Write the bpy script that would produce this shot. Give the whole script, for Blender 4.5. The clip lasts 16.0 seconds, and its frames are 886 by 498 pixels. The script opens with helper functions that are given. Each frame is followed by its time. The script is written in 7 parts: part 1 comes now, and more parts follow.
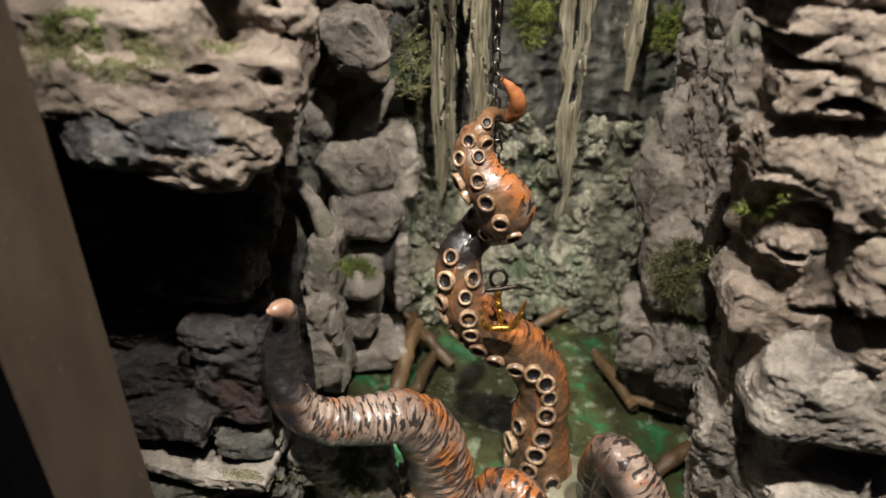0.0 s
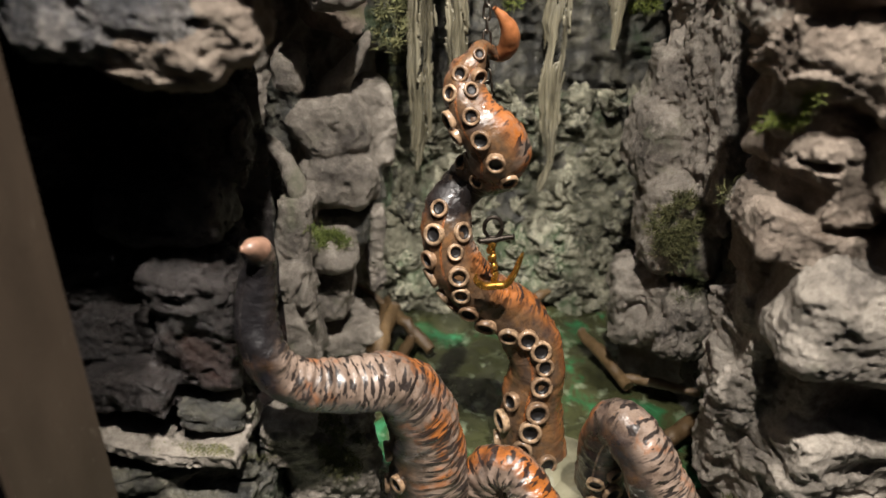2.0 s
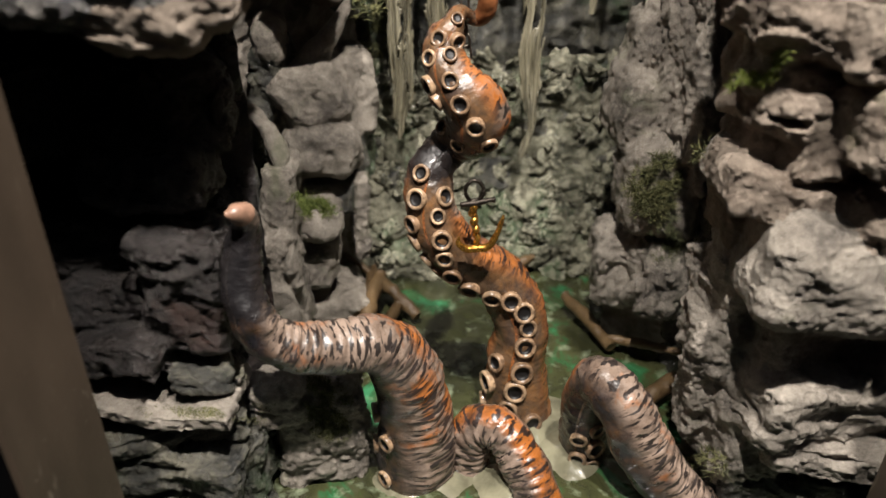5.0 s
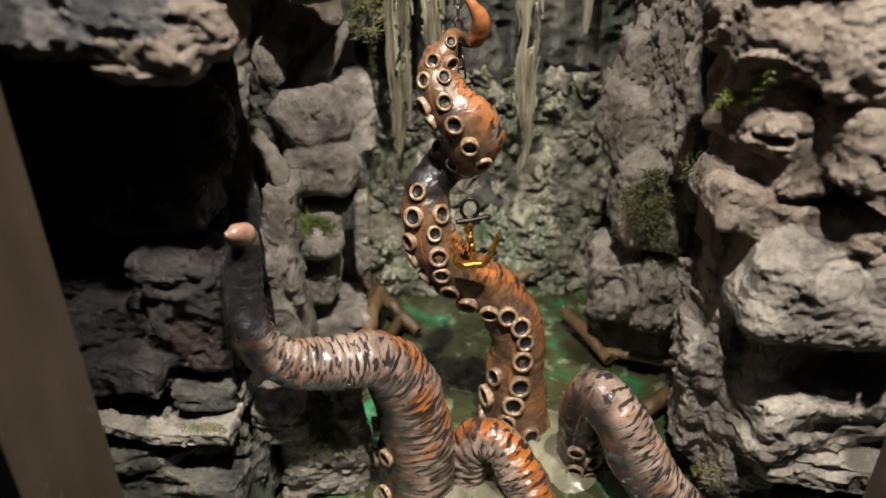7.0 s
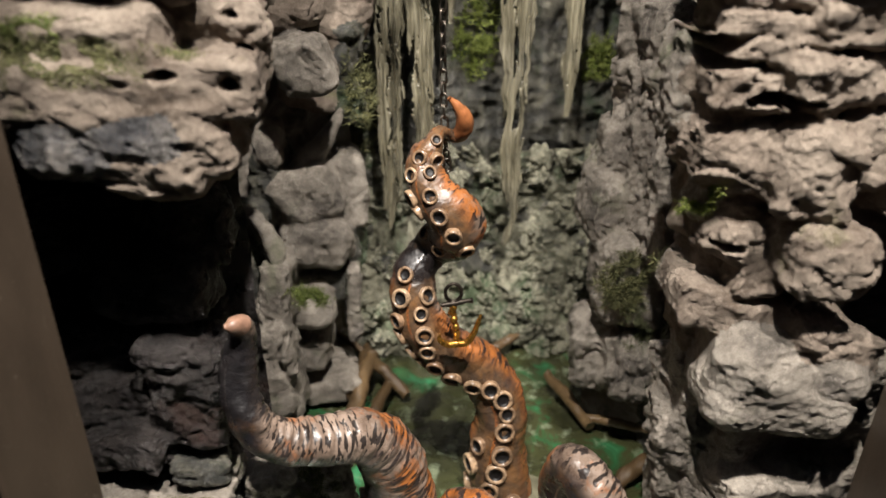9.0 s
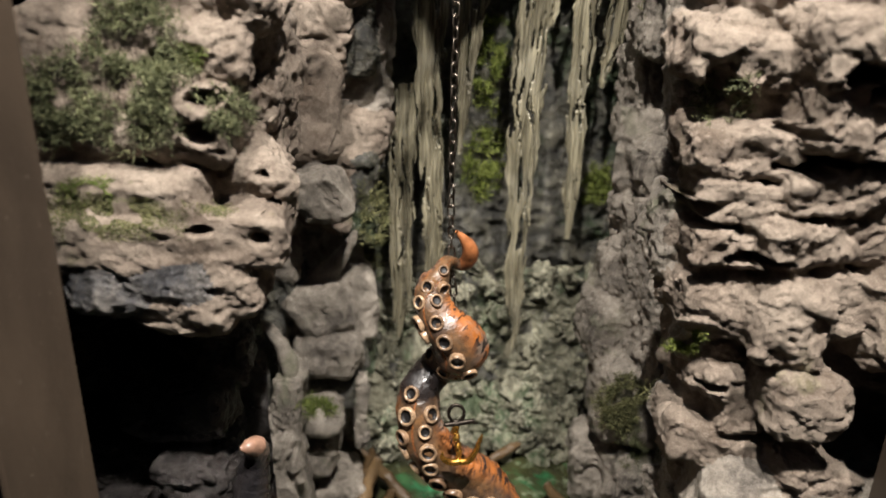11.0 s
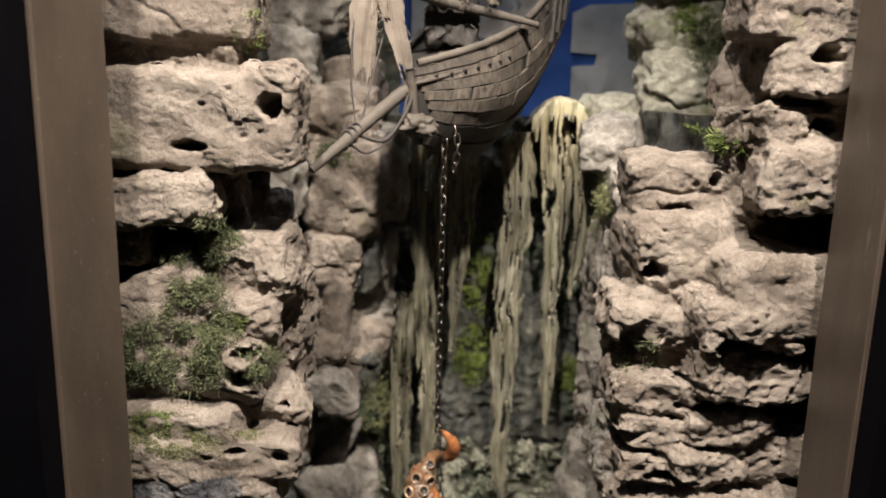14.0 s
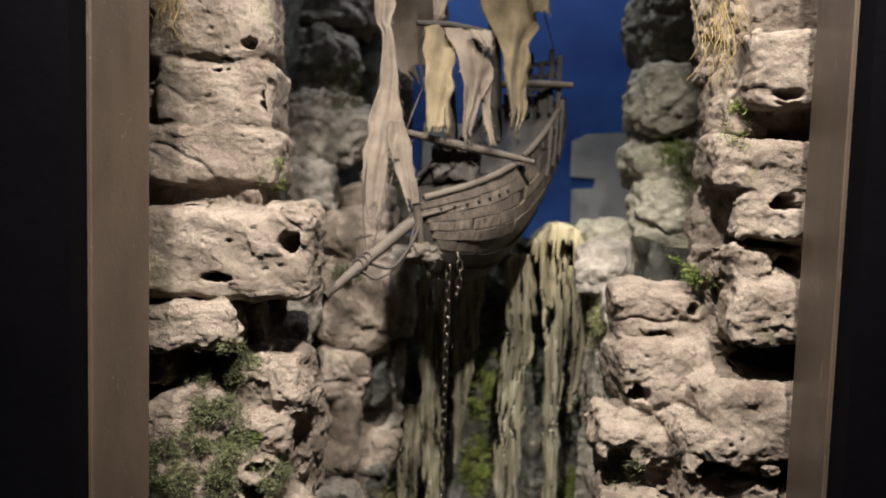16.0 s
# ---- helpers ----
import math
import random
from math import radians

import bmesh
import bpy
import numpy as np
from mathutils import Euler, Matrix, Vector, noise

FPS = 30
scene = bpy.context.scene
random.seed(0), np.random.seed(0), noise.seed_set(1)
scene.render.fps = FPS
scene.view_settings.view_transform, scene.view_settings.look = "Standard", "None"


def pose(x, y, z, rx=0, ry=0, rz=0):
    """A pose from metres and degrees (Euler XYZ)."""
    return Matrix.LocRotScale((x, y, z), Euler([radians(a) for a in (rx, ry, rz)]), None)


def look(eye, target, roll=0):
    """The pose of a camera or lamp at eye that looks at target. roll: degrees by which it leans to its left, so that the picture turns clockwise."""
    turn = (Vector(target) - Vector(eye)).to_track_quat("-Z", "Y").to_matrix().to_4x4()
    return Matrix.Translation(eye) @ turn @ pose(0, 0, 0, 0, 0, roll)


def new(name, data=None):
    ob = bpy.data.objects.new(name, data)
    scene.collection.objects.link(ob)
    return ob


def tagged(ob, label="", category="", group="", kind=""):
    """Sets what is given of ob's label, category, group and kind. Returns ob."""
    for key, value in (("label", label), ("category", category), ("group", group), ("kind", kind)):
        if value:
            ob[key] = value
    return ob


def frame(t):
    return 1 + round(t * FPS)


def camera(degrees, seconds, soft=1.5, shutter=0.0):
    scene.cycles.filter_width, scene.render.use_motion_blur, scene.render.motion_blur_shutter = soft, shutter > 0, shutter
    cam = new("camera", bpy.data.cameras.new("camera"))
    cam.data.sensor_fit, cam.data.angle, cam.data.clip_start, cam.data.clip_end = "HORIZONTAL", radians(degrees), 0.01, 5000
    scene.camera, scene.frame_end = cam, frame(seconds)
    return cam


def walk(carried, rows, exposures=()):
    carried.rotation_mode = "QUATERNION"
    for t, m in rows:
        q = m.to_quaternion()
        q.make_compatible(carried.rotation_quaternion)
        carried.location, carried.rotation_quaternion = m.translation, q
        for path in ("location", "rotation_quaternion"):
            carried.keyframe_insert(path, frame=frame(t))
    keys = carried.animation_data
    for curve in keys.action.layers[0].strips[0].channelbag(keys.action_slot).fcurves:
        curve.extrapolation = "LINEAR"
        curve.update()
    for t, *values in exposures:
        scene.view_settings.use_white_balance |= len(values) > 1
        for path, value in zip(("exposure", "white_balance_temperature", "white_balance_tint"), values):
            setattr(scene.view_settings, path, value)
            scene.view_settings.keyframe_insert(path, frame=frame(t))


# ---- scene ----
cam = camera(60.9, 16.0)
PATH = [
    (0, (0.005, 0.009, 0.361), (-0.017, 1.712, -0.688), -0.1),
    (0.5, (0.008, 0.016, 0.337), (0.012, 1.737, -0.681), 0.2),
    (1, (0.004, 0.018, 0.321), (0.045, 1.757, -0.665), 0.6),
    (1.5, (-0.007, 0.022, 0.305), (0.068, 1.77, -0.663), 1.0),
    (2, (-0.018, 0.02, 0.294), (0.092, 1.769, -0.671), 1.2),
    (2.5, (-0.023, 0.019, 0.276), (0.116, 1.755, -0.706), 1.5),
    (3, (-0.027, 0.016, 0.271), (0.125, 1.738, -0.735), 1.5),
    (3.5, (-0.026, 0.013, 0.269), (0.13, 1.723, -0.756), 1.4),
    (4, (-0.017, 0.013, 0.279), (0.135, 1.718, -0.754), 1.2),
    (6.5, (-0.013, 0.003, 0.297), (0.112, 1.732, -0.7), -0.1),
    (7, (-0.01, 0.002, 0.299), (0.114, 1.734, -0.693), -0.2),
    (7.5, (-0.01, 0.0, 0.302), (0.114, 1.737, -0.682), -0.2),
    (8, (-0.005, -0.003, 0.309), (0.12, 1.742, -0.662), -0.1),
    (8.5, (-0.002, -0.008, 0.327), (0.13, 1.75, -0.619), 0.1),
    (9, (-0.003, -0.01, 0.342), (0.13, 1.762, -0.575), 0.3),
    (11.5, (-0.004, -0.038, 0.397), (0.106, 1.845, -0.267), 1.5),
    (12, (-0.007, -0.048, 0.415), (0.098, 1.854, -0.192), 1.6),
    (12.5, (-0.01, -0.057, 0.436), (0.09, 1.862, -0.119), 1.6),
    (13, (0.0, -0.073, 0.453), (0.093, 1.858, -0.06), 1.5),
    (13.5, (0.011, -0.112, 0.471), (0.091, 1.832, 0.007), 1.5),
    (14, (0.013, -0.123, 0.48), (0.079, 1.835, 0.076), 1.5),
    (14.5, (0.02, -0.144, 0.494), (0.07, 1.827, 0.157), 1.6),
    (15, (0.02, -0.157, 0.499), (0.058, 1.824, 0.226), 1.6),
    (15.5, (0.021, -0.162, 0.504), (0.048, 1.827, 0.294), 1.7),
    (16, (0.022, -0.167, 0.506), (0.038, 1.827, 0.357), 1.7),
]
walk(cam, [(t, look(eye, target, roll)) for t, eye, target, roll in PATH],
     exposures=[(0, 0.15), (3.5, 0.18), (7, 0.17), (9, 0.16), (11.5, 0.15), (12.5, 0.09), (14.5, -0.06), (16, -0.18)])

cam.data.dof.use_dof = True
cam.data.dof.focus_distance = 0.46
cam.data.dof.aperture_fstop = 6.8

# ---- light ----
world = bpy.data.worlds.new("dark_room")
scene.world = world
world.use_nodes = True
world.node_tree.nodes["Background"].inputs[0].default_value = (0.55, 0.7, 1.0, 1)
world.node_tree.nodes["Background"].inputs[1].default_value = 0.12


def lamp(name, kind, eye, target, watts, color, size):
    data = bpy.data.lights.new(name, kind)
    data.energy, data.color = watts, color
    if kind == "AREA":
        data.size = size
    else:
        data.shadow_soft_size = size
    if kind == "SPOT":
        data.spot_size, data.spot_blend = radians(66), 1.0
    ob = new(name, data)
    ob.matrix_world = look(eye, target)
    return ob


# a pair of warm halogen spots over the window
lamp("spot_lamp", "SPOT", (0.150, -0.060, 1.12), (0.06, 0.42, 0.08), 74.0, (1.0, 0.93, 0.86), 0.014)
lamp("spot_lamp", "SPOT", (-0.100, -0.060, 1.12), (0.09, 0.42, 0.08), 68.0, (1.0, 0.93, 0.86), 0.014)
# added fill lamp, not seen, to brighten the painted sky and the ledges
lamp("sky_tube", "AREA", (0.10, 0.66, 0.98), (0.12, 0.70, 0.3), 1.2, (0.92, 0.95, 1.0), 0.2)


# ---- small tools ----
def fade(x):
    return x * x * x * (x * (x * 6 - 15) + 10)


rng = np.random.RandomState(5)
GRADS = rng.normal(size=(256, 3))
GRADS /= np.linalg.norm(GRADS, axis=1)[:, None]


def cell_hash(i, salt):
    h = (i[..., 0] * 73856093) ^ (i[..., 1] * 19349663) ^ (i[..., 2] * 83492791) ^ (salt * 2654435761 % 99991 * 7919)
    h = (h ^ (h >> 13)) * 1274126177
    return (h ^ (h >> 16)) & 255


def perlin(p, salt=0):
    """Gradient noise of an (N, 3) array."""
    i = np.floor(p).astype(np.int64)
    f = p - i
    w = fade(f)
    out = 0.0
    for dx in (0, 1):
        for dy in (0, 1):
            for dz in (0, 1):
                c = np.array((dx, dy, dz))
                g = GRADS[cell_hash(i + c, salt)]
                k = np.where(c, w, 1 - w).prod(axis=1)
                out = out + k * ((f - c) * g).sum(axis=1)
    return out * 1.6


def fbm(p, octaves=4, salt=0):
    out, a = 0.0, 1.0
    for o in range(octaves):
        out = out + a * perlin(p * 2.0 ** o, salt + o)
        a *= 0.5
    return out


def pits(p, salt=0, share=0.4):
    """Distance to scattered feature points, in cells; 9 where there is none near."""
    i = np.floor(p).astype(np.int64)
    best = np.full(len(p), 9.0)
    for dx in (-1, 0, 1):
        for dy in (-1, 0, 1):
            for dz in (-1, 0, 1):
                c = i + np.array((dx, dy, dz))
                h = cell_hash(c, salt)
                q = c + 0.5 + 0.35 * GRADS[h]
                d = np.linalg.norm(p - q, axis=1)
                best = np.where(cell_hash(c, salt + 7) < share * 255, np.minimum(best, d), best)
    return best


def mesh_of(name, verts, faces, uv=None, smooth=True):
    """A mesh from numpy arrays; faces all have the same number of corners."""
    me = bpy.data.meshes.new(name)
    verts, faces = np.asarray(verts, np.float32), np.asarray(faces, np.int32)
    n, k = faces.shape
    me.vertices.add(len(verts))
    me.vertices.foreach_set("co", verts.ravel())
    me.loops.add(n * k)
    me.loops.foreach_set("vertex_index", faces.ravel())
    me.polygons.add(n)
    me.polygons.foreach_set("loop_start", np.arange(0, n * k, k, dtype=np.int32))
    me.polygons.foreach_set("use_smooth", np.full(n, smooth))
    if uv is not None:
        layer = me.uv_layers.new(name="UVMap")
        layer.data.foreach_set("uv", np.asarray(uv, np.float32)[faces.ravel()].ravel())
    me.update(calc_edges=True)
    me.validate()
    return me


def part(name, data, material, parent=None, label=""):
    """Links a mesh or a bmesh as one object, under a thing or a part."""
    if isinstance(data, bmesh.types.BMesh):
        me = bpy.data.meshes.new(name)
        data.to_mesh(me)
        data.free()
        data = me
    if material is not None:
        data.materials.clear()
        data.materials.append(material)
    ob = new(name, data)
    if parent is not None:
        ob.parent = parent
    return tagged(ob, label)


def empty(name, label="", category="", group="", kind="", at=(0, 0, 0)):
    ob = new(name)
    ob.location = at
    ob.empty_display_size = 0.02
    return tagged(ob, label, category, group, kind)


def box_bm(lo, hi, bevel=0.0):
    bm = bmesh.new()
    bmesh.ops.create_cube(bm, size=1)
    for v in bm.verts:
        v.co = Vector([(lo[k] + hi[k]) / 2 + v.co[k] * (hi[k] - lo[k]) for k in range(3)])
    if bevel:
        bmesh.ops.bevel(bm, geom=list(bm.edges), offset=bevel, segments=2, affect="EDGES")
    return bm


def spline(points, n):
    """Catmull-Rom through rows of numbers, n samples, evenly spread by the first three."""
    P = np.array(points, float)
    P = np.vstack([2 * P[0] - P[1], P, 2 * P[-1] - P[-2]])
    out = []
    for k in range(1, len(P) - 2):
        for s in np.linspace(0, 1, 24, endpoint=False):
            a, b, c, d = P[k - 1:k + 3]
            out.append(0.5 * (2 * b + (c - a) * s + (2 * a - 5 * b + 4 * c - d) * s * s + (3 * b - a - 3 * c + d) * s ** 3))
    out.append(P[-2])
    out = np.array(out)
    run = np.concatenate([[0], np.cumsum(np.linalg.norm(np.diff(out[:, :3], axis=0), axis=1))])
    at = np.linspace(0, run[-1], n)
    return np.stack([np.interp(at, run, out[:, k]) for k in range(out.shape[1])], axis=1), at


def frames_along(C, start):
    """Tangent, side and up vectors carried along a curve without twist; side starts near 'start'."""
    T = np.gradient(C, axis=0)
    T /= np.linalg.norm(T, axis=1)[:, None]
    S = np.zeros_like(T)
    s = np.array(start, float)
    for k in range(len(T)):
        s = s - T[k] * (s @ T[k])
        s /= np.linalg.norm(s)
        S[k] = s
    return T, S, np.cross(T, S)


def tube(points, n=60, m=12, start=(0, -1, 0.1), wobble=0.0, scale=60.0, salt=0, caps=True, twist=()):
    """A round bar along rows (x, y, z, radius). Gives vertices, quads, uv and the curve with its frame."""
    P, at = spline(points, n)
    C, R = P[:, :3], P[:, 3]
    T, S, U = frames_along(C, start)
    if len(twist):
        w = np.radians(np.interp(at / at[-1], [k[0] for k in twist], [k[1] for k in twist]))[:, None]
        S, U = S * np.cos(w) + U * np.sin(w), U * np.cos(w) - S * np.sin(w)
    ang = np.linspace(0, 2 * math.pi, m, endpoint=False)
    ring = S[:, None, :] * np.cos(ang)[None, :, None] + U[:, None, :] * np.sin(ang)[None, :, None]
    V = C[:, None, :] + ring * R[:, None, None]
    if wobble:
        d = fbm(V.reshape(-1, 3) * scale, 3, salt).reshape(n, m)
        V = V + ring * (d * wobble)[:, :, None]
    uv = np.stack(np.broadcast_arrays(at[:, None], (ang / (2 * math.pi))[None, :]), axis=-1)
    idx = np.arange(n * m).reshape(n, m)
    a, b = idx[:-1], idx[1:]
    F = np.stack([a, b, np.roll(b, -1, 1), np.roll(a, -1, 1)], axis=-1).reshape(-1, 4)
    V, uv = V.reshape(-1, 3), uv.reshape(-1, 2)
    if caps:
        V = np.vstack([V, C[0] - T[0] * R[0] * 0.4, C[-1] + T[-1] * R[-1] * 0.4])
        uv = np.vstack([uv, [at[0], 0], [at[-1], 0]])
        e0, e1 = n * m, n * m + 1
        tri0 = [[idx[0][(k + 1) % m], idx[0][k], e0] for k in range(m)]
        tri1 = [[idx[-1][k], idx[-1][(k + 1) % m], e1] for k in range(m)]
        return V, F, uv, (tri0 + tri1), (C, R, T, S, U, at)
    return V, F, uv, [], (C, R, T, S, U, at)


def tube_mesh(name, points, **kw):
    """The same as a mesh; its round ends are closed."""
    V, F, uv, tris, info = tube(points, **kw)
    me = bpy.data.meshes.new(name)
    me.from_pydata([tuple(v) for v in V], [], [tuple(f) for f in F] + [tuple(t) for t in tris])
    layer = me.uv_layers.new(name="UVMap")
    loops = np.zeros(len(me.loops), np.int32)
    me.loops.foreach_get("vertex_index", loops)
    layer.data.foreach_set("uv", np.asarray(uv, np.float32)[loops].ravel())
    me.polygons.foreach_set("use_smooth", np.ones(len(me.polygons), bool))
    me.update()
    return me, info


# ---- materials ----
def material(name, roughness=0.6, metallic=0.0, coat=0.0):
    m = bpy.data.materials.new(name)
    m.use_nodes = True
    t = m.node_tree
    b = t.nodes["Principled BSDF"]
    b.inputs["Roughness"].default_value, b.inputs["Metallic"].default_value = roughness, metallic
    b.inputs["Coat Weight"].default_value, b.inputs["Coat Roughness"].default_value = coat, 0.12
    return m, t, b


def node(t, kind, **values):
    n = t.nodes.new(kind)
    for k, v in values.items():
        if k.startswith("_"):
            n.inputs[int(k[1:])].default_value = v
    return n


def ramp(t, source, stops):
    n = t.nodes.new("ShaderNodeValToRGB")
    el = n.color_ramp.elements
    el[0].position, el[0].color = stops[0][0], (*stops[0][1], 1)
    el[1].position, el[1].color = stops[-1][0], (*stops[-1][1], 1)
    for p, c in stops[1:-1]:
        el.new(p).color = (*c, 1)
    t.links.new(source, n.inputs[0])
    return n.outputs[0]


def grey(t, source, lo, hi, a=0.0, b=1.0):
    n = t.nodes.new("ShaderNodeMapRange")
    t.links.new(source, n.inputs[0])
    for k, v in zip((1, 2, 3, 4), (lo, hi, a, b)):
        n.inputs[k].default_value = v
    return n.outputs[0]


def noise_of(t, coords, scale, detail=6.0, rough=0.55, distort=0.0):
    n = t.nodes.new("ShaderNodeTexNoise")
    n.inputs["Scale"].default_value, n.inputs["Detail"].default_value = scale, detail
    n.inputs["Roughness"].default_value, n.inputs["Distortion"].default_value = rough, distort
    if coords is not None:
        t.links.new(coords, n.inputs["Vector"])
    return n.outputs[0]


def mix(t, factor, a, b, mode="MIX"):
    n = t.nodes.new("ShaderNodeMix")
    n.data_type, n.blend_type = "RGBA", mode
    for sock, v in ((n.inputs[0], factor), (n.inputs[6], a), (n.inputs[7], b)):
        if isinstance(v, (int, float)):
            sock.default_value = v
        elif isinstance(v, tuple):
            sock.default_value = (*v, 1)
        else:
            t.links.new(v, sock)
    return n.outputs[2]


def times(t, a, b, op="MULTIPLY"):
    n = t.nodes.new("ShaderNodeMath")
    n.operation = op
    for sock, v in zip(n.inputs, (a, b)):
        if isinstance(v, (int, float)):
            sock.default_value = v
        else:
            t.links.new(v, sock)
    return n.outputs[0]


def bump(t, b, heights):
    """heights: (output, strength, metres) laid over one another."""
    last = None
    for h, strength, dist in heights:
        n = t.nodes.new("ShaderNodeBump")
        n.inputs["Strength"].default_value, n.inputs["Distance"].default_value = strength, dist
        t.links.new(h, n.inputs["Height"])
        if last is not None:
            t.links.new(last, n.inputs["Normal"])
        last = n.outputs[0]
    t.links.new(last, b.inputs["Normal"])


def place(t):
    return t.nodes.new("ShaderNodeNewGeometry").outputs["Position"]


def stretched(t, coords, sx, sy, sz):
    n = t.nodes.new("ShaderNodeMapping")
    n.inputs["Scale"].default_value = (sx, sy, sz)
    t.links.new(coords, n.inputs["Vector"])
    return n.outputs[0]


def rock_material(name, dark, mid, light, algae, algae_share, rough):
    m, t, b = material(name, rough)
    p = place(t)
    base = ramp(t, noise_of(t, p, 26, 8, 0.66, 0.4), [(0.36, dark), (0.5, mid), (0.66, light)])
    blot = noise_of(t, p, 70, 6, 0.6)
    col = mix(t, grey(t, blot, 0.42, 0.72), base, mix(t, 0.5, base, light))
    fine = noise_of(t, p, 420, 4, 0.7)
    col = mix(t, grey(t, fine, 0.35, 0.62, 0.55, 0.0), col, mix(t, 0.6, col, dark))
    grit = noise_of(t, p, 1150, 3, 0.7)
    col = mix(t, grey(t, grit, 0.55, 0.68, 0.0, 0.4), col, dark)
    col = mix(t, grey(t, grit, 0.44, 0.34, 0.0, 0.35), col, light)
    moss = grey(t, noise_of(t, p, 17, 4, 0.6, 0.6), 0.62 - algae_share, 0.74 - algae_share)
    col = mix(t, times(t, moss, 0.6), col, algae)
    # dry-brushed edges
    edge = t.nodes.new("ShaderNodeNewGeometry").outputs["Pointiness"]
    col = mix(t, grey(t, edge, 0.515, 0.58, 0.0, 0.55), col, light)
    t.links.new(col, b.inputs["Base Color"])
    t.links.new(grey(t, blot, 0.3, 0.7, rough + 0.12, rough - 0.15), b.inputs["Roughness"])
    chip = t.nodes.new("ShaderNodeTexVoronoi")
    chip.inputs["Scale"].default_value = 105
    wob = t.nodes.new("ShaderNodeVectorMath")
    wob.operation = "MULTIPLY_ADD"
    wob.inputs[1].default_value = (0.012, 0.012, 0.012)
    nz = t.nodes.new("ShaderNodeTexNoise")
    nz.inputs["Scale"].default_value = 60
    t.links.new(p, nz.inputs["Vector"])
    t.links.new(nz.outputs["Color"], wob.inputs[0])
    t.links.new(p, wob.inputs[2])
    t.links.new(wob.outputs[0], chip.inputs["Vector"])
    bump(t, b, [(chip.outputs["Distance"], 0.35, 0.0040), (noise_of(t, p, 150, 7, 0.72, 0.3), 0.65, 0.0035), (noise_of(t, p, 520, 6, 0.75), 1.0, 0.0019)])
    return m


ROCK_DRY = rock_material("dry_rock", (0.105, 0.076, 0.054), (0.235, 0.187, 0.146), (0.375, 0.312, 0.25), (0.21, 0.215, 0.09), 0.0, 0.82)
ROCK_DAMP = rock_material("damp_rock", (0.092, 0.080, 0.068), (0.26, 0.228, 0.19), (0.52, 0.465, 0.395), (0.14, 0.155, 0.085), 0.03, 0.46)
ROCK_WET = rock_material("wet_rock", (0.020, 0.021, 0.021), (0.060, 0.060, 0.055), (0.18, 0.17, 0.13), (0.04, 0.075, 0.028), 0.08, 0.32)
# cave wall in dark wet paint; shade below the overhang is coloured in
ROCK_CAVE_SHADE = rock_material("black_painted_shaded_rock", (0.008, 0.007, 0.007), (0.021, 0.0175, 0.016), (0.060, 0.052, 0.049), (0.035, 0.015, 0.009), 0.06, 0.34)
# overhang's underside: black wet stain, with the undercut's shade put into the colour
ROCK_STAIN_SHADE = rock_material("stained_and_shaded_rock", (0.024, 0.025, 0.030), (0.075, 0.075, 0.080), (0.34, 0.31, 0.275), (0.03, 0.035, 0.05), 0.05, 0.30)
ROCK_LEDGE = rock_material("olive_ledge_rock", (0.12, 0.108, 0.08), (0.29, 0.268, 0.20), (0.50, 0.47, 0.375), (0.17, 0.21, 0.08), 0.06, 0.7)
ROCK_PALE = rock_material("pale_wet_stone", (0.022, 0.024, 0.016), (0.125, 0.125, 0.088), (0.46, 0.44, 0.33), (0.06, 0.13, 0.055), 0.08, 0.24)


def plain(name, color, roughness, metallic=0.0, scale=120.0, spread=0.35, coat=0.0, relief=0.0006):
    m, t, b = material(name, roughness, metallic, coat)
    p = place(t)
    dark = tuple(c * (1 - spread) for c in color)
    lightc = tuple(min(1, c * (1 + spread)) for c in color)
    n = noise_of(t, p, scale, 6, 0.6)
    t.links.new(ramp(t, n, [(0.3, dark), (0.7, lightc)]), b.inputs["Base Color"])
    t.links.new(grey(t, noise_of(t, p, scale * 0.4, 4), 0.3, 0.7, roughness - 0.1, roughness + 0.1), b.inputs["Roughness"])
    bump(t, b, [(noise_of(t, p, scale * 5, 4, 0.6), 0.4, relief)])
    return m


def wood_material(name, dark, light, rough=0.7):
    m, t, b = material(name, rough)
    u = t.nodes.new("ShaderNodeTexCoord").outputs["UV"]
    p = place(t)
    grain = noise_of(t, stretched(t, u, 60, 14, 1), 6, 8, 0.65, 0.6)
    stain = noise_of(t, p, 60, 5, 0.6)
    col = ramp(t, grain, [(0.32, dark), (0.68, light)])
    chance = t.nodes.new("ShaderNodeObjectInfo").outputs["Random"]
    col = mix(t, grey(t, chance, 0.0, 1.0, 0.0, 0.6), col, dark)
    t.links.new(mix(t, grey(t, stain, 0.4, 0.7, 0, 0.6), col, dark), b.inputs["Base Color"])
    bump(t, b, [(grain, 0.5, 0.0008), (noise_of(t, p, 900, 3), 0.3, 0.0004)])
    return m


WET_WOOD = wood_material("wet_driftwood", (0.05, 0.03, 0.015), (0.26, 0.17, 0.08), 0.35)
GREY_WOOD = wood_material("weathered_wood", (0.032, 0.025, 0.019), (0.21, 0.17, 0.13), 0.75)
DARK_WOOD = wood_material("tarred_and_shaded_wood", (0.013, 0.011, 0.009), (0.065, 0.052, 0.04), 0.7)


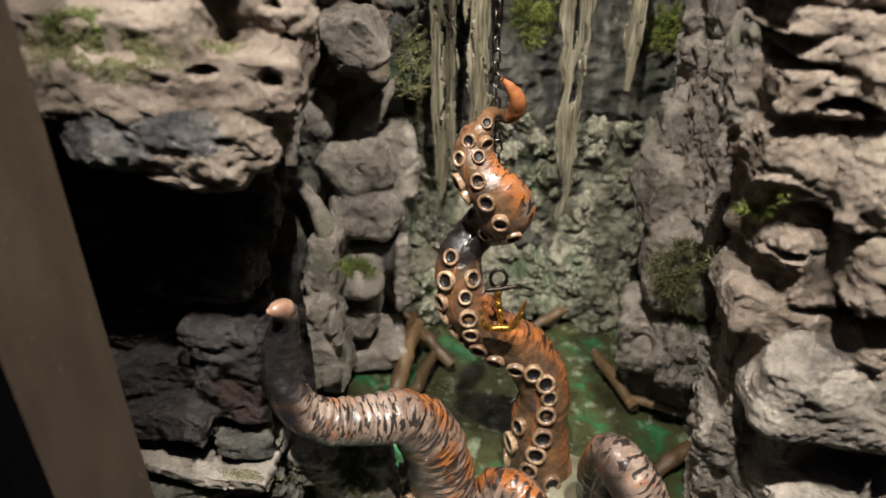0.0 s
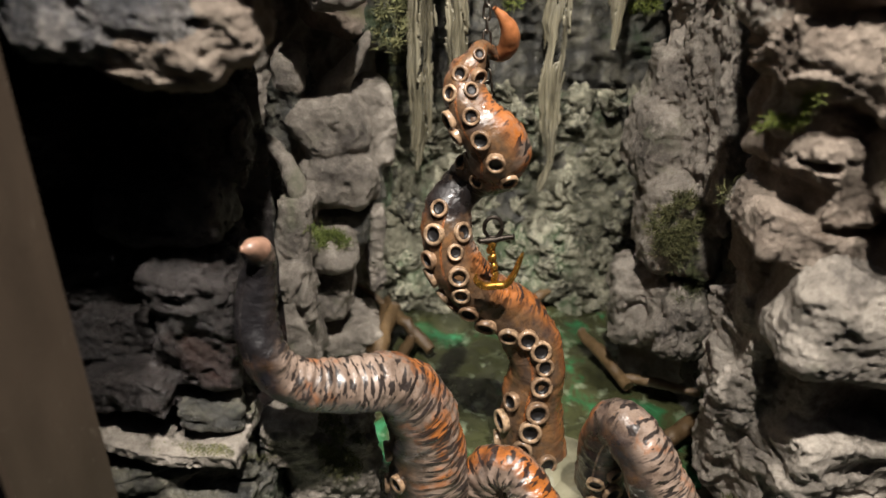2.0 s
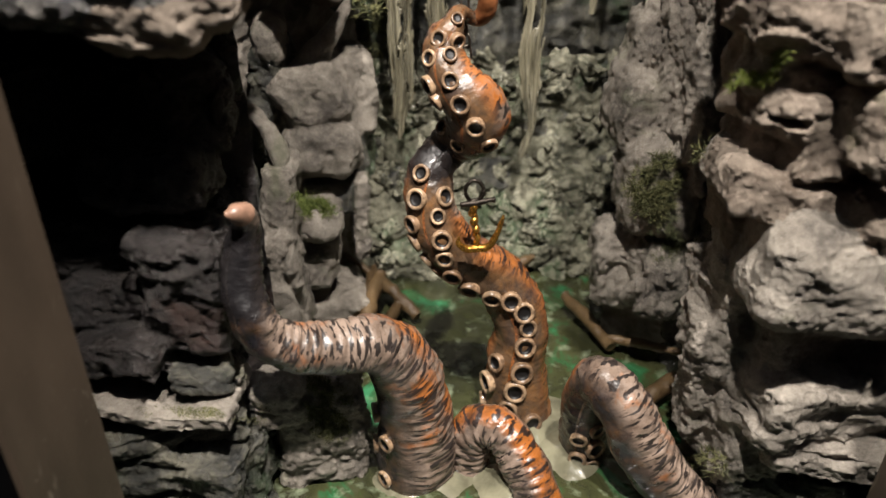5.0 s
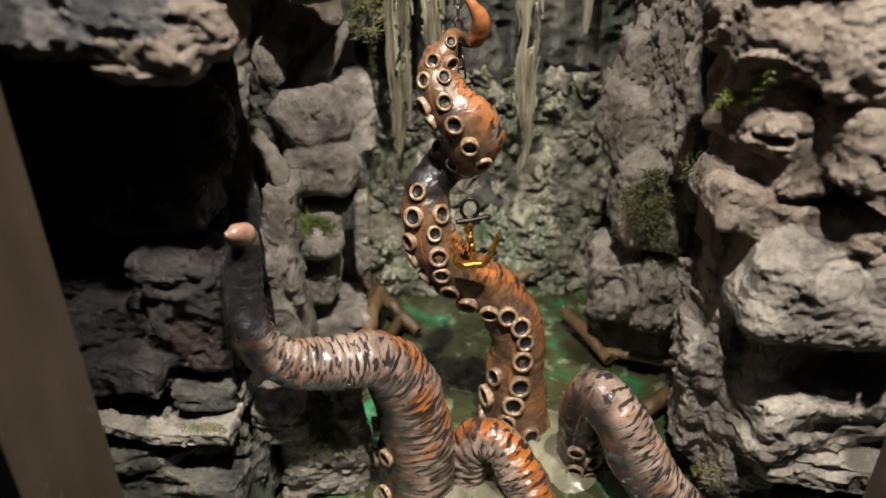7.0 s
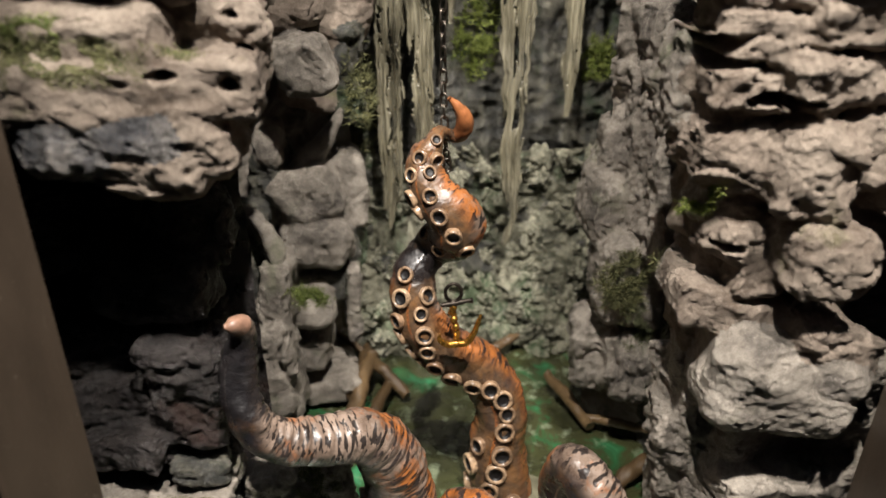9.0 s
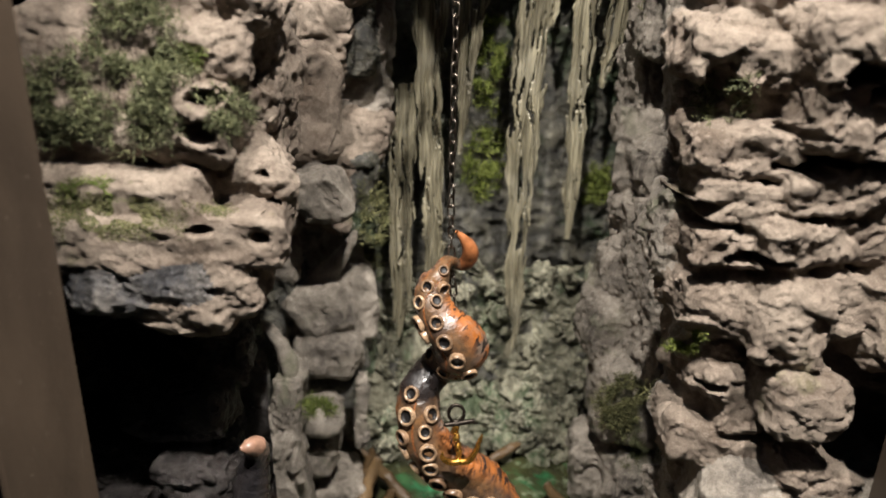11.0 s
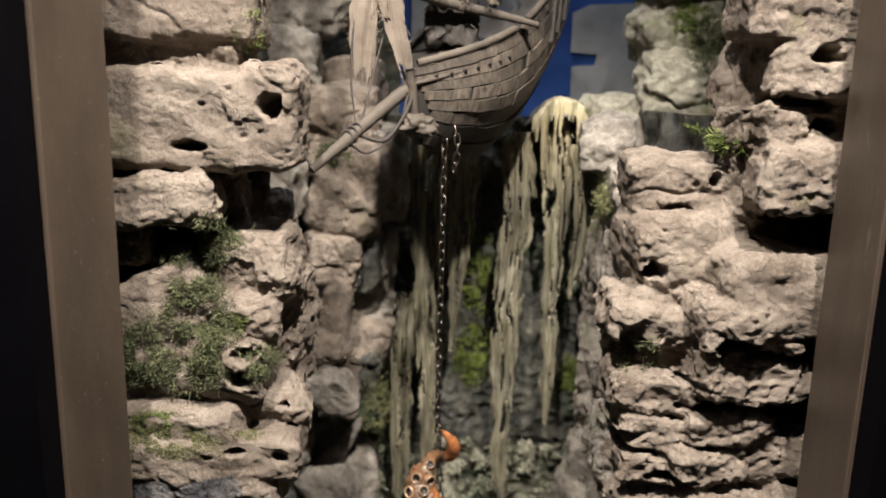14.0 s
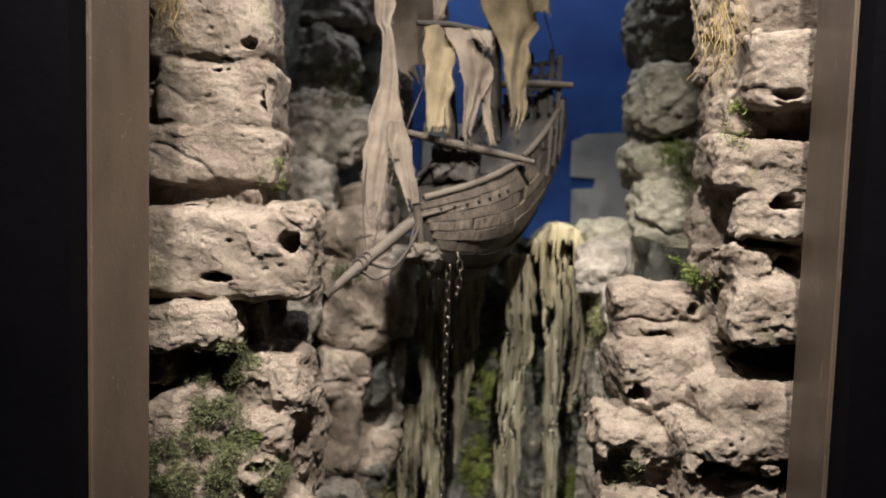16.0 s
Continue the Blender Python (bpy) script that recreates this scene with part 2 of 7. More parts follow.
def frame_paint():
    """Brown paint with dust, scuffs and specks."""
    m, t, b = material("brown_frame_paint", 0.5)
    p = place(t)
    col = ramp(t, noise_of(t, stretched(t, p, 1, 1, 0.35), 30, 6, 0.6), [(0.3, (0.041, 0.029, 0.020)), (0.7, (0.078, 0.056, 0.039))])
    speck = grey(t, noise_of(t, p, 520, 2, 0.5), 0.71, 0.76, 0, 0.6)
    scuff = grey(t, noise_of(t, stretched(t, p, 1, 1, 0.2), 110, 4, 0.7, 1.0), 0.64, 0.72, 0, 0.5)
    col = mix(t, times(t, speck, scuff, "MAXIMUM"), col, (0.22, 0.185, 0.14))
    t.links.new(col, b.inputs["Base Color"])
    bump(t, b, [(noise_of(t, p, 300, 4, 0.6), 0.25, 0.0006)])
    return m


FRAME_PAINT = frame_paint()
BLACK_WALL = plain("black_wall_paint", (0.0012, 0.0010, 0.0017), 0.7, 0.0, 30, 0.2)
BLACK_WALL.node_tree.nodes["Principled BSDF"].inputs["Specular IOR Level"].default_value = 0.05
CHAIN_METAL = plain("dark_steel", (0.17, 0.145, 0.12), 0.36, 1.0, 300, 0.6)
DARK_IRON = plain("black_iron", (0.035, 0.028, 0.022), 0.38, 0.8, 300, 0.5)
BRASS = plain("gilt_anchor_paint", (0.48, 0.25, 0.05), 0.24, 0.9, 300, 0.5)
ROPE = plain("dark_twine", (0.05, 0.04, 0.035), 0.8, 0, 500, 0.4)

# ---- the display case ----
def case_wall(name, lo, hi, mat, label, category="wall"):
    ob = part(name, box_bm(lo, hi), mat)
    return tagged(ob, label, category, kind="structure")


case_wall("wall_front_left", (-1.2, 0.195, -0.6), (-0.154, 0.215, 1.5), BLACK_WALL, "matt black wall beside the display window")
case_wall("wall_front_right", (0.2235, 0.19, -0.6), (1.2, 0.21, 1.5), BLACK_WALL, "matt black wall beside the display window")
case_wall("wall_case_left", (-0.36, 0.27, -0.3), (-0.34, 0.80, 1.2), BLACK_WALL, "dark inner side of the display case")
case_wall("wall_case_right", (0.42, 0.27, -0.3), (0.44, 0.80, 1.2), BLACK_WALL, "dark inner side of the display case")
case_wall("floor_case", (-0.36, 0.215, -0.32), (0.44, 0.80, -0.30), BLACK_WALL, "dark base board of the display case", "floor")
case_wall("ceiling", (-0.36, 0.30, 1.2), (0.44, 0.80, 1.22), BLACK_WALL, "dark lid of the display case", "ceiling")
case_wall("wall_room_back", (-1.2, -1.22, -0.6), (1.2, -1.2, 1.5), BLACK_WALL, "dark wall of the visitors' room")
case_wall("wall_room_left", (-1.22, -1.2, -0.6), (-1.2, 0.2, 1.5), BLACK_WALL, "dark wall of the visitors' room")
case_wall("wall_room_right", (1.2, -1.2, -0.6), (1.22, 0.2, 1.5), BLACK_WALL, "dark wall of the visitors' room")
case_wall("floor", (-1.2, -1.2, -0.62), (1.2, 0.2, -0.6), BLACK_WALL, "dark floor of the visitors' room", "floor")


def jamb(name, front, back, thick, label):
    """An upright board of the window frame; its wide face looks into the opening."""
    (x0, y0), (x1, y1) = front, back
    bm = bmesh.new()
    foot = [(x0, y0), (x1, y1), (x1 + thick, y1 + 0.002), (x0 + thick, y0 - 0.002)]
    low = [bm.verts.new((x, y, -0.3)) for x, y in foot]
    high = [bm.verts.new((x, y, 1.19)) for x, y in foot]
    bm.faces.new(low), bm.faces.new(high)
    for k in range(4):
        bm.faces.new((low[k], low[(k + 1) % 4], high[(k + 1) % 4], high[k]))
    bmesh.ops.recalc_face_normals(bm, faces=bm.faces)
    bmesh.ops.bevel(bm, geom=[e for e in bm.edges if abs(e.verts[0].co.z - e.verts[1].co.z) > 0.5], offset=0.0012, segments=2, affect="EDGES")
    bmesh.ops.subdivide_edges(bm, edges=[e for e in bm.edges if abs(e.verts[0].co.z - e.verts[1].co.z) > 0.5], cuts=30)
    return tagged(part(name, bm, FRAME_PAINT), label, "window frame", kind="structure")


jamb("window_frame_left", (-0.1525, 0.213), (-0.1412, 0.262), -0.012, "worn brown painted board framing the display window")
jamb("window_frame_right", (0.2215, 0.205), (0.2355, 0.272), 0.012, "worn brown painted board framing the display window")

# ---- painted sky ----
def sky_material():
    m, t, b = material("painted_blue_sky", 0.75)
    p = place(t)
    n = noise_of(t, stretched(t, p, 1, 1, 1.6), 7, 5, 0.55, 0.3)
    t.links.new(ramp(t, n, [(0.35, (0.014, 0.06, 0.27)), (0.62, (0.035, 0.12, 0.43)), (0.85, (0.12, 0.22, 0.48))]), b.inputs["Base Color"])
    return m


tagged(part("backdrop", box_bm((-0.36, 0.78, -0.3), (0.44, 0.80, 1.2)), sky_material()), "deep blue painted sky panel behind the ship", "backdrop", kind="structure")
PAINT_CLOUD = plain("pale_cloud_paint", (0.42, 0.42, 0.42), 0.8, 0, 22, 0.25)


def painted_ruin():
    """The pale stepped shape painted on the sky."""
    outline = [(0.188, 0.47), (0.188, 0.515), (0.215, 0.517), (0.217, 0.529), (0.186, 0.531), (0.186, 0.575), (0.205, 0.584), (0.30, 0.59), (0.30, 0.47)]
    bm = bmesh.new()
    f = bm.faces.new([bm.verts.new((x, 0.779, z)) for x, z in outline])
    r = bmesh.ops.extrude_face_region(bm, geom=[f])
    for v in r["geom"]:
        if isinstance(v, bmesh.types.BMVert):
            v.co.y -= 0.003
    bmesh.ops.recalc_face_normals(bm, faces=bm.faces)
    return bm


tagged(part("painted_ruin", painted_ruin(), PAINT_CLOUD), "pale grey stepped shape painted on the blue sky", "backdrop", kind="structure")

tagged(part("painted_cloud", box_bm((0.0, 0.7765, 0.50), (0.150, 0.779, 0.592), 0.001), PAINT_CLOUD), "pale grey cloud bank painted on the blue sky", "backdrop", kind="structure")

# ---- rocks ----
ROCKS = []          # corners and faces of every rock, for moss to grow on
CUBES = {}


def cube_grid(n):
    """A cube of side 2 whose faces are n by n grids, welded."""
    if n not in CUBES:
        seen, V, F = {}, [], []
        for axis in range(3):
            for side in (-1, 1):
                ids = np.zeros((n + 1, n + 1), int)
                for i in range(n + 1):
                    for j in range(n + 1):
                        q = [0, 0, 0]
                        q[axis], q[(axis + 1) % 3], q[(axis + 2) % 3] = side * n, 2 * i - n, 2 * j - n
                        q = tuple(q)
                        if q not in seen:
                            seen[q] = len(V)
                            V.append(q)
                        ids[i, j] = seen[q]
                quad = np.stack([ids[:-1, :-1], ids[1:, :-1], ids[1:, 1:], ids[:-1, 1:]], -1).reshape(-1, 4)
                F.append(quad if side > 0 else quad[:, ::-1])
        CUBES[n] = (np.array(V, float) / n, np.vstack(F))
    return CUBES[n]


def weather(P, N, size, strata, holes, rough, salt):
    """Moves points of a rock's skin along its normals: lumps, shelves, cracks and pits, in metres."""
    flat = np.array((1.0, 1.0, 1.5))
    warp = P + 0.010 * np.stack([perlin(P * 22, 41), perlin(P * 22, 42), perlin(P * 22, 43)], 1)
    d = 0.0060 * rough * perlin(P * 14, salt)
    d += 0.0075 * rough * (np.abs(perlin(warp * flat * 20, 44)) - 0.25)
    d += 0.0036 * rough * (np.abs(perlin(warp * 48, 45)) - 0.25)
    d += 0.0020 * rough * perlin(P * 105, 46) + 0.0012 * rough * perlin(P * 230, 47)
    crack = np.clip(perlin(P * 12, salt + 15) * 5 - 0.6, 0, 1)
    d -= 0.0050 * crack * np.exp(-(perlin(P * flat * 13, salt + 2) / 0.045) ** 2)
    if strata:
        h = P[:, 2] * 21 + 1.4 * perlin(P * 9, 48) + 0.5 * perlin(P * 30, 49)
        saw = h - np.floor(h)
        step = np.where(saw < 0.84, saw / 0.84, (1 - saw) / 0.16)
        d += 0.0070 * strata * (step - 0.7) * np.clip(1.1 - np.abs(N[:, 2]), 0, 1)
    if holes:
        f = pits(warp * 52, salt + 9, holes * 0.22)
        d -= 0.0060 * np.clip((1 - f / 0.30) * 1.6, 0, 1)
        f = pits(P * 130, salt + 10, holes * 0.35)
        d -= 0.0024 * np.clip((1 - f / 0.34) * 1.5, 0, 1)
    return (d - 0.0010) * min(1.0, 0.35 + size / 0.09)


def facets(p, salt):
    """Broken chips: each cell has a plane of its own, with a step to the next one."""
    i = np.floor(p).astype(np.int64)
    best, out = np.full(len(p), 9.0), np.zeros(len(p))
    for dx in (-1, 0, 1):
        for dy in (-1, 0, 1):
            for dz in (-1, 0, 1):
                c = i + np.array((dx, dy, dz))
                h = cell_hash(c, salt)
                away = p - (c + 0.5 + 0.45 * GRADS[h])
                d = (away * away).sum(axis=1)
                tilt = (away * GRADS[(h * 7 + 31) & 255]).sum(axis=1)
                out = np.where(d < best, tilt, out)
                best = np.minimum(best, d)
    return out


def chisel(P, N, strata, holes, rough, salt, grain):
    """Relief of carved foam rock: chipped planes, shelves, cracks and pits, in metres along the normals."""
    warp = P + 0.004 * np.stack([perlin(P * 45, 41), perlin(P * 45, 42), perlin(P * 45, 43)], 1)
    flat = np.array(grain)
    d = rough * (0.0013 * perlin(P * 20, salt) + 0.0022 * facets(warp * flat * 42, salt + 3) + 0.0011 * facets(warp * flat * 105, salt + 4))
    d += rough * (0.0017 * (np.abs(perlin(warp * flat * 38, 44)) - 0.25) + 0.0010 * perlin(P * 110, 46) + 0.0009 * perlin(P * 260, 47) + 0.0005 * perlin(P * 520, 45))
    crack = np.clip(perlin(P * 14, salt + 15) * 5 - 0.6, 0, 1)
    d -= 0.0035 * rough * crack * np.exp(-(perlin(warp * flat * 16, salt + 2) / 0.05) ** 2)
    h = P[:, 2] * 30 + 1.2 * perlin(P * 10, 48) + 0.4 * perlin(P * 40, 49)
    saw = h - np.floor(h)
    step = np.where(saw < 0.84, saw / 0.84, (1 - saw) / 0.16)
    d += 0.0042 * strata * (step - 0.7) * np.clip(1.1 - np.abs(N[:, 2]), 0, 1)
    few = np.clip(perlin(P * 16, salt + 21) * 4 + 0.4, 0, 1)
    d -= 0.0045 * np.clip(rough, 0.4, 1) * few * np.clip((1 - pits(warp * 62, salt + 9, holes * 0.3) / 0.28) * 1.7, 0, 1)
    d -= 0.0024 * np.clip((1 - pits(warp * np.array((130, 130, 190)), salt + 10, holes * 0.5) / 0.34) * 1.6, 0, 1)
    return d - 0.0006


HOLLOWS = []


def hollow_at(x, y, z, wide, high, deep):
    """A dark hole or slit that the carver cut into the cliff."""
    HOLLOWS.append((x, y, z, wide, high, deep))


hollow_at(-0.128, 0.310, 0.587, 0.0120, 0.0046, 0.022)
hollow_at(-0.104, 0.310, 0.601, 0.0099, 0.0032, 0.012)
hollow_at(-0.092, 0.312, 0.566, 0.0078, 0.0092, 0.030)
hollow_at(-0.109, 0.306, 0.531, 0.0056, 0.0038, 0.016)
hollow_at(-0.131, 0.303, 0.495, 0.0191, 0.0035, 0.020)
hollow_at(-0.135, 0.303, 0.505, 0.0104, 0.0031, 0.012)
hollow_at(-0.075, 0.302, 0.471, 0.0076, 0.0083, 0.025)
hollow_at(-0.087, 0.310, 0.501, 0.0063, 0.0049, 0.020)
hollow_at(-0.121, 0.300, 0.446, 0.0138, 0.0028, 0.012)
hollow_at(0.159, 0.325, 0.375, 0.0078, 0.0062, 0.032)
hollow_at(0.223, 0.290, 0.406, 0.0127, 0.0098, 0.032)
hollow_at(0.234, 0.300, 0.505, 0.0099, 0.0053, 0.024)
hollow_at(0.239, 0.305, 0.548, 0.0101, 0.0054, 0.024)
hollow_at(0.242, 0.305, 0.468, 0.0101, 0.0048, 0.024)
hollow_at(0.231, 0.300, 0.571, 0.0089, 0.0030, 0.012)
hollow_at(0.197, 0.318, 0.431, 0.0041, 0.0043, 0.016)
hollow_at(0.177, 0.330, 0.413, 0.0106, 0.0025, 0.008)
hollow_at(0.215, 0.290, 0.332, 0.0122, 0.0046, 0.024)
hollow_at(-0.070, 0.330, 0.282, 0.0029, 0.0023, 0.012)
hollow_at(-0.095, 0.318, 0.307, 0.0094, 0.0050, 0.025)
hollow_at(-0.090, 0.318, 0.322, 0.0075, 0.0044, 0.020)
hollow_at(0.199, 0.285, 0.340, 0.0125, 0.0054, 0.028)
hollow_at(0.149, 0.310, 0.329, 0.0102, 0.0089, 0.024)
hollow_at(0.147, 0.305, 0.271, 0.0088, 0.0037, 0.024)
hollow_at(0.190, 0.285, 0.293, 0.0125, 0.0034, 0.024)
hollow_at(0.181, 0.285, 0.311, 0.0084, 0.0030, 0.016)
hollow_at(0.140, 0.310, 0.267, 0.0089, 0.0058, 0.028)
hollow_at(0.175, 0.285, 0.246, 0.0125, 0.0039, 0.024)
hollow_at(0.203, 0.275, 0.144, 0.0102, 0.0096, 0.032)
hollow_at(0.166, 0.290, 0.170, 0.0084, 0.0030, 0.016)
hollow_at(-0.066, 0.305, 0.267, 0.0036, 0.0027, 0.012)
hollow_at(-0.070, 0.290, 0.257, 0.0060, 0.0030, 0.012)
hollow_at(-0.098, 0.285, 0.262, 0.0060, 0.0030, 0.012)

def carve(P):
    rag = None
    for x, y, z, wide, high, deep in HOLLOWS:
        k = np.nonzero((np.abs(P[:, 1] - y) < 0.035) & (np.abs(P[:, 0] - x) < wide * 1.7) & (np.abs(P[:, 2] - z) < high * 1.7))[0]
        if len(k):
            Q = P[k]
            rag = 0.42 * perlin(Q * 95, 401) + 0.25 * perlin(Q * 240, 402)
            r = np.sqrt(((Q[:, 0] - x) / wide) ** 2 + ((Q[:, 2] - z) / high) ** 2) + rag
            P[k, 1] += deep * np.clip((1.0 - r) * 2.4, 0, 1)
    return P


COUNT = [0]


def boulder(cliff, centre, size, mat, boxy=0.5, strata=0.5, holes=0.3, turn=0, rough=1.0):
    """One carved stone of a cliff."""
    COUNT[0] += 1
    salt = COUNT[0] * 13
    n = int(min(66, max(16, max(size) / 0.0015))) if centre[1] < 0.40 else int(min(44, max(14, max(size) / 0.0022)))
    V, F = cube_grid(n)
    ball = V / np.linalg.norm(V, axis=1)[:, None]
    boxy = boxy * 0.95
    P = V * boxy * 0.86 + ball * (1 - boxy)
    P = P / np.abs(P).max(axis=0)
    half = np.array(size) * 0.515
    N = P / half
    N = N * np.abs(N) ** (0.6 * boxy)
    N /= np.linalg.norm(N, axis=1)[:, None]
    R = np.array(Euler((radians(4 * math.sin(salt)), radians(turn + 3 * math.sin(salt * 2)), radians(14 * math.sin(salt * 3)))).to_matrix())
    P, N = (P * half) @ R.T + np.array(centre), N @ R.T
    P = P + N * weather(P, N, min(size), strata, holes, rough, salt)[:, None]
    P = carve(P)
    ROCKS.append((P, F))
    ob = part("boulder", mesh_of("boulder", P - np.array(centre), F), mat, cliff)
    ob.location = centre
    return ob


def slab(cliff, name, corner, u, v, nu, nv, mat, amp, salt, bulge=None):
    """A rough sheet of rock from a corner along two edges."""
    a, b = np.meshgrid(np.linspace(0, 1, nu), np.linspace(0, 1, nv), indexing="ij")
    u, v = np.array(u, float), np.array(v, float)
    P = np.array(corner) + a.reshape(-1, 1) * u + b.reshape(-1, 1) * v
    N = np.cross(u, v)
    N /= np.linalg.norm(N)
    d = amp * (perlin(P * 16, salt) + 0.6 * perlin(P * 40, salt + 1) + 0.35 * (1 - 2 * np.abs(perlin(P * 75, salt + 2))) + 0.16 * perlin(P * 180, salt + 3))
    if bulge is not None:
        d = d + bulge(P)
    P = P + N * d[:, None]
    idx = np.arange(nu * nv).reshape(nu, nv)
    F = np.stack([idx[:-1, :-1], idx[1:, :-1], idx[1:, 1:], idx[:-1, 1:]], -1).reshape(-1, 4)
    ROCKS.append((P, F))
    return part(name, mesh_of(name, P, F), mat, cliff)


LEFT_CLIFF = empty("cliff", "pale beige carved rock cliff with pits, ledges and moss", "cliff", at=(0, 0, 0))
RIGHT_CLIFF = empty("cliff", "stacked beige-grey carved boulders forming a cliff beside the window", "cliff")
MID_LEFT = empty("cliff", "grey carved rock outcrop with a pointed spur beside the waterfall", "cliff")
MID_RIGHT = empty("cliff", "rough grey rock outcrop with green moss above the pool", "cliff")
BACK_LEFT = empty("cliff", "shaded flat grey rock ledges behind the shipwreck", "cliff")
BACK_RIGHT = empty("cliff", "grey-green layered rock ledges before the painted sky", "cliff")
GORGE = empty("gorge_wall", "dark wet green rock wall behind the waterfall", "cliff")


def stones(P):
    f = pits(P * 48, 77, 0.9)
    low = np.clip((0.11 - P[:, 2]) / 0.1, 0.15, 1)
    return 0.006 * low * np.clip(1 - f / 0.6, 0, 1) ** 0.6


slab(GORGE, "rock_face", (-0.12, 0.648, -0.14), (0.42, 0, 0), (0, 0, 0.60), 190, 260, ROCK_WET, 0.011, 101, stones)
slab(LEFT_CLIFF, "rock_core", (-0.34, 0.405, -0.15), (0.25, 0, 0), (0, 0, 0.4), 60, 90, ROCK_CAVE_SHADE, 0.012, 111)
slab(LEFT_CLIFF, "rock_core", (-0.34, 0.372, 0.24), (0.245, 0, 0), (0, 0, 0.145), 70, 50, ROCK_DRY, 0.009, 112)
slab(LEFT_CLIFF, "rock_core", (-0.34, 0.380, 0.44), (0.235, 0, 0), (0, 0, 0.42), 60, 110, ROCK_DRY, 0.008, 113)
slab(LEFT_CLIFF, "rock_recess", (-0.34, 0.405, 0.36), (0.25, 0, 0), (0, 0, 0.11), 60, 40, ROCK_DAMP, 0.008, 114)
slab(LEFT_CLIFF, "rock_flank", (-0.118, 0.41, -0.15), (-0.02, 0.26, 0), (0, 0, 0.95), 60, 160, ROCK_WET, 0.012, 121)
slab(RIGHT_CLIFF, "rock_core", (0.180, 0.372, -0.15), (0.25, 0, 0), (0, 0, 0.58), 70, 150, ROCK_DRY, 0.010, 131)
slab(RIGHT_CLIFF, "rock_core", (0.225, 0.372, 0.42), (0.20, 0, 0), (0, 0, 0.5), 50, 110, ROCK_DRY, 0.009, 132)
slab(MID_RIGHT, "rock_flank", (0.215, 0.66, -0.15), (-0.01, -0.29, 0), (0, 0, 0.62), 60, 120, ROCK_WET, 0.012, 141)
slab(MID_RIGHT, "rock_face", (0.160, 0.515, -0.115), (0.075, -0.045, 0), (0, 0, 0.40), 60, 200, ROCK_DAMP, 0.010, 171)
slab(MID_LEFT, "rock_face", (-0.135, 0.560, -0.115), (0.095, 0.080, 0), (0, 0, 0.56), 70, 240, ROCK_DAMP, 0.010, 181)
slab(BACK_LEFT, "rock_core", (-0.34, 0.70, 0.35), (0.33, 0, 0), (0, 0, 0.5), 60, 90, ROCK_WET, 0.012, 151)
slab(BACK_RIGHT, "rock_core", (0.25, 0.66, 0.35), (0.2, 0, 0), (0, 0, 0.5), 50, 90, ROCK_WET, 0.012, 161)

boulder(MID_LEFT, (-0.068, 0.555, 0.333), (0.053, 0.070, 0.055), ROCK_DRY, 0.5, 0.35, 0.3, 0, 1.0)
boulder(MID_LEFT, (-0.043, 0.585, 0.410), (0.044, 0.060, 0.124), ROCK_DRY, 0.5, 0.2, 0.3, 0, 1.0)
boulder(MID_LEFT, (-0.058, 0.595, 0.459), (0.068, 0.070, 0.057), ROCK_DRY, 0.5, 0.35, 0.3, 0, 1.0)
boulder(MID_LEFT, (-0.018, 0.595, 0.427), (0.021, 0.040, 0.036), ROCK_DAMP, 0.6, 0.35, 0.3, 0, 1.0)
boulder(MID_LEFT, (-0.020, 0.595, 0.328), (0.031, 0.040, 0.050), ROCK_DAMP, 0.5, 0.35, 0.3, 0, 1.0)
boulder(BACK_LEFT, (-0.103, 0.640, 0.567), (0.103, 0.080, 0.086), ROCK_DAMP, 0.35, 0.35, 0.3, 0, 1.5)
boulder(BACK_LEFT, (-0.112, 0.610, 0.495), (0.065, 0.080, 0.083), ROCK_DAMP, 0.35, 0.35, 0.3, 0, 1.5)
boulder(BACK_LEFT, (-0.059, 0.650, 0.474), (0.071, 0.060, 0.078), ROCK_DRY, 0.6, 0.35, 0.3, 0, 1.0)
boulder(BACK_LEFT, (-0.076, 0.635, 0.434), (0.087, 0.070, 0.059), ROCK_DAMP, 0.35, 0.35, 0.3, 0, 1.5)
boulder(BACK_LEFT, (-0.120, 0.680, 0.637), (0.108, 0.080, 0.087), ROCK_DAMP, 0.35, 0.35, 0.3, 0, 1.5)
boulder(BACK_LEFT, (-0.103, 0.700, 0.725), (0.143, 0.080, 0.106), ROCK_DAMP, 0.35, 0.35, 0.3, 0, 1.5)
boulder(BACK_LEFT, (-0.127, 0.535, 0.404), (0.075, 0.070, 0.109), ROCK_DAMP, 0.35, 0.35, 0.3, 0, 1.5)
boulder(MID_RIGHT, (0.177, 0.540, 0.440), (0.056, 0.080, 0.049), ROCK_DAMP, 0.5, 0.35, 0.3, 0, 1.0)
boulder(MID_RIGHT, (0.181, 0.475, 0.402), (0.035, 0.070, 0.055), ROCK_DAMP, 0.6, 0.35, 0.3, 0, 1.0)
boulder(BACK_RIGHT, (0.263, 0.640, 0.682), (0.099, 0.080, 0.093), ROCK_LEDGE, 0.35, 0.35, 0.3, 0, 1.5)
boulder(BACK_RIGHT, (0.255, 0.605, 0.603), (0.093, 0.080, 0.070), ROCK_LEDGE, 0.35, 0.35, 0.3, 0, 1.5)
boulder(BACK_RIGHT, (0.260, 0.615, 0.546), (0.095, 0.080, 0.065), ROCK_LEDGE, 0.35, 0.35, 0.3, 0, 1.5)
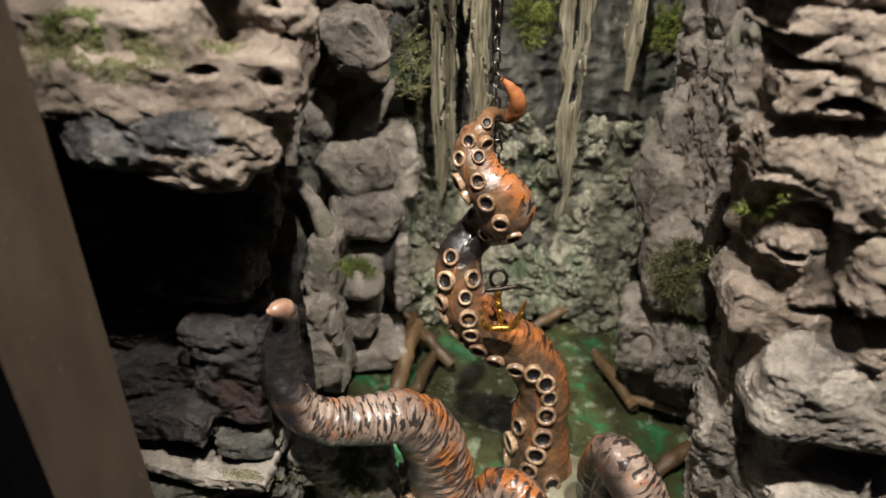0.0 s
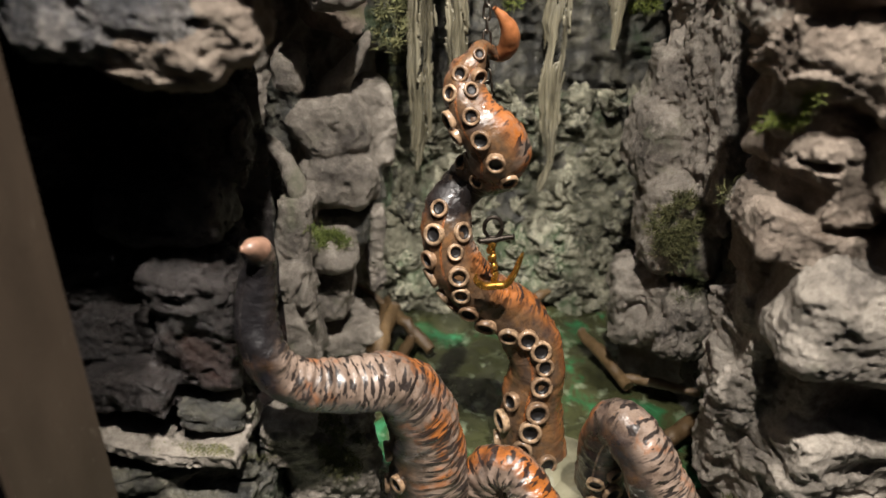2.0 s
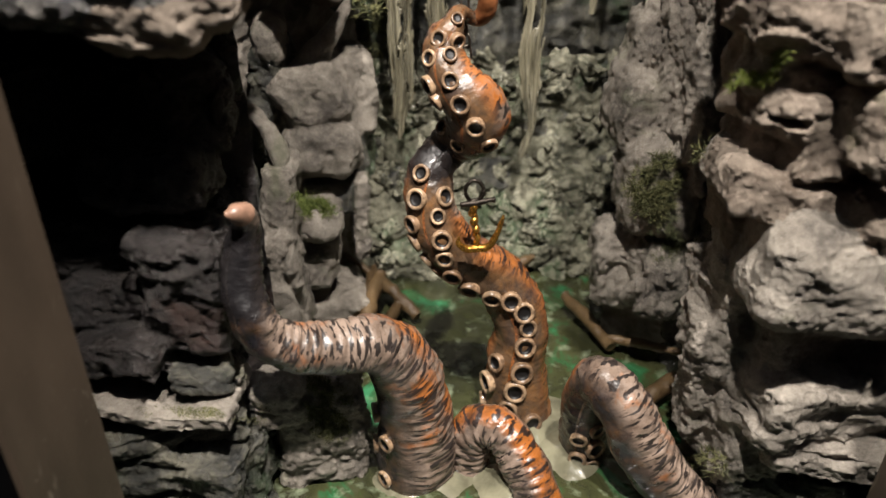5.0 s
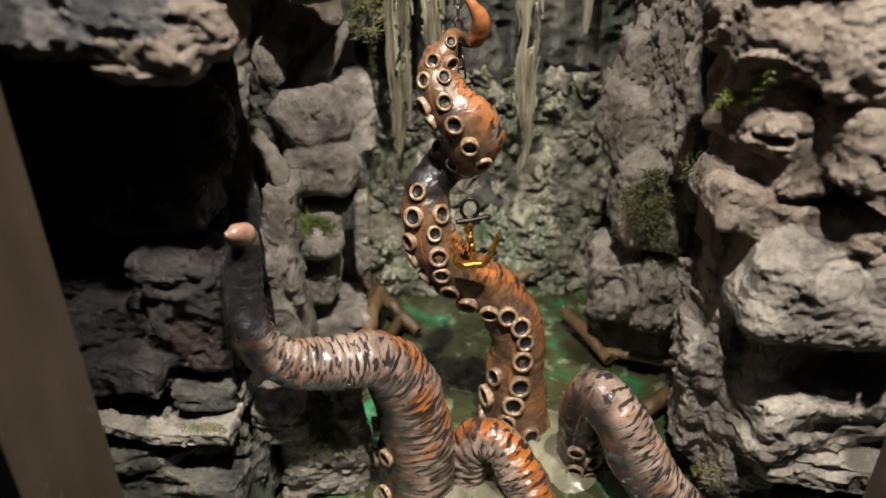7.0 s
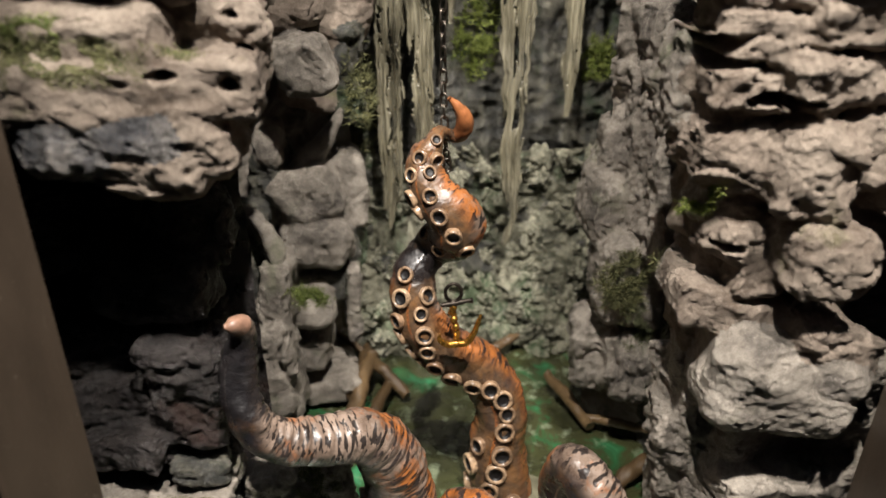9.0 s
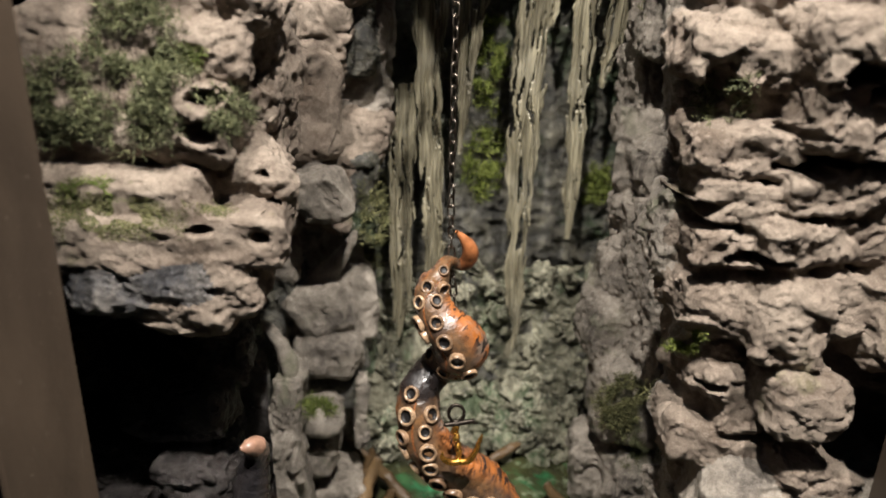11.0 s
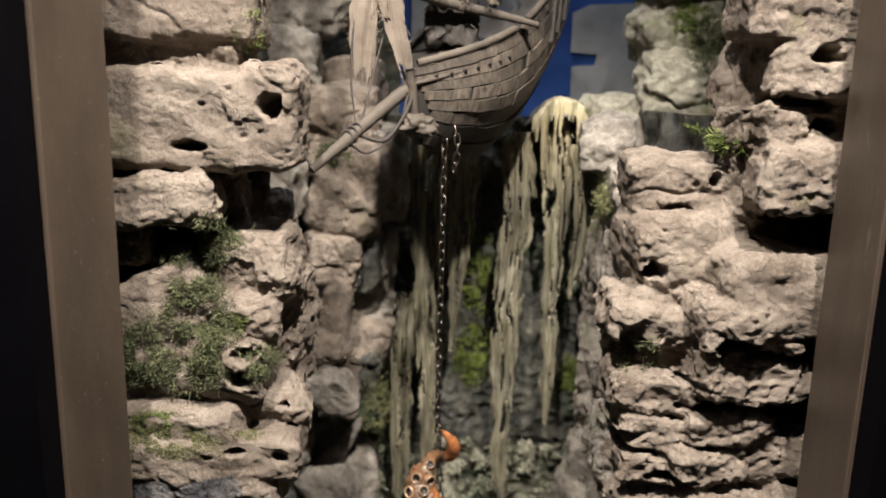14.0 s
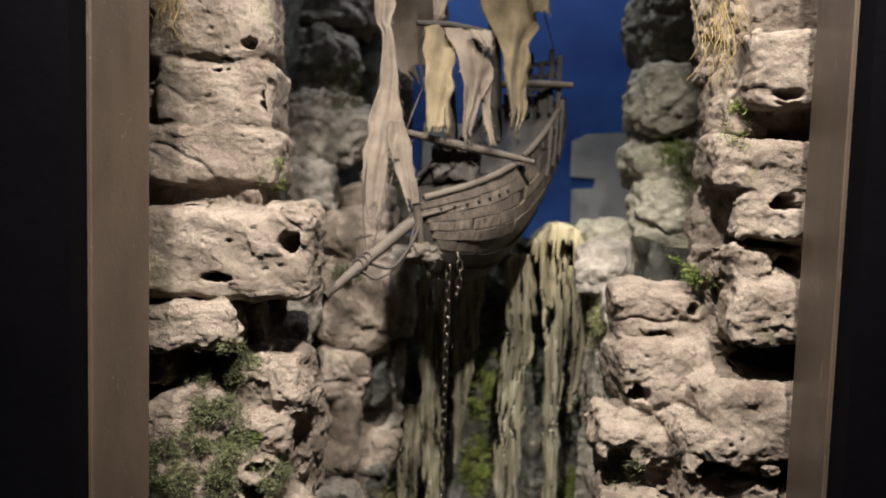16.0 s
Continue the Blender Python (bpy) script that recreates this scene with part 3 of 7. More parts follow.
boulder(BACK_RIGHT, (0.255, 0.585, 0.490), (0.084, 0.080, 0.070), ROCK_LEDGE, 0.35, 0.35, 0.3, 0, 1.5)
boulder(BACK_RIGHT, (0.203, 0.610, 0.454), (0.068, 0.070, 0.070), ROCK_LEDGE, 0.35, 0.35, 0.3, 0, 1.5)
boulder(BACK_RIGHT, (0.254, 0.555, 0.444), (0.070, 0.070, 0.039), ROCK_LEDGE, 0.35, 0.35, 0.3, 0, 1.5)
boulder(BACK_RIGHT, (0.215, 0.600, 0.411), (0.054, 0.060, 0.056), ROCK_LEDGE, 0.35, 0.35, 0.3, 0, 1.5)

def rock(stones, centre, size, mat, tilt=0, rounded=0.5, strata=0.4, rough=1.0):
    """One stone of a carved cliff: a rounded block, tilted as seen from the window."""
    stones.append((np.array(centre), np.array(size) / 2, mat, tilt, rounded, strata, rough))


def fuse(stones, cell, blend):
    """The distance to all the stones melted together, on a grid, and which stone is the nearest."""
    lo = np.min([c - h for c, h, *_ in stones], axis=0) - 0.02
    hi = np.max([c + h for c, h, *_ in stones], axis=0) + 0.02
    shape = np.ceil((hi - lo) / cell).astype(int) + 1
    far = np.full(shape, 1.0, np.float32)
    near = np.full(shape, 1.0, np.float32)
    owner = np.zeros(shape, np.int16)
    for k, (c, h, mat, tilt, rounded, strata, rough) in enumerate(stones):
        reach = np.array((max(h[0], h[2] * 0.6), h[1], max(h[2], h[0] * 0.6))) if tilt else h
        a = np.clip(((c - reach - 0.016 - lo) / cell).astype(int), 0, shape - 1)
        b = np.clip(((c + reach + 0.016 - lo) / cell).astype(int) + 2, 0, shape)
        x, y, z = np.meshgrid(*[lo[j] + cell * np.arange(a[j], b[j]) - c[j] for j in range(3)], indexing="ij")
        w = (0.035 * float(min(h)) + 0.0010) * min(1.0, rough + 0.2)
        x, y, z = (x + w * np.sin(95 * z + k * 2.1) + 0.6 * w * np.sin(210 * y + 150 * z + k),
                   y + w * np.sin(80 * x + k * 1.3) + 0.6 * w * np.sin(190 * z + 120 * x + k * 0.7),
                   z + w * np.sin(85 * x + k * 1.7) + 0.6 * w * np.sin(230 * x + 110 * y + k * 2.9))
        t, yaw, nod = radians(tilt), 0.20 * rough * math.sin(k * 3.3), 0.10 * rough * math.sin(k * 5.1)
        x, z = x * math.cos(t) + z * math.sin(t), z * math.cos(t) - x * math.sin(t)
        x, y = x * math.cos(yaw) + y * math.sin(yaw), y * math.cos(yaw) - x * math.sin(yaw)
        y, z = y * math.cos(nod) + z * math.sin(nod), z * math.cos(nod) - y * math.sin(nod)
        r = rounded * float(min(h))
        q = [np.abs(v) - e + r for v, e in zip((x, y, z), h)]
        d = np.sqrt(sum(np.maximum(v, 0) ** 2 for v in q)) + np.minimum(np.maximum(np.maximum(q[0], q[1]), q[2]), 0) - r
        s = tuple(slice(i, j) for i, j in zip(a, b))
        owner[s] = np.where(d < near[s], k, owner[s])
        near[s] = np.minimum(near[s], d)
        m = np.clip(0.5 + 0.5 * (far[s] - d) / blend, 0, 1)
        far[s] = far[s] * (1 - m) + d * m - blend * m * (1 - m)
    return far, owner, lo


def skin_of(far, cell, lo):
    """Quads over the zero level of a grid of distances, and the grid cell of each corner."""
    inside = far < 0
    n = np.array(far.shape) - 1
    corners = [(i, j, k) for i in (0, 1) for j in (0, 1) for k in (0, 1)]
    total = sum(inside[i:i + n[0], j:j + n[1], k:k + n[2]].astype(np.int8) for i, j, k in corners)
    at = np.argwhere((total > 0) & (total < 8))
    ids = np.full(n, -1, np.int32)
    ids[tuple(at.T)] = np.arange(len(at))
    v = {c: far[at[:, 0] + c[0], at[:, 1] + c[1], at[:, 2] + c[2]] for c in corners}
    spot, hits = np.zeros((len(at), 3)), np.zeros(len(at))
    for c in corners:
        for axis in range(3):
            if c[axis]:
                continue
            e = tuple(1 if j == axis else c[j] for j in range(3))
            cross = (v[c] < 0) != (v[e] < 0)
            f = np.where(cross, v[c] / np.where(v[c] == v[e], 1, v[c] - v[e]), 0)
            p = np.tile(np.array(c, float), (len(at), 1))
            p[:, axis] = f
            spot += p * cross[:, None]
            hits += cross
    P = lo + cell * (at + spot / hits[:, None])
    F = []
    for axis in range(3):
        u, w = (axis + 1) % 3, (axis + 2) % 3
        low = [slice(None)] * 3
        high = [slice(None)] * 3
        low[axis], high[axis] = slice(0, -1), slice(1, None)
        a, b = inside[tuple(low)], inside[tuple(high)]
        for sign in (True, False):
            e = np.argwhere((a != b) & (a == sign))
            e = e[(e[:, u] > 0) & (e[:, w] > 0) & (e[:, u] < n[u]) & (e[:, w] < n[w])]
            ring = []
            for du, dw in ((1, 1), (0, 1), (0, 0), (1, 0)):
                q = e.copy()
                q[:, u] -= du
                q[:, w] -= dw
                ring.append(ids[tuple(q.T)])
            F.append(np.stack(ring if sign else ring[::-1], -1))
    return P, np.vstack(F), at


def whole_pieces(F, label):
    """Gives loose scraps of a stone's skin to the stone that surrounds them, so that every stone is one piece."""
    n = len(F)
    ends = np.sort(np.stack([F, np.roll(F, -1, 1)], -1).reshape(-1, 2), axis=1).astype(np.int64)
    key = ends[:, 0] * (F.max() + 1) + ends[:, 1]
    order = np.argsort(key, kind="stable")
    same = np.nonzero(key[order][:-1] == key[order][1:])[0]
    a, b = order[same] // 4, order[same + 1] // 4
    root = np.arange(n)
    alike = label[a] == label[b]
    ea, eb = a[alike], b[alike]
    while True:
        low = np.minimum(root[ea], root[eb])
        before = root.copy()
        np.minimum.at(root, root[ea], low)
        np.minimum.at(root, root[eb], low)
        for _ in range(4):
            root = root[root]
        if np.array_equal(before, root):
            break
    size = np.bincount(root, minlength=n)
    best = np.zeros(label.max() + 1, np.int64)
    np.maximum.at(best, label, size[root])
    out = np.where(size[root] == best[label], label, -1)
    for _ in range(400):
        lost = np.count_nonzero(out < 0)
        k = (out[a] < 0) & (out[b] >= 0)
        out[a[k]] = out[b[k]]
        k = (out[b] < 0) & (out[a] >= 0)
        out[b[k]] = out[a[k]]
        if np.count_nonzero(out < 0) == lost:
            break
    return out


def carved_cliff(cliff, stones, cell, salt, blend=0.0022, holes=0.3, grain=(1.0, 1.0, 1.7)):
    """A cliff carved from one block: its stones run into one another without gaps, each one a part."""
    far, owner, lo = fuse(stones, cell, blend)
    P, F, at = skin_of(far, cell, lo)
    whose = owner[tuple(at.T)]
    N = np.zeros_like(P)
    flat = np.cross(P[F[:, 2]] - P[F[:, 0]], P[F[:, 3]] - P[F[:, 1]])
    for j in range(4):
        for axis in range(3):
            N[:, axis] += np.bincount(F[:, j], flat[:, axis], len(P))
    N /= np.linalg.norm(N, axis=1)[:, None] + 1e-12
    strata = np.array([k[5] for k in stones])[whose]
    rough = np.array([k[6] for k in stones])[whose]
    P = carve(P + N * chisel(P, N, strata, holes, rough, salt, grain)[:, None])
    ROCKS.append((P, F))
    face_of = whole_pieces(F, whose[F[:, 0]])
    for k, (c, h, mat, *_) in enumerate(stones):
        mine = F[face_of == k]
        if len(mine):
            used, back = np.unique(mine, return_inverse=True)
            ob = part("boulder", mesh_of("boulder", P[used] - c, back.reshape(mine.shape)), mat, cliff)
            ob.location = c


LEFT_STONES, LEFT_SPURS, RIGHT_STONES, RIGHT_SPURS = [], [], [], []
rock(LEFT_STONES, (-0.137, 0.375, 0.626), (0.086, 0.065, 0.081), ROCK_DRY, 0, 0.5, 0, 0.4)
rock(LEFT_STONES, (-0.131, 0.376, 0.566), (0.082, 0.065, 0.050), ROCK_DRY, 0, 0.4, 0.05, 0.4)
rock(LEFT_STONES, (-0.135, 0.373, 0.526), (0.097, 0.065, 0.041), ROCK_DRY, 0, 0.35, 0.1, 0.45)
rock(LEFT_STONES, (-0.141, 0.379, 0.498), (0.091, 0.058, 0.024), ROCK_DRY, 0, 0.4, 0.3, 0.8)
rock(LEFT_STONES, (-0.121, 0.358, 0.462), (0.122, 0.072, 0.061), ROCK_DRY, 0, 0.3, 0, 0.45)
rock(LEFT_STONES, (-0.077, 0.352, 0.465), (0.033, 0.050, 0.066), ROCK_DRY, 0, 0.4, 0.0, 0.8)
rock(LEFT_STONES, (-0.150, 0.337, 0.412), (0.082, 0.050, 0.032), ROCK_DRY, 4, 0.5, 0.1, 0.7)
rock(LEFT_STONES, (-0.168, 0.343, 0.386), (0.040, 0.036, 0.033), ROCK_DRY, 10, 0.5, 0.4, 1.0)
rock(LEFT_STONES, (-0.119, 0.407, 0.362), (0.092, 0.043, 0.093), ROCK_DAMP, 0, 0.5, 0.4, 1.0)
rock(LEFT_STONES, (-0.090, 0.364, 0.368), (0.058, 0.058, 0.052), ROCK_DRY, 0, 0.6, 0.3, 1.0)
rock(LEFT_STONES, (-0.093, 0.348, 0.339), (0.040, 0.043, 0.031), ROCK_DRY, 0, 0.6, 0.3, 1.0)
rock(LEFT_STONES, (-0.077, 0.391, 0.314), (0.026, 0.058, 0.082), ROCK_DRY, 0, 0.5, 0.3, 1.0)
rock(LEFT_STONES, (-0.148, 0.352, 0.344), (0.072, 0.058, 0.052), ROCK_DRY, 30, 0.5, 0.1, 0.6)
rock(LEFT_STONES, (-0.131, 0.345, 0.309), (0.108, 0.058, 0.040), ROCK_DRY, 0, 0.6, 0.2, 0.8)
rock(LEFT_STONES, (-0.084, 0.359, 0.267), (0.049, 0.058, 0.053), ROCK_DRY, 0, 0.6, 0.3, 1.0)
rock(LEFT_STONES, (-0.137, 0.341, 0.276), (0.091, 0.065, 0.031), ROCK_DRY, 0, 0.6, 0.1, 0.6)
rock(LEFT_STONES, (-0.120, 0.342, 0.254), (0.123, 0.079, 0.029), ROCK_DRY, 0, 0.5, 0.3, 0.6)
rock(LEFT_STONES, (-0.128, 0.334, 0.233), (0.078, 0.065, 0.037), ROCK_STAIN_SHADE, 0, 0.8, 0.1, 0.8)
rock(LEFT_STONES, (-0.088, 0.336, 0.231), (0.033, 0.065, 0.039), ROCK_DRY, 0, 0.8, 0.1, 0.8)
rock(LEFT_STONES, (-0.108, 0.328, 0.221), (0.054, 0.050, 0.035), ROCK_DRY, 0, 0.9, 0, 0.7)
rock(LEFT_STONES, (-0.156, 0.387, 0.524), (0.108, 0.050, 0.271), ROCK_DRY, 0, 0.3, 0.3, 0.9)
rock(LEFT_STONES, (-0.144, 0.377, 0.302), (0.123, 0.050, 0.180), ROCK_DRY, 0, 0.3, 0.3, 0.9)
rock(LEFT_STONES, (-0.190, 0.395, 0.041), (0.163, 0.029, 0.284), ROCK_CAVE_SHADE, 0, 0.3, 0.3, 0.9)
rock(LEFT_STONES, (-0.166, 0.390, 0.159), (0.142, 0.043, 0.053), ROCK_CAVE_SHADE, 0, 0.4, 0.3, 1.0)
rock(LEFT_STONES, (-0.135, 0.367, 0.129), (0.066, 0.043, 0.033), ROCK_CAVE_SHADE, 0, 0.7, 0.1, 0.7)
rock(LEFT_STONES, (-0.173, 0.384, 0.088), (0.141, 0.043, 0.039), ROCK_CAVE_SHADE, 0, 0.4, 0.6, 1.0)
rock(LEFT_STONES, (-0.122, 0.358, 0.070), (0.046, 0.043, 0.074), ROCK_CAVE_SHADE, 0, 0.4, 0.5, 1.0)
rock(LEFT_STONES, (-0.188, 0.368, 0.048), (0.121, 0.043, 0.049), ROCK_CAVE_SHADE, 0, 0.4, 0.6, 1.0)
rock(LEFT_STONES, (-0.162, 0.346, 0.035), (0.055, 0.036, 0.022), ROCK_CAVE_SHADE, 0, 0.5, 0.8, 1.0)
rock(LEFT_STONES, (-0.123, 0.348, 0.019), (0.035, 0.036, 0.015), ROCK_WET, 0, 0.5, 0.4, 1.0)
rock(LEFT_STONES, (-0.151, 0.347, 0.005), (0.101, 0.050, 0.010), ROCK_DAMP, -2, 0.3, 0.2, 0.8)
rock(LEFT_STONES, (-0.155, 0.350, -0.016), (0.106, 0.050, 0.017), ROCK_WET, 0, 0.3, 0.9, 1.0)
rock(LEFT_STONES, (-0.156, 0.347, -0.041), (0.112, 0.050, 0.027), ROCK_WET, 0, 0.4, 0.9, 1.0)
rock(LEFT_STONES, (-0.148, 0.350, -0.081), (0.106, 0.050, 0.093), ROCK_WET, 0, 0.4, 0.8, 1.2)
rock(LEFT_STONES, (-0.111, 0.368, -0.049), (0.036, 0.036, 0.074), ROCK_WET, 0, 0.5, 0.4, 1.0)
rock(LEFT_STONES, (-0.064, 0.384, -0.062), (0.058, 0.043, 0.103), ROCK_DAMP, 0, 0.4, 0.3, 1.0)
rock(LEFT_STONES, (-0.084, 0.366, -0.021), (0.034, 0.029, 0.035), ROCK_DAMP, 0, 0.5, 0.4, 1.0)
rock(LEFT_STONES, (-0.045, 0.380, -0.147), (0.077, 0.036, 0.093), ROCK_WET, 0, 0.5, 0.4, 1.0)
rock(LEFT_SPURS, (-0.126, 0.532, 0.060), (0.041, 0.040, 0.095), ROCK_WET, -15, 0.5, 0.1, 0.8)
rock(LEFT_SPURS, (-0.091, 0.497, 0.052), (0.024, 0.050, 0.059), ROCK_DAMP, -4, 0.6, 0.0, 0.8)
rock(LEFT_SPURS, (-0.096, 0.488, -0.007), (0.030, 0.060, 0.081), ROCK_DAMP, 0, 0.5, 0.1, 1.1)
rock(LEFT_SPURS, (-0.090, 0.495, -0.045), (0.021, 0.050, 0.046), ROCK_DAMP, 0, 0.5, 0.1, 0.8)
rock(LEFT_SPURS, (-0.096, 0.559, 0.148), (0.024, 0.050, 0.029), ROCK_DAMP, 0, 0.8, 0.0, 0.6)
rock(LEFT_SPURS, (-0.099, 0.565, 0.122), (0.023, 0.050, 0.046), ROCK_WET, 0, 0.5, 0.3, 1.3)
rock(LEFT_SPURS, (-0.071, 0.564, 0.105), (0.055, 0.060, 0.048), ROCK_DAMP, 14, 0.5, 0.0, 0.7)
rock(LEFT_SPURS, (-0.064, 0.558, 0.064), (0.061, 0.060, 0.046), ROCK_DAMP, 0, 0.7, 0.0, 0.6)
rock(LEFT_SPURS, (-0.036, 0.578, 0.101), (0.025, 0.050, 0.065), ROCK_DAMP, 4, 0.7, 0.0, 0.6)
rock(LEFT_SPURS, (-0.034, 0.576, 0.052), (0.013, 0.040, 0.043), ROCK_WET, 0, 0.6, 0.0, 0.8)
rock(LEFT_SPURS, (-0.040, 0.572, -0.003), (0.014, 0.040, 0.079), ROCK_DAMP, 0, 0.6, 0.0, 0.7)
rock(LEFT_SPURS, (-0.062, 0.565, 0.021), (0.041, 0.040, 0.029), ROCK_WET, 0, 0.5, 0.0, 0.8)
rock(LEFT_SPURS, (-0.069, 0.532, 0.014), (0.035, 0.050, 0.029), ROCK_DAMP, 0, 0.8, 0.0, 0.5)
rock(LEFT_SPURS, (-0.073, 0.545, -0.033), (0.031, 0.050, 0.041), ROCK_DAMP, 0, 0.6, 0.1, 0.8)
rock(LEFT_SPURS, (-0.064, 0.558, -0.079), (0.053, 0.060, 0.024), ROCK_DAMP, 8, 0.6, 0.1, 0.8)
rock(LEFT_SPURS, (-0.061, 0.513, 0.217), (0.043, 0.032, 0.041), ROCK_DAMP, 15, 0.6, 0.1, 0.7)
rock(LEFT_SPURS, (-0.074, 0.534, 0.279), (0.057, 0.045, 0.084), ROCK_DRY, 0, 0.7, 0.0, 0.6)
rock(LEFT_SPURS, (-0.047, 0.580, 0.222), (0.051, 0.040, 0.116), ROCK_DRY, -22, 0.7, 0.0, 0.7)
rock(LEFT_SPURS, (-0.050, 0.575, 0.330), (0.055, 0.060, 0.072), ROCK_WET, 0, 0.5, 0.2, 1.0)
rock(LEFT_SPURS, (-0.039, 0.590, 0.198), (0.035, 0.060, 0.080), ROCK_WET, 0, 0.5, 0.2, 1.0)
rock(LEFT_SPURS, (-0.053, 0.567, 0.394), (0.075, 0.070, 0.088), ROCK_DRY, -8, 0.5, 0.2, 0.8)
rock(LEFT_SPURS, (-0.019, 0.590, 0.405), (0.042, 0.050, 0.089), ROCK_DAMP, 0, 0.4, 0.3, 1.0)
rock(LEFT_SPURS, (-0.044, 0.595, 0.307), (0.068, 0.060, 0.089), ROCK_DAMP, 0, 0.5, 0.2, 1.0)
rock(RIGHT_STONES, (0.248, 0.351, 0.557), (0.081, 0.058, 0.208), ROCK_DRY, 0, 0.3, 0.3, 0.9)
rock(RIGHT_STONES, (0.233, 0.370, 0.373), (0.151, 0.050, 0.135), ROCK_DRY, 0, 0.3, 0.3, 0.9)
rock(RIGHT_STONES, (0.226, 0.357, 0.256), (0.143, 0.058, 0.200), ROCK_DRY, 0, 0.3, 0.3, 0.9)
rock(RIGHT_STONES, (0.204, 0.355, 0.173), (0.088, 0.050, 0.169), ROCK_DRY, 0, 0.3, 0.3, 0.9)
rock(RIGHT_STONES, (0.241, 0.351, 0.010), (0.119, 0.058, 0.180), ROCK_DAMP, 0, 0.3, 0.3, 0.9)
rock(RIGHT_STONES, (0.238, 0.315, 0.588), (0.058, 0.058, 0.047), ROCK_DRY, 0, 0.3, 0.1, 0.7)
rock(RIGHT_STONES, (0.218, 0.360, 0.625), (0.033, 0.050, 0.076), ROCK_DRY, 0, 0.5, 0.4, 1.0)
rock(RIGHT_STONES, (0.220, 0.350, 0.565), (0.038, 0.050, 0.051), ROCK_DRY, 0, 0.5, 0.4, 1.0)
rock(RIGHT_STONES, (0.236, 0.339, 0.559), (0.073, 0.043, 0.032), ROCK_DRY, 0, 0.5, 0.4, 1.0)
rock(RIGHT_STONES, (0.231, 0.320, 0.528), (0.077, 0.065, 0.035), ROCK_DRY, -5, 0.4, 0.1, 0.7)
rock(RIGHT_STONES, (0.219, 0.353, 0.492), (0.029, 0.050, 0.049), ROCK_DRY, 0, 0.5, 0.2, 0.8)
rock(RIGHT_STONES, (0.239, 0.320, 0.496), (0.064, 0.065, 0.030), ROCK_DRY, 0, 0.4, 0.1, 0.7)
rock(RIGHT_STONES, (0.237, 0.329, 0.464), (0.078, 0.058, 0.025), ROCK_DRY, 0, 0.4, 0.4, 1.0)
rock(RIGHT_STONES, (0.237, 0.311, 0.438), (0.062, 0.065, 0.040), ROCK_DRY, 0, 0.35, 0.2, 0.8)
rock(RIGHT_STONES, (0.215, 0.347, 0.427), (0.027, 0.043, 0.048), ROCK_DRY, 0, 0.5, 0.4, 1.0)
rock(RIGHT_STONES, (0.183, 0.371, 0.425), (0.069, 0.058, 0.042), ROCK_DRY, 0, 0.45, 0.1, 0.7)
rock(RIGHT_STONES, (0.187, 0.359, 0.390), (0.080, 0.065, 0.049), ROCK_DRY, 8, 0.5, 0.05, 0.6)
rock(RIGHT_STONES, (0.182, 0.357, 0.349), (0.068, 0.058, 0.030), ROCK_DRY, 0, 0.5, 0.3, 1.0)
rock(RIGHT_STONES, (0.231, 0.317, 0.368), (0.081, 0.065, 0.056), ROCK_DRY, 0, 0.5, 0.05, 0.6)
rock(RIGHT_STONES, (0.250, 0.357, 0.395), (0.071, 0.043, 0.034), ROCK_DRY, 0, 0.5, 0.4, 1.0)
rock(RIGHT_STONES, (0.165, 0.347, 0.343), (0.065, 0.058, 0.028), ROCK_DRY, -6, 0.5, 0.4, 1.0)
rock(RIGHT_STONES, (0.210, 0.314, 0.352), (0.066, 0.058, 0.037), ROCK_DRY, 0, 0.6, 0.4, 1.0)
rock(RIGHT_STONES, (0.176, 0.365, 0.311), (0.056, 0.036, 0.032), ROCK_DAMP, 0, 0.5, 0.4, 1.0)
rock(RIGHT_STONES, (0.214, 0.321, 0.315), (0.070, 0.058, 0.033), ROCK_DRY, -4, 0.5, 0.4, 1.0)
rock(RIGHT_STONES, (0.164, 0.337, 0.299), (0.055, 0.050, 0.028), ROCK_DRY, 0, 0.5, 0.4, 1.0)
rock(RIGHT_STONES, (0.208, 0.327, 0.283), (0.056, 0.050, 0.022), ROCK_DRY, 0, 0.5, 0.4, 1.0)
rock(RIGHT_STONES, (0.164, 0.333, 0.275), (0.047, 0.043, 0.022), ROCK_DRY, 0, 0.5, 0.4, 1.0)
rock(RIGHT_STONES, (0.195, 0.323, 0.255), (0.050, 0.050, 0.027), ROCK_DRY, 0, 0.6, 0.4, 1.0)
rock(RIGHT_STONES, (0.246, 0.329, 0.261), (0.055, 0.050, 0.039), ROCK_DRY, 0, 0.5, 0.4, 1.0)
rock(RIGHT_STONES, (0.167, 0.344, 0.238), (0.041, 0.043, 0.028), ROCK_DRY, 0, 0.6, 0.4, 1.0)
rock(RIGHT_STONES, (0.168, 0.338, 0.214), (0.048, 0.050, 0.031), ROCK_DRY, 0, 0.6, 0.4, 1.0)
rock(RIGHT_STONES, (0.199, 0.321, 0.226), (0.043, 0.050, 0.032), ROCK_DRY, 0, 0.6, 0.4, 1.0)
rock(RIGHT_STONES, (0.225, 0.320, 0.220), (0.026, 0.043, 0.034), ROCK_DRY, 0, 0.5, 0.4, 1.0)
rock(RIGHT_STONES, (0.255, 0.315, 0.212), (0.052, 0.050, 0.057), ROCK_DRY, 0, 0.5, 0.4, 1.0)
rock(RIGHT_STONES, (0.149, 0.364, 0.245), (0.021, 0.036, 0.050), ROCK_DAMP, 0, 0.5, 0.4, 1.0)
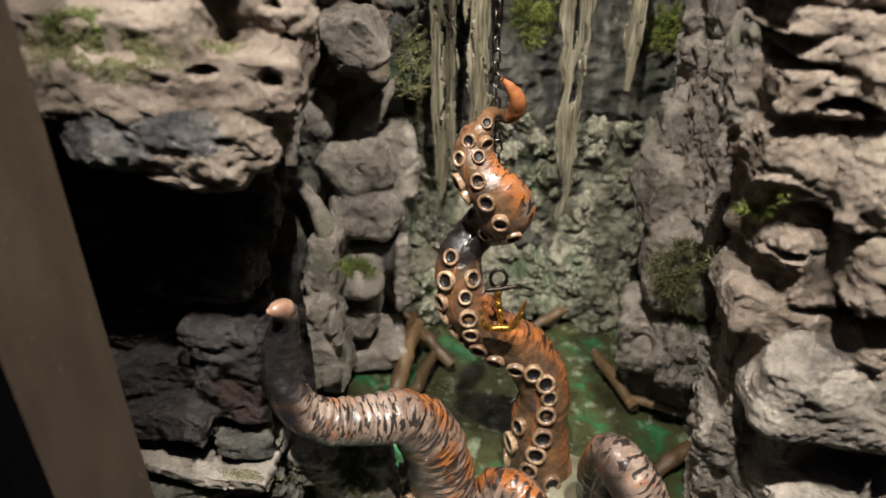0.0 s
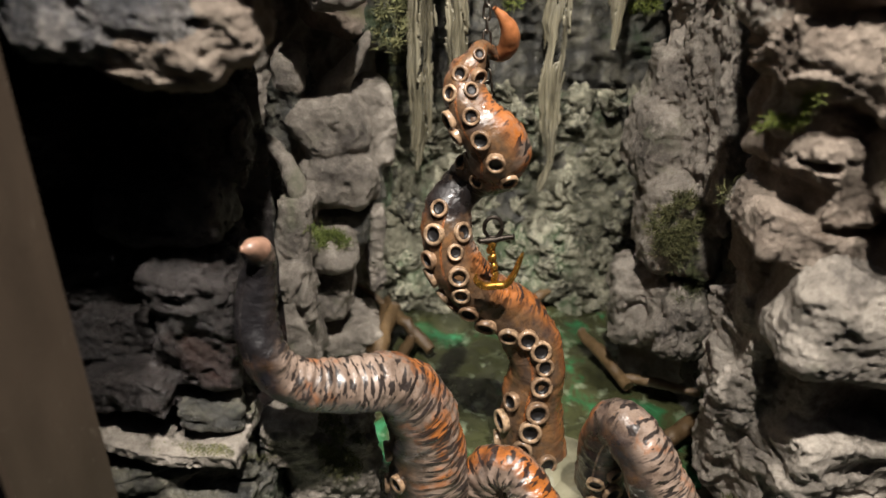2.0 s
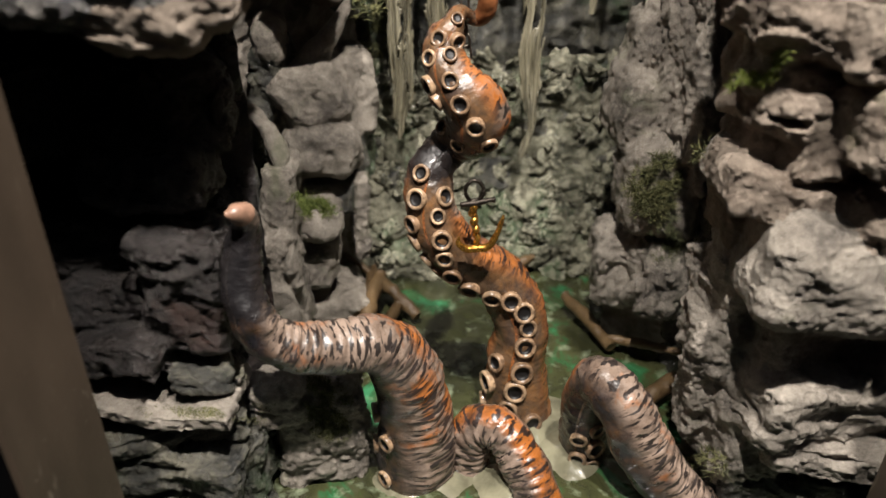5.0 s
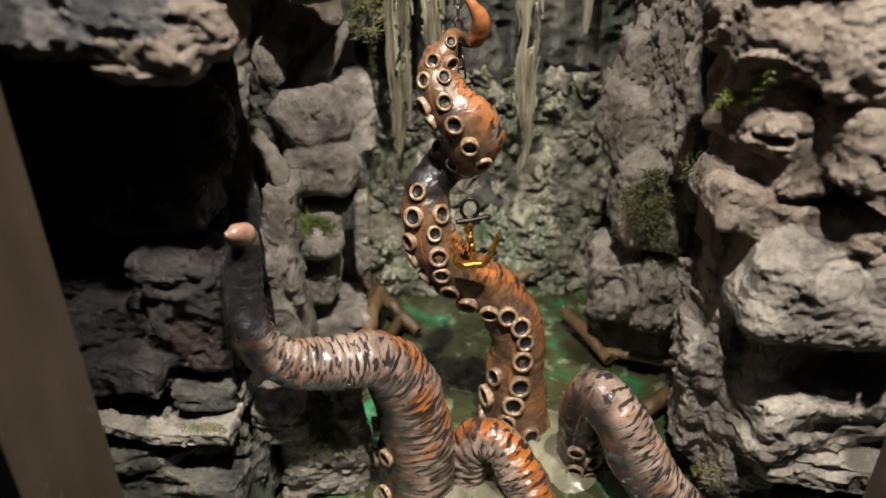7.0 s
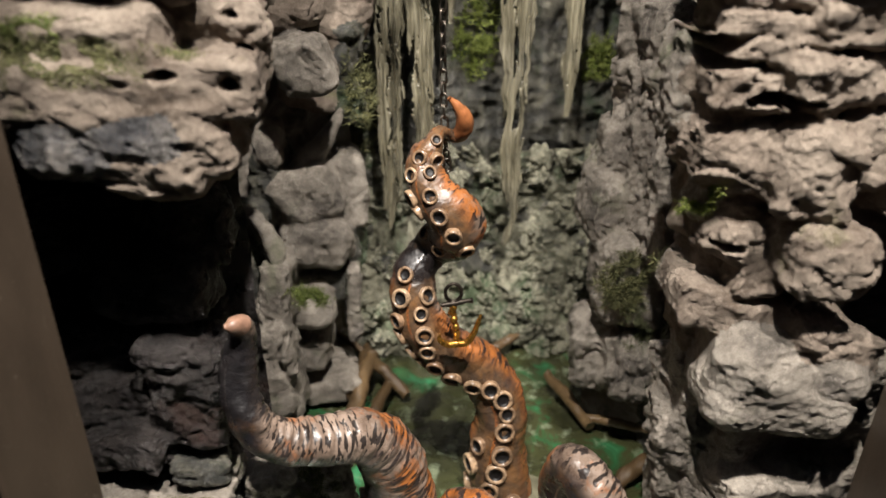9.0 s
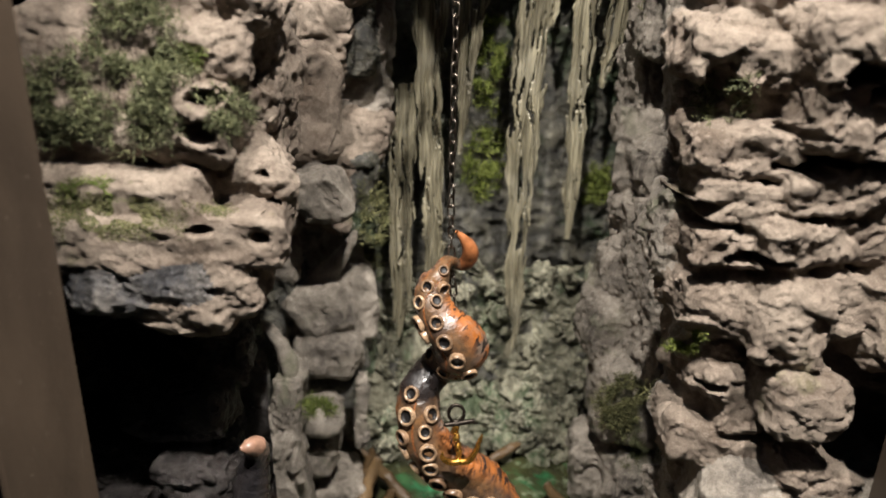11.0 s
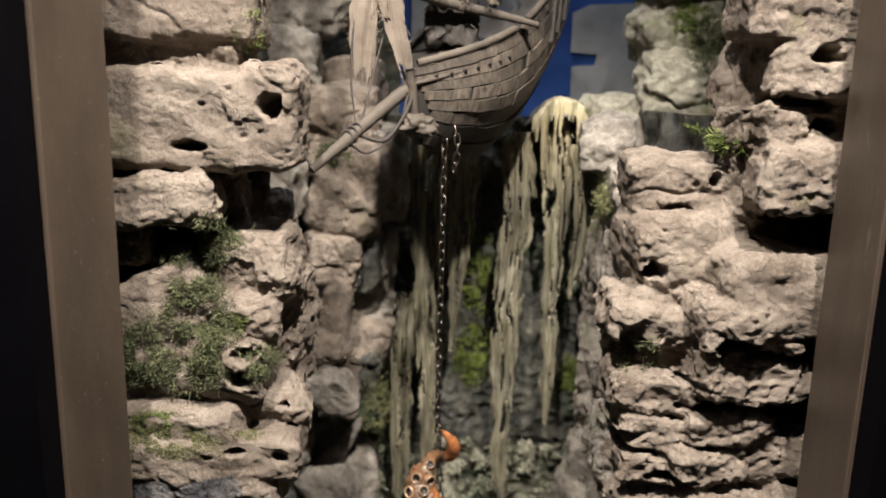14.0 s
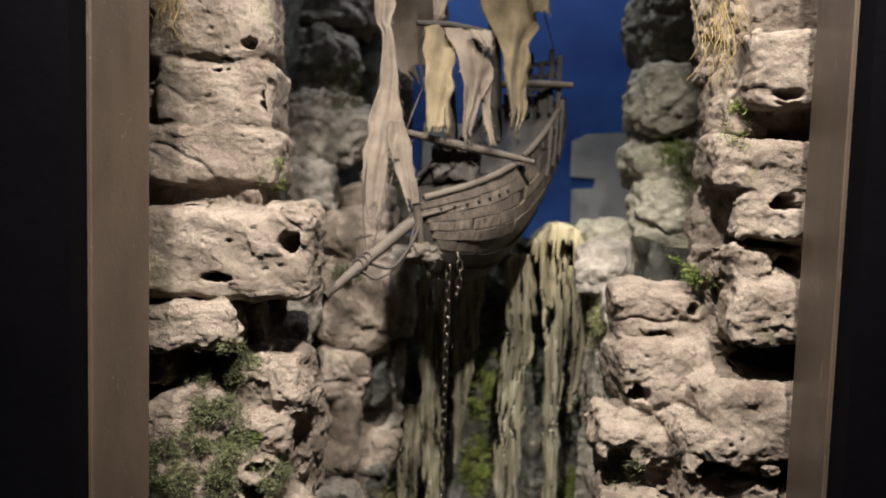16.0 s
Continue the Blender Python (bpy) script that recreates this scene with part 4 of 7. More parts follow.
rock(RIGHT_STONES, (0.158, 0.394, 0.363), (0.017, 0.043, 0.053), ROCK_DAMP, 0, 0.5, 0.2, 1.2)
rock(RIGHT_STONES, (0.150, 0.376, 0.322), (0.015, 0.043, 0.059), ROCK_DAMP, 0, 0.5, 0.2, 1.2)
rock(RIGHT_STONES, (0.152, 0.366, 0.245), (0.029, 0.043, 0.031), ROCK_DAMP, 0, 0.5, 0.4, 1.0)
rock(RIGHT_STONES, (0.172, 0.330, 0.249), (0.060, 0.043, 0.018), ROCK_DRY, 0, 0.5, 0.4, 1.0)
rock(RIGHT_STONES, (0.167, 0.339, 0.217), (0.049, 0.050, 0.028), ROCK_DRY, 0, 0.5, 0.4, 1.0)
rock(RIGHT_STONES, (0.195, 0.316, 0.213), (0.041, 0.050, 0.045), ROCK_DRY, 0, 0.5, 0.4, 1.0)
rock(RIGHT_STONES, (0.180, 0.343, 0.188), (0.056, 0.036, 0.029), ROCK_DAMP, 0, 0.5, 0.4, 1.0)
rock(RIGHT_STONES, (0.175, 0.331, 0.171), (0.031, 0.043, 0.025), ROCK_DRY, -8, 0.7, 0.1, 0.8)
rock(RIGHT_STONES, (0.187, 0.328, 0.150), (0.028, 0.043, 0.021), ROCK_DRY, -8, 0.6, 0.2, 0.8)
rock(RIGHT_STONES, (0.204, 0.306, 0.170), (0.042, 0.050, 0.038), ROCK_DRY, 0, 0.6, 0.2, 0.8)
rock(RIGHT_STONES, (0.177, 0.336, 0.129), (0.058, 0.050, 0.028), ROCK_DRY, -10, 0.6, 0.2, 0.8)
rock(RIGHT_STONES, (0.168, 0.353, 0.132), (0.028, 0.043, 0.027), ROCK_DAMP, 0, 0.5, 0.4, 1.0)
rock(RIGHT_STONES, (0.203, 0.319, 0.094), (0.082, 0.072, 0.058), ROCK_DAMP, -12, 0.6, 0.15, 0.6)
rock(RIGHT_STONES, (0.222, 0.313, 0.117), (0.050, 0.050, 0.031), ROCK_DRY, -20, 0.5, 0.4, 1.0)
rock(RIGHT_STONES, (0.184, 0.350, 0.081), (0.041, 0.036, 0.033), ROCK_DAMP, 0, 0.5, 0.4, 1.0)
rock(RIGHT_STONES, (0.182, 0.361, 0.039), (0.038, 0.050, 0.071), ROCK_DAMP, 0, 0.4, 0.2, 1.0)
rock(RIGHT_STONES, (0.175, 0.361, -0.008), (0.025, 0.043, 0.095), ROCK_DAMP, 6, 0.5, 0.2, 1.3)
rock(RIGHT_STONES, (0.230, 0.325, 0.003), (0.099, 0.050, 0.048), ROCK_DAMP, 0, 0.4, 0.8, 0.8)
rock(RIGHT_STONES, (0.242, 0.321, -0.031), (0.092, 0.058, 0.023), ROCK_DAMP, -4, 0.4, 1.0, 1.0)
rock(RIGHT_STONES, (0.197, 0.342, -0.027), (0.043, 0.050, 0.083), ROCK_DAMP, 0, 0.5, 0.4, 1.0)
rock(RIGHT_STONES, (0.254, 0.331, -0.102), (0.136, 0.058, 0.082), ROCK_WET, 0, 0.4, 0.8, 1.0)
rock(RIGHT_STONES, (0.200, 0.349, -0.128), (0.031, 0.043, 0.084), ROCK_DAMP, 0, 0.5, 0.4, 1.0)
rock(RIGHT_SPURS, (0.184, 0.502, 0.244), (0.042, 0.060, 0.046), ROCK_DAMP, 0, 0.8, 0.0, 0.8)
rock(RIGHT_SPURS, (0.188, 0.528, 0.349), (0.042, 0.060, 0.065), ROCK_DAMP, 0, 0.5, 0.1, 1.4)
rock(RIGHT_SPURS, (0.195, 0.558, 0.286), (0.046, 0.060, 0.083), ROCK_DAMP, 0, 0.5, 0.1, 1.4)
rock(RIGHT_SPURS, (0.185, 0.510, 0.160), (0.030, 0.060, 0.112), ROCK_DAMP, 0, 0.4, 0.1, 1.4)
rock(RIGHT_SPURS, (0.167, 0.517, 0.104), (0.041, 0.060, 0.063), ROCK_DAMP, 0, 0.6, 0.2, 1.0)
rock(RIGHT_SPURS, (0.173, 0.525, 0.149), (0.037, 0.050, 0.050), ROCK_DAMP, 0, 0.5, 0.2, 1.0)
rock(RIGHT_SPURS, (0.184, 0.487, 0.143), (0.028, 0.070, 0.162), ROCK_DAMP, 4, 0.35, 0.2, 1.5)
rock(RIGHT_SPURS, (0.181, 0.490, 0.058), (0.060, 0.070, 0.072), ROCK_DAMP, 0, 0.5, 0.2, 1.0)
rock(RIGHT_SPURS, (0.188, 0.484, -0.011), (0.068, 0.080, 0.062), ROCK_DAMP, 0, 0.7, 0.1, 1.2)
rock(RIGHT_SPURS, (0.160, 0.500, -0.016), (0.036, 0.050, 0.066), ROCK_DAMP, 0, 0.6, 0.2, 1.0)
carved_cliff(LEFT_CLIFF, LEFT_STONES, 0.0013, 501)
carved_cliff(RIGHT_CLIFF, RIGHT_STONES, 0.0013, 502)
carved_cliff(MID_LEFT, LEFT_SPURS, 0.0016, 503, 0.0035, 0.2, (1.0, 1.0, 1.0))
carved_cliff(MID_RIGHT, RIGHT_SPURS, 0.0016, 504, 0.0035, 0.2, (1.9, 1.4, 0.75))

def rock_horn(cliff, points, mat, salt):
    """A tapered, crooked horn of rock along rows (x, y, z, radius)."""
    V, F, uv, tris, (C, R, T, S, U, at) = tube(points, n=70, m=34, start=(0, -1, 0))
    N = V[:70 * 34] - np.repeat(C, 34, axis=0)
    size = np.linalg.norm(N, axis=1)
    N = N / size[:, None]
    V[:70 * 34] += N * (weather(V[:70 * 34], N, 0.05, 0.1, 0.2, 0.9, salt) * np.clip(size / 0.016, 0.25, 1))[:, None]
    ROCKS.append((V[:70 * 34], F))
    return part("spur", mesh_of("spur", V[:70 * 34], F), mat, cliff)


rock_horn(MID_LEFT, [(-0.0843, 0.5600, 0.0998, 0.0104), (-0.0734, 0.5560, 0.1208, 0.0110), (-0.0612, 0.5530, 0.1386, 0.0091), (-0.0498, 0.5530, 0.1537, 0.0066), (-0.0426, 0.5550, 0.1652, 0.0045), (-0.0397, 0.5570, 0.1727, 0.0016)], ROCK_DAMP, 3001)
rock_horn(MID_LEFT, [(-0.0891, 0.4780, 0.0319, 0.0089), (-0.0854, 0.4800, 0.0580, 0.0087), (-0.0877, 0.4860, 0.0793, 0.0078), (-0.0922, 0.4920, 0.0942, 0.0070), (-0.0987, 0.4980, 0.1046, 0.0059), (-0.1068, 0.5020, 0.1116, 0.0047), (-0.1160, 0.5050, 0.1156, 0.0031)], ROCK_DAMP, 3011)

# ---- the pool ----
def pool_material():
    m, t, b = material("green_resin_water", 0.12, 0.0, 0.6)
    p = place(t)
    n = noise_of(t, p, 20, 5, 0.6, 0.8)
    col = ramp(t, n, [(0.34, (0.022, 0.024, 0.012)), (0.53, (0.048, 0.052, 0.022)), (0.61, (0.028, 0.10, 0.038)), (0.70, (0.05, 0.23, 0.105))])
    col = mix(t, grey(t, noise_of(t, p, 60, 4, 0.6), 0.55, 0.75, 0, 0.7), col, (0.32, 0.38, 0.25))
    t.links.new(col, b.inputs["Base Color"])
    bump(t, b, [(noise_of(t, p, 90, 4, 0.6), 0.5, 0.003)])
    return m


WATER = pool_material()
FOAM = plain("cream_resin_foam", (0.16, 0.152, 0.102), 0.22, 0, 30, 0.6, 0.4, 0.0012)


def pool_mesh():
    nu, nv = 120, 130
    a, b = np.meshgrid(np.linspace(-0.2, 0.3, nu), np.linspace(0.23, 0.66, nv), indexing="ij")
    P = np.stack([a.ravel(), b.ravel(), np.full(a.size, -0.098)], 1)
    P[:, 2] += 0.003 * fbm(P * 30, 4, 201)
    idx = np.arange(nu * nv).reshape(nu, nv)
    F = np.stack([idx[:-1, :-1], idx[1:, :-1], idx[1:, 1:], idx[:-1, 1:]], -1).reshape(-1, 4)
    return mesh_of("water", P, F)


tagged(part("water", pool_mesh(), WATER), "murky green cast-resin water with paler ripples", "water", kind="structure")


def foam_ring(x, y, r, label):
    """Pale resin swelling round something that breaks the water."""
    nu, nv = 26, 72
    a, b = np.meshgrid(np.linspace(0, 1, nu), np.linspace(0, 2 * math.pi, nv, endpoint=False), indexing="ij")
    rad = r * (1 + 0.30 * perlin(np.stack([np.cos(b), np.sin(b), b * 0], -1).reshape(-1, 3) * 1.3 + x * 90, 5).reshape(nu, nv)) * a
    z = -0.1015 + 0.014 * (1 - a) ** 1.3
    P = np.stack([x + rad * np.cos(b), y + rad * np.sin(b), z], -1).reshape(-1, 3)
    P[:, 2] += 0.0012 * perlin(P * 40, 6) + 0.0005 * perlin(P * 150, 7)
    idx = np.arange(nu * nv).reshape(nu, nv)
    F = np.stack([idx[:-1], idx[1:], np.roll(idx, -1, 1)[1:], np.roll(idx, -1, 1)[:-1]], -1).reshape(-1, 4)
    return tagged(part("foam", mesh_of("foam", P, F), FOAM), label, "foam", group="foam round the tentacles")


foam_ring(0.080, 0.418, 0.046, "cream resin foam where the tall tentacle leaves the water")
foam_ring(0.002, 0.370, 0.046, "pale resin foam where the thick arched tentacle leaves the water")
foam_ring(0.062, 0.352, 0.042, "pale resin foam under the small arched tentacle")
foam_ring(0.108, 0.380, 0.040, "cream resin foam where the bent tentacle leaves the water")


# ---- rubble at the foot of the fall ----
slab(GORGE, "mud_bank", (-0.06, 0.634, -0.13), (0.28, 0, 0), (0, 0.012, 0.235), 150, 120, ROCK_PALE, 0.009, 191, lambda P: 0.010 * np.clip((P[:, 2] - 0.0) / 0.08, -1, 0) * -2)
RUBBLE = empty("rubble", "pale wet stones heaped at the foot of the waterfall", "rubble")
PEBBLES = []
for k in range(6):
    V, F = cube_grid(7)
    Q = V / np.linalg.norm(V, axis=1)[:, None] * 0.6 + V * 0.3
    Q = Q * (1 + 0.55 * perlin(V * 1.5 + k * 5, 211) + 0.30 * facets(V * 1.1 + k * 3, 212))[:, None]
    me = mesh_of("stone", Q, F)
    me.materials.append(ROCK_PALE)
    PEBBLES.append(me)
R = np.random.RandomState(31)
for k in range(300):
    ob = new("stone", PEBBLES[k % 6])
    ob.parent = RUBBLE
    z = -0.095 + 0.20 * R.rand() ** 1.4
    x = R.uniform(-0.035, 0.205)
    s = R.uniform(0.003, 0.0095)
    ob.location = (x, 0.6425 - 0.30 * max(0, 0.005 - z) + R.uniform(-0.005, 0.004), z)
    ob.rotation_euler = R.uniform(-0.7, 0.7, 3)
    ob.scale = (s * R.uniform(0.6, 1.7), s * R.uniform(0.4, 0.9), s * R.uniform(0.5, 1.6))

# ---- driftwood ----
def driftwood(name, a, b, r, label, flat=0.55, salt=0):
    a, b = np.array(a, float), np.array(b, float)
    mid = (a + b) / 2 + np.array((0, 0, r * 0.4))
    V, F, uv, tris, info = tube([(*a, r * 0.9), (*mid, r), (*b, r * 0.75)], n=26, m=10, start=(0, 0, 1), wobble=r * 0.35, scale=1.2 / r / 3, salt=salt)
    me = bpy.data.meshes.new(name)
    me.from_pydata([tuple(v) for v in V], [], [tuple(f) for f in F] + [tuple(f) for f in tris])
    lay = me.uv_layers.new(name="UVMap")
    for l in me.loops:
        lay.data[l.index].uv = uv[l.vertex_index]
    me.polygons.foreach_set("use_smooth", np.ones(len(me.polygons), bool))
    return tagged(part(name, me, WET_WOOD), label, "driftwood", group="driftwood in the pool")


driftwood("driftwood", (-0.045, 0.497, -0.092), (-0.024, 0.575, -0.070), 0.0075, "wet brown broken plank leaning on the rocks", salt=1)
driftwood("driftwood", (-0.028, 0.500, -0.092), (-0.010, 0.545, -0.082), 0.006, "short wet brown plank in the pool", salt=2)
driftwood("driftwood", (-0.026, 0.570, -0.072), (0.006, 0.535, -0.088), 0.0055, "short wet brown plank in the pool", salt=3)
driftwood("driftwood", (0.136, 0.547, -0.080), (0.160, 0.480, -0.086), 0.0055, "wet brown plank lying in green water", salt=4)
driftwood("driftwood", (0.155, 0.408, -0.092), (0.203, 0.440, -0.082), 0.0065, "wet brown branch beside the rocks", salt=5)
driftwood("driftwood", (-0.052, 0.625, -0.084), (-0.008, 0.632, -0.080), 0.005, "pale wet stick at the foot of the fall", salt=6)
driftwood("driftwood", (0.080, 0.588, -0.086), (0.122, 0.610, -0.076), 0.0045, "pale wet stick at the foot of the fall", salt=7)
driftwood("driftwood", (0.158, 0.490, -0.084), (0.215, 0.460, -0.080), 0.004, "thin dark wet twig at the water's edge", salt=8)
driftwood("driftwood", (-0.030, 0.613, -0.088), (-0.042, 0.527, -0.080), 0.0055, "wet brown split plank standing against the rocks", salt=20)
driftwood("driftwood", (-0.059, 0.620, -0.075), (-0.029, 0.595, -0.086), 0.0035, "thin wet brown stick across the pool", salt=21)
driftwood("driftwood", (-0.018, 0.580, -0.086), (-0.003, 0.552, -0.090), 0.0040, "short wet brown stick in the pool", salt=22)
driftwood("driftwood", (-0.027, 0.623, -0.078), (0.012, 0.640, -0.076), 0.0050, "pale wet plank lying on the rubble", salt=23)

# ---- tentacles ----
def skin_material(name, belly, blotch, stripe=False, dark_band=0.0, reach=0.016, stain=(0.22, 0.105, 0.04)):
    """Painted rubber skin: tan-grey back with dark dashes and orange patches, darker belly."""
    m, t, b = material(name, 0.48, 0.0, 0.12)
    p = place(t)
    uv = t.nodes.new("ShaderNodeTexCoord").outputs["UV"]
    sep = t.nodes.new("ShaderNodeSeparateXYZ")
    t.links.new(uv, sep.inputs[0])
    ab = t.nodes.new("ShaderNodeMath")
    ab.operation = "ABSOLUTE"
    t.links.new(times(t, sep.outputs[1], 0.5, "SUBTRACT"), ab.inputs[0])
    back = grey(t, ab.outputs[0], 0.36, 0.26)
    base = ramp(t, noise_of(t, p, 48, 5, 0.6, 0.5), [(0.30, (0.090, 0.060, 0.045)), (0.48, (0.19, 0.138, 0.105)), (0.66, (0.30, 0.225, 0.178))])
    patch = grey(t, noise_of(t, p, 27, 4, 0.6, 0.3), blotch, blotch + 0.10, 0, 0.88)
    if stripe:
        band = t.nodes.new("ShaderNodeMath")
        band.operation = "ABSOLUTE"
        t.links.new(times(t, times(t, sep.outputs[1], 0.40, "SUBTRACT"), times(t, noise_of(t, p, 70, 3), 0.16), "ADD"), band.inputs[0])
        patch = times(t, patch, grey(t, band.outputs[0], 0.13, 0.07, 0, 0.95), "MAXIMUM")
    col = mix(t, patch, base, (0.34, 0.108, 0.020))
    under = mix(t, grey(t, noise_of(t, p, 75, 6, 0.65), 0.45, 0.68), belly, stain)
    col = mix(t, back, under, col)
    dash = noise_of(t, stretched(t, uv, 400, 9, 1), 1.0, 2, 0.5, 0.35)
    mark = times(t, grey(t, dash, 0.53, 0.565), back)
    col = mix(t, times(t, mark, 0.95), col, (0.018, 0.014, 0.013))
    grime = grey(t, noise_of(t, p, 34, 7, 0.75), 0.50, 0.66, 0, 0.8)
    col = mix(t, grime, col, (0.035, 0.026, 0.024))
    # near-black band round a given height, with a ragged edge
    if dark_band:
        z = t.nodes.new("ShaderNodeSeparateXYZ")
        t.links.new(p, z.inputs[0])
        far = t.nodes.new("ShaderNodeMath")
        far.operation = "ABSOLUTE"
        t.links.new(times(t, z.outputs[2], dark_band, "SUBTRACT"), far.inputs[0])
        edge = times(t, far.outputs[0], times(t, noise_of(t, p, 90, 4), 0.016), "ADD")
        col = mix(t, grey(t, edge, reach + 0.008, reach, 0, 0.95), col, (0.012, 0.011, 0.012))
    t.links.new(col, b.inputs["Base Color"])
    t.links.new(grey(t, noise_of(t, p, 130, 4), 0.35, 0.65, 0.20, 0.52), b.inputs["Roughness"])
    bump(t, b, [(mark, -0.5, 0.0010), (noise_of(t, stretched(t, uv, 150, 7, 1), 1.0, 3, 0.55, 0.5), 0.45, 0.0025), (noise_of(t, p, 420, 4, 0.6), 0.45, 0.0008)])
    return m


# the near-black band lies round the bent neck
SKIN = skin_material("tentacle_skin", (0.016, 0.015, 0.018), 0.535, dark_band=0.090, reach=0.029, stain=(0.085, 0.045, 0.022))
# black paint on the neck, with the bulge's shade worked into its colour
SKIN_TALL = skin_material("tall_tentacle_skin", (0.085, 0.052, 0.030), 0.37, dark_band=0.103, stain=(0.20, 0.10, 0.040))
SKIN_SMALL = skin_material("small_tentacle_skin", (0.12, 0.075, 0.045), 0.62, stripe=True)
CUP = plain("sucker_skin", (0.40, 0.275, 0.17), 0.34, 0, 55, 0.75, 0.3)


def vary_by_object(m, dark):
    """Some pieces are darker than others."""
    t = m.node_tree
    b = t.nodes["Principled BSDF"]
    old = b.inputs["Base Color"].links[0].from_socket
    chance = t.nodes.new("ShaderNodeObjectInfo").outputs["Random"]
    dirt = grey(t, noise_of(t, place(t), 260, 4, 0.7), 0.45, 0.62, 0, 0.75)
    col = mix(t, grey(t, chance, 0.0, 1.0, 0.0, 0.75), old, dark)
    t.links.new(mix(t, dirt, col, (0.06, 0.035, 0.02)), b.inputs["Base Color"])


vary_by_object(CUP, (0.15, 0.082, 0.045))
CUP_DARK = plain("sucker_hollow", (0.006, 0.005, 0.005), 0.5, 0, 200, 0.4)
PALE_TIP = plain("pale_orange_tip_skin", (0.27, 0.155, 0.105), 0.45, 0, 60, 0.6, 0.15)
TIP = plain("orange_tip_skin", (0.34, 0.125, 0.045), 0.45, 0, 60, 0.6, 0.15)


def lathe(profile, m=16):
    """Rows (radius, height) turned round z."""
    a = np.linspace(0, 2 * math.pi, m, endpoint=False)
    P = np.array(profile, float)
    V = np.stack([P[:, :1] * np.cos(a), P[:, :1] * np.sin(a), np.broadcast_to(P[:, 1:], (len(P), m))], -1).reshape(-1, 3)
    idx = np.arange(len(P) * m).reshape(len(P), m)
    F = np.stack([idx[:-1], np.roll(idx, -1, 1)[:-1], np.roll(idx, -1, 1)[1:], idx[1:]], -1).reshape(-1, 4)
    return V, F


CUP_MESH = mesh_of("sucker", *lathe([(0.92, -0.5), (0.97, 0.05), (1.02, 0.36), (0.97, 0.52), (0.84, 0.57), (0.70, 0.50), (0.60, 0.28), (0.52, 0.0)]))
CUP_MESH.materials.append(CUP)
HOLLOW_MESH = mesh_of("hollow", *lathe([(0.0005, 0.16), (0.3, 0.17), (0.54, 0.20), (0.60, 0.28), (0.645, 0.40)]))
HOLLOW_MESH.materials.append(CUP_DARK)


def tentacle(label, points, side, rows, wrinkle=0.0005, twist=(), tip=0.0, skin=None):
    """points: x, y, z, radius. side: where the suckers look at the foot. rows: (along 0..1, degrees round, radius)."""
    thing = empty("tentacle", label, "tentacle", "tentacles of the sea monster", at=points[0][:3])
    n, m = 260, 40
    V, F, uv, tris, (C, R, T, S, U, at) = tube(points, n=n, m=m, start=side, twist=twist)
    ang = np.linspace(0, 2 * math.pi, m, endpoint=False)
    body = V[:n * m].reshape(n, m, 3)
    out = body - C[:, None, :]
    out /= np.linalg.norm(out, axis=2)[:, :, None]
    back = np.clip(0.5 - 0.9 * np.cos(ang), 0, 1)[None, :]
    warp = perlin(np.stack(np.broadcast_arrays(at[:, None] * 60, 2 * np.cos(ang)[None, :], 2 * np.sin(ang)[None, :]), -1).reshape(-1, 3), 31).reshape(n, m)
    rings = np.sin((at[:, None] + 0.0028 * warp) * 2 * math.pi / 0.0068)
    d = wrinkle * 1.1 * back * np.sign(rings) * np.abs(rings) ** 0.7 + 0.0016 * fbm(body.reshape(-1, 3) * 60, 3, 33).reshape(n, m)
    d = d * np.clip(R[:, None] / 0.012, 0.25, 1)
    body += out * d[:, :, None]
    V[:n * m] = body.reshape(-1, 3)
    V = V - np.array(points[0][:3])
    ring = int(n * (1 - tip))
    skin_faces = [tuple(f) for f in F[:(ring - 1) * m]] + [tuple(f) for f in tris[:m]]
    tip_faces = [tuple(f) for f in F[(ring - 1) * m:]] + [tuple(f) for f in tris[m:]]
    if tip:
        end = bpy.data.meshes.new("tip")
        used = sorted({int(i) for f in tip_faces for i in f})
        order = {i: k for k, i in enumerate(used)}
        end.from_pydata([tuple(V[i]) for i in used], [], [tuple(order[int(i)] for i in f) for f in tip_faces])
        end.polygons.foreach_set("use_smooth", np.ones(len(end.polygons), bool))
        part("tip", end, TIP if skin else PALE_TIP, thing, "bright orange tip" if skin else "pale orange blunt tip")
    else:
        skin_faces += tip_faces
    me = bpy.data.meshes.new("skin")
    me.from_pydata([tuple(v) for v in V], [], skin_faces)
    lay = me.uv_layers.new(name="UVMap")
    loops = np.zeros(len(me.loops), np.int32)
    me.loops.foreach_get("vertex_index", loops)
    luv = np.asarray(uv, np.float32)[loops]
    lay.data.foreach_set("uv", luv.ravel())
    me.polygons.foreach_set("use_smooth", np.ones(len(me.polygons), bool))
    part("skin", me, skin or SKIN, thing)
    for s, deg, r in rows:
        k = int(s * (n - 1))
        a = radians(deg)
        way = S[k] * math.cos(a) + U[k] * math.sin(a)
        spot = C[k] + way * R[k] * 0.97 - np.array(points[0][:3])
        z = Vector(way)
        x = Vector(T[k])
        y = z.cross(x).normalized()
        x = y.cross(z)
        jitter = 1 + 0.1 * math.sin(deg * 7 + s * 91)
        M = Matrix(((x.x * r * 1.06, y.x * r, z.x * r * jitter, spot[0]), (x.y * r * 1.06, y.y * r, z.y * r * jitter, spot[1]), (x.z * r * 1.06, y.z * r, z.z * r * jitter, spot[2]), (0, 0, 0, 1)))
        cup = new("sucker", CUP_MESH)
        cup.parent, cup.matrix_local = thing, M
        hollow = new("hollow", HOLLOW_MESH)
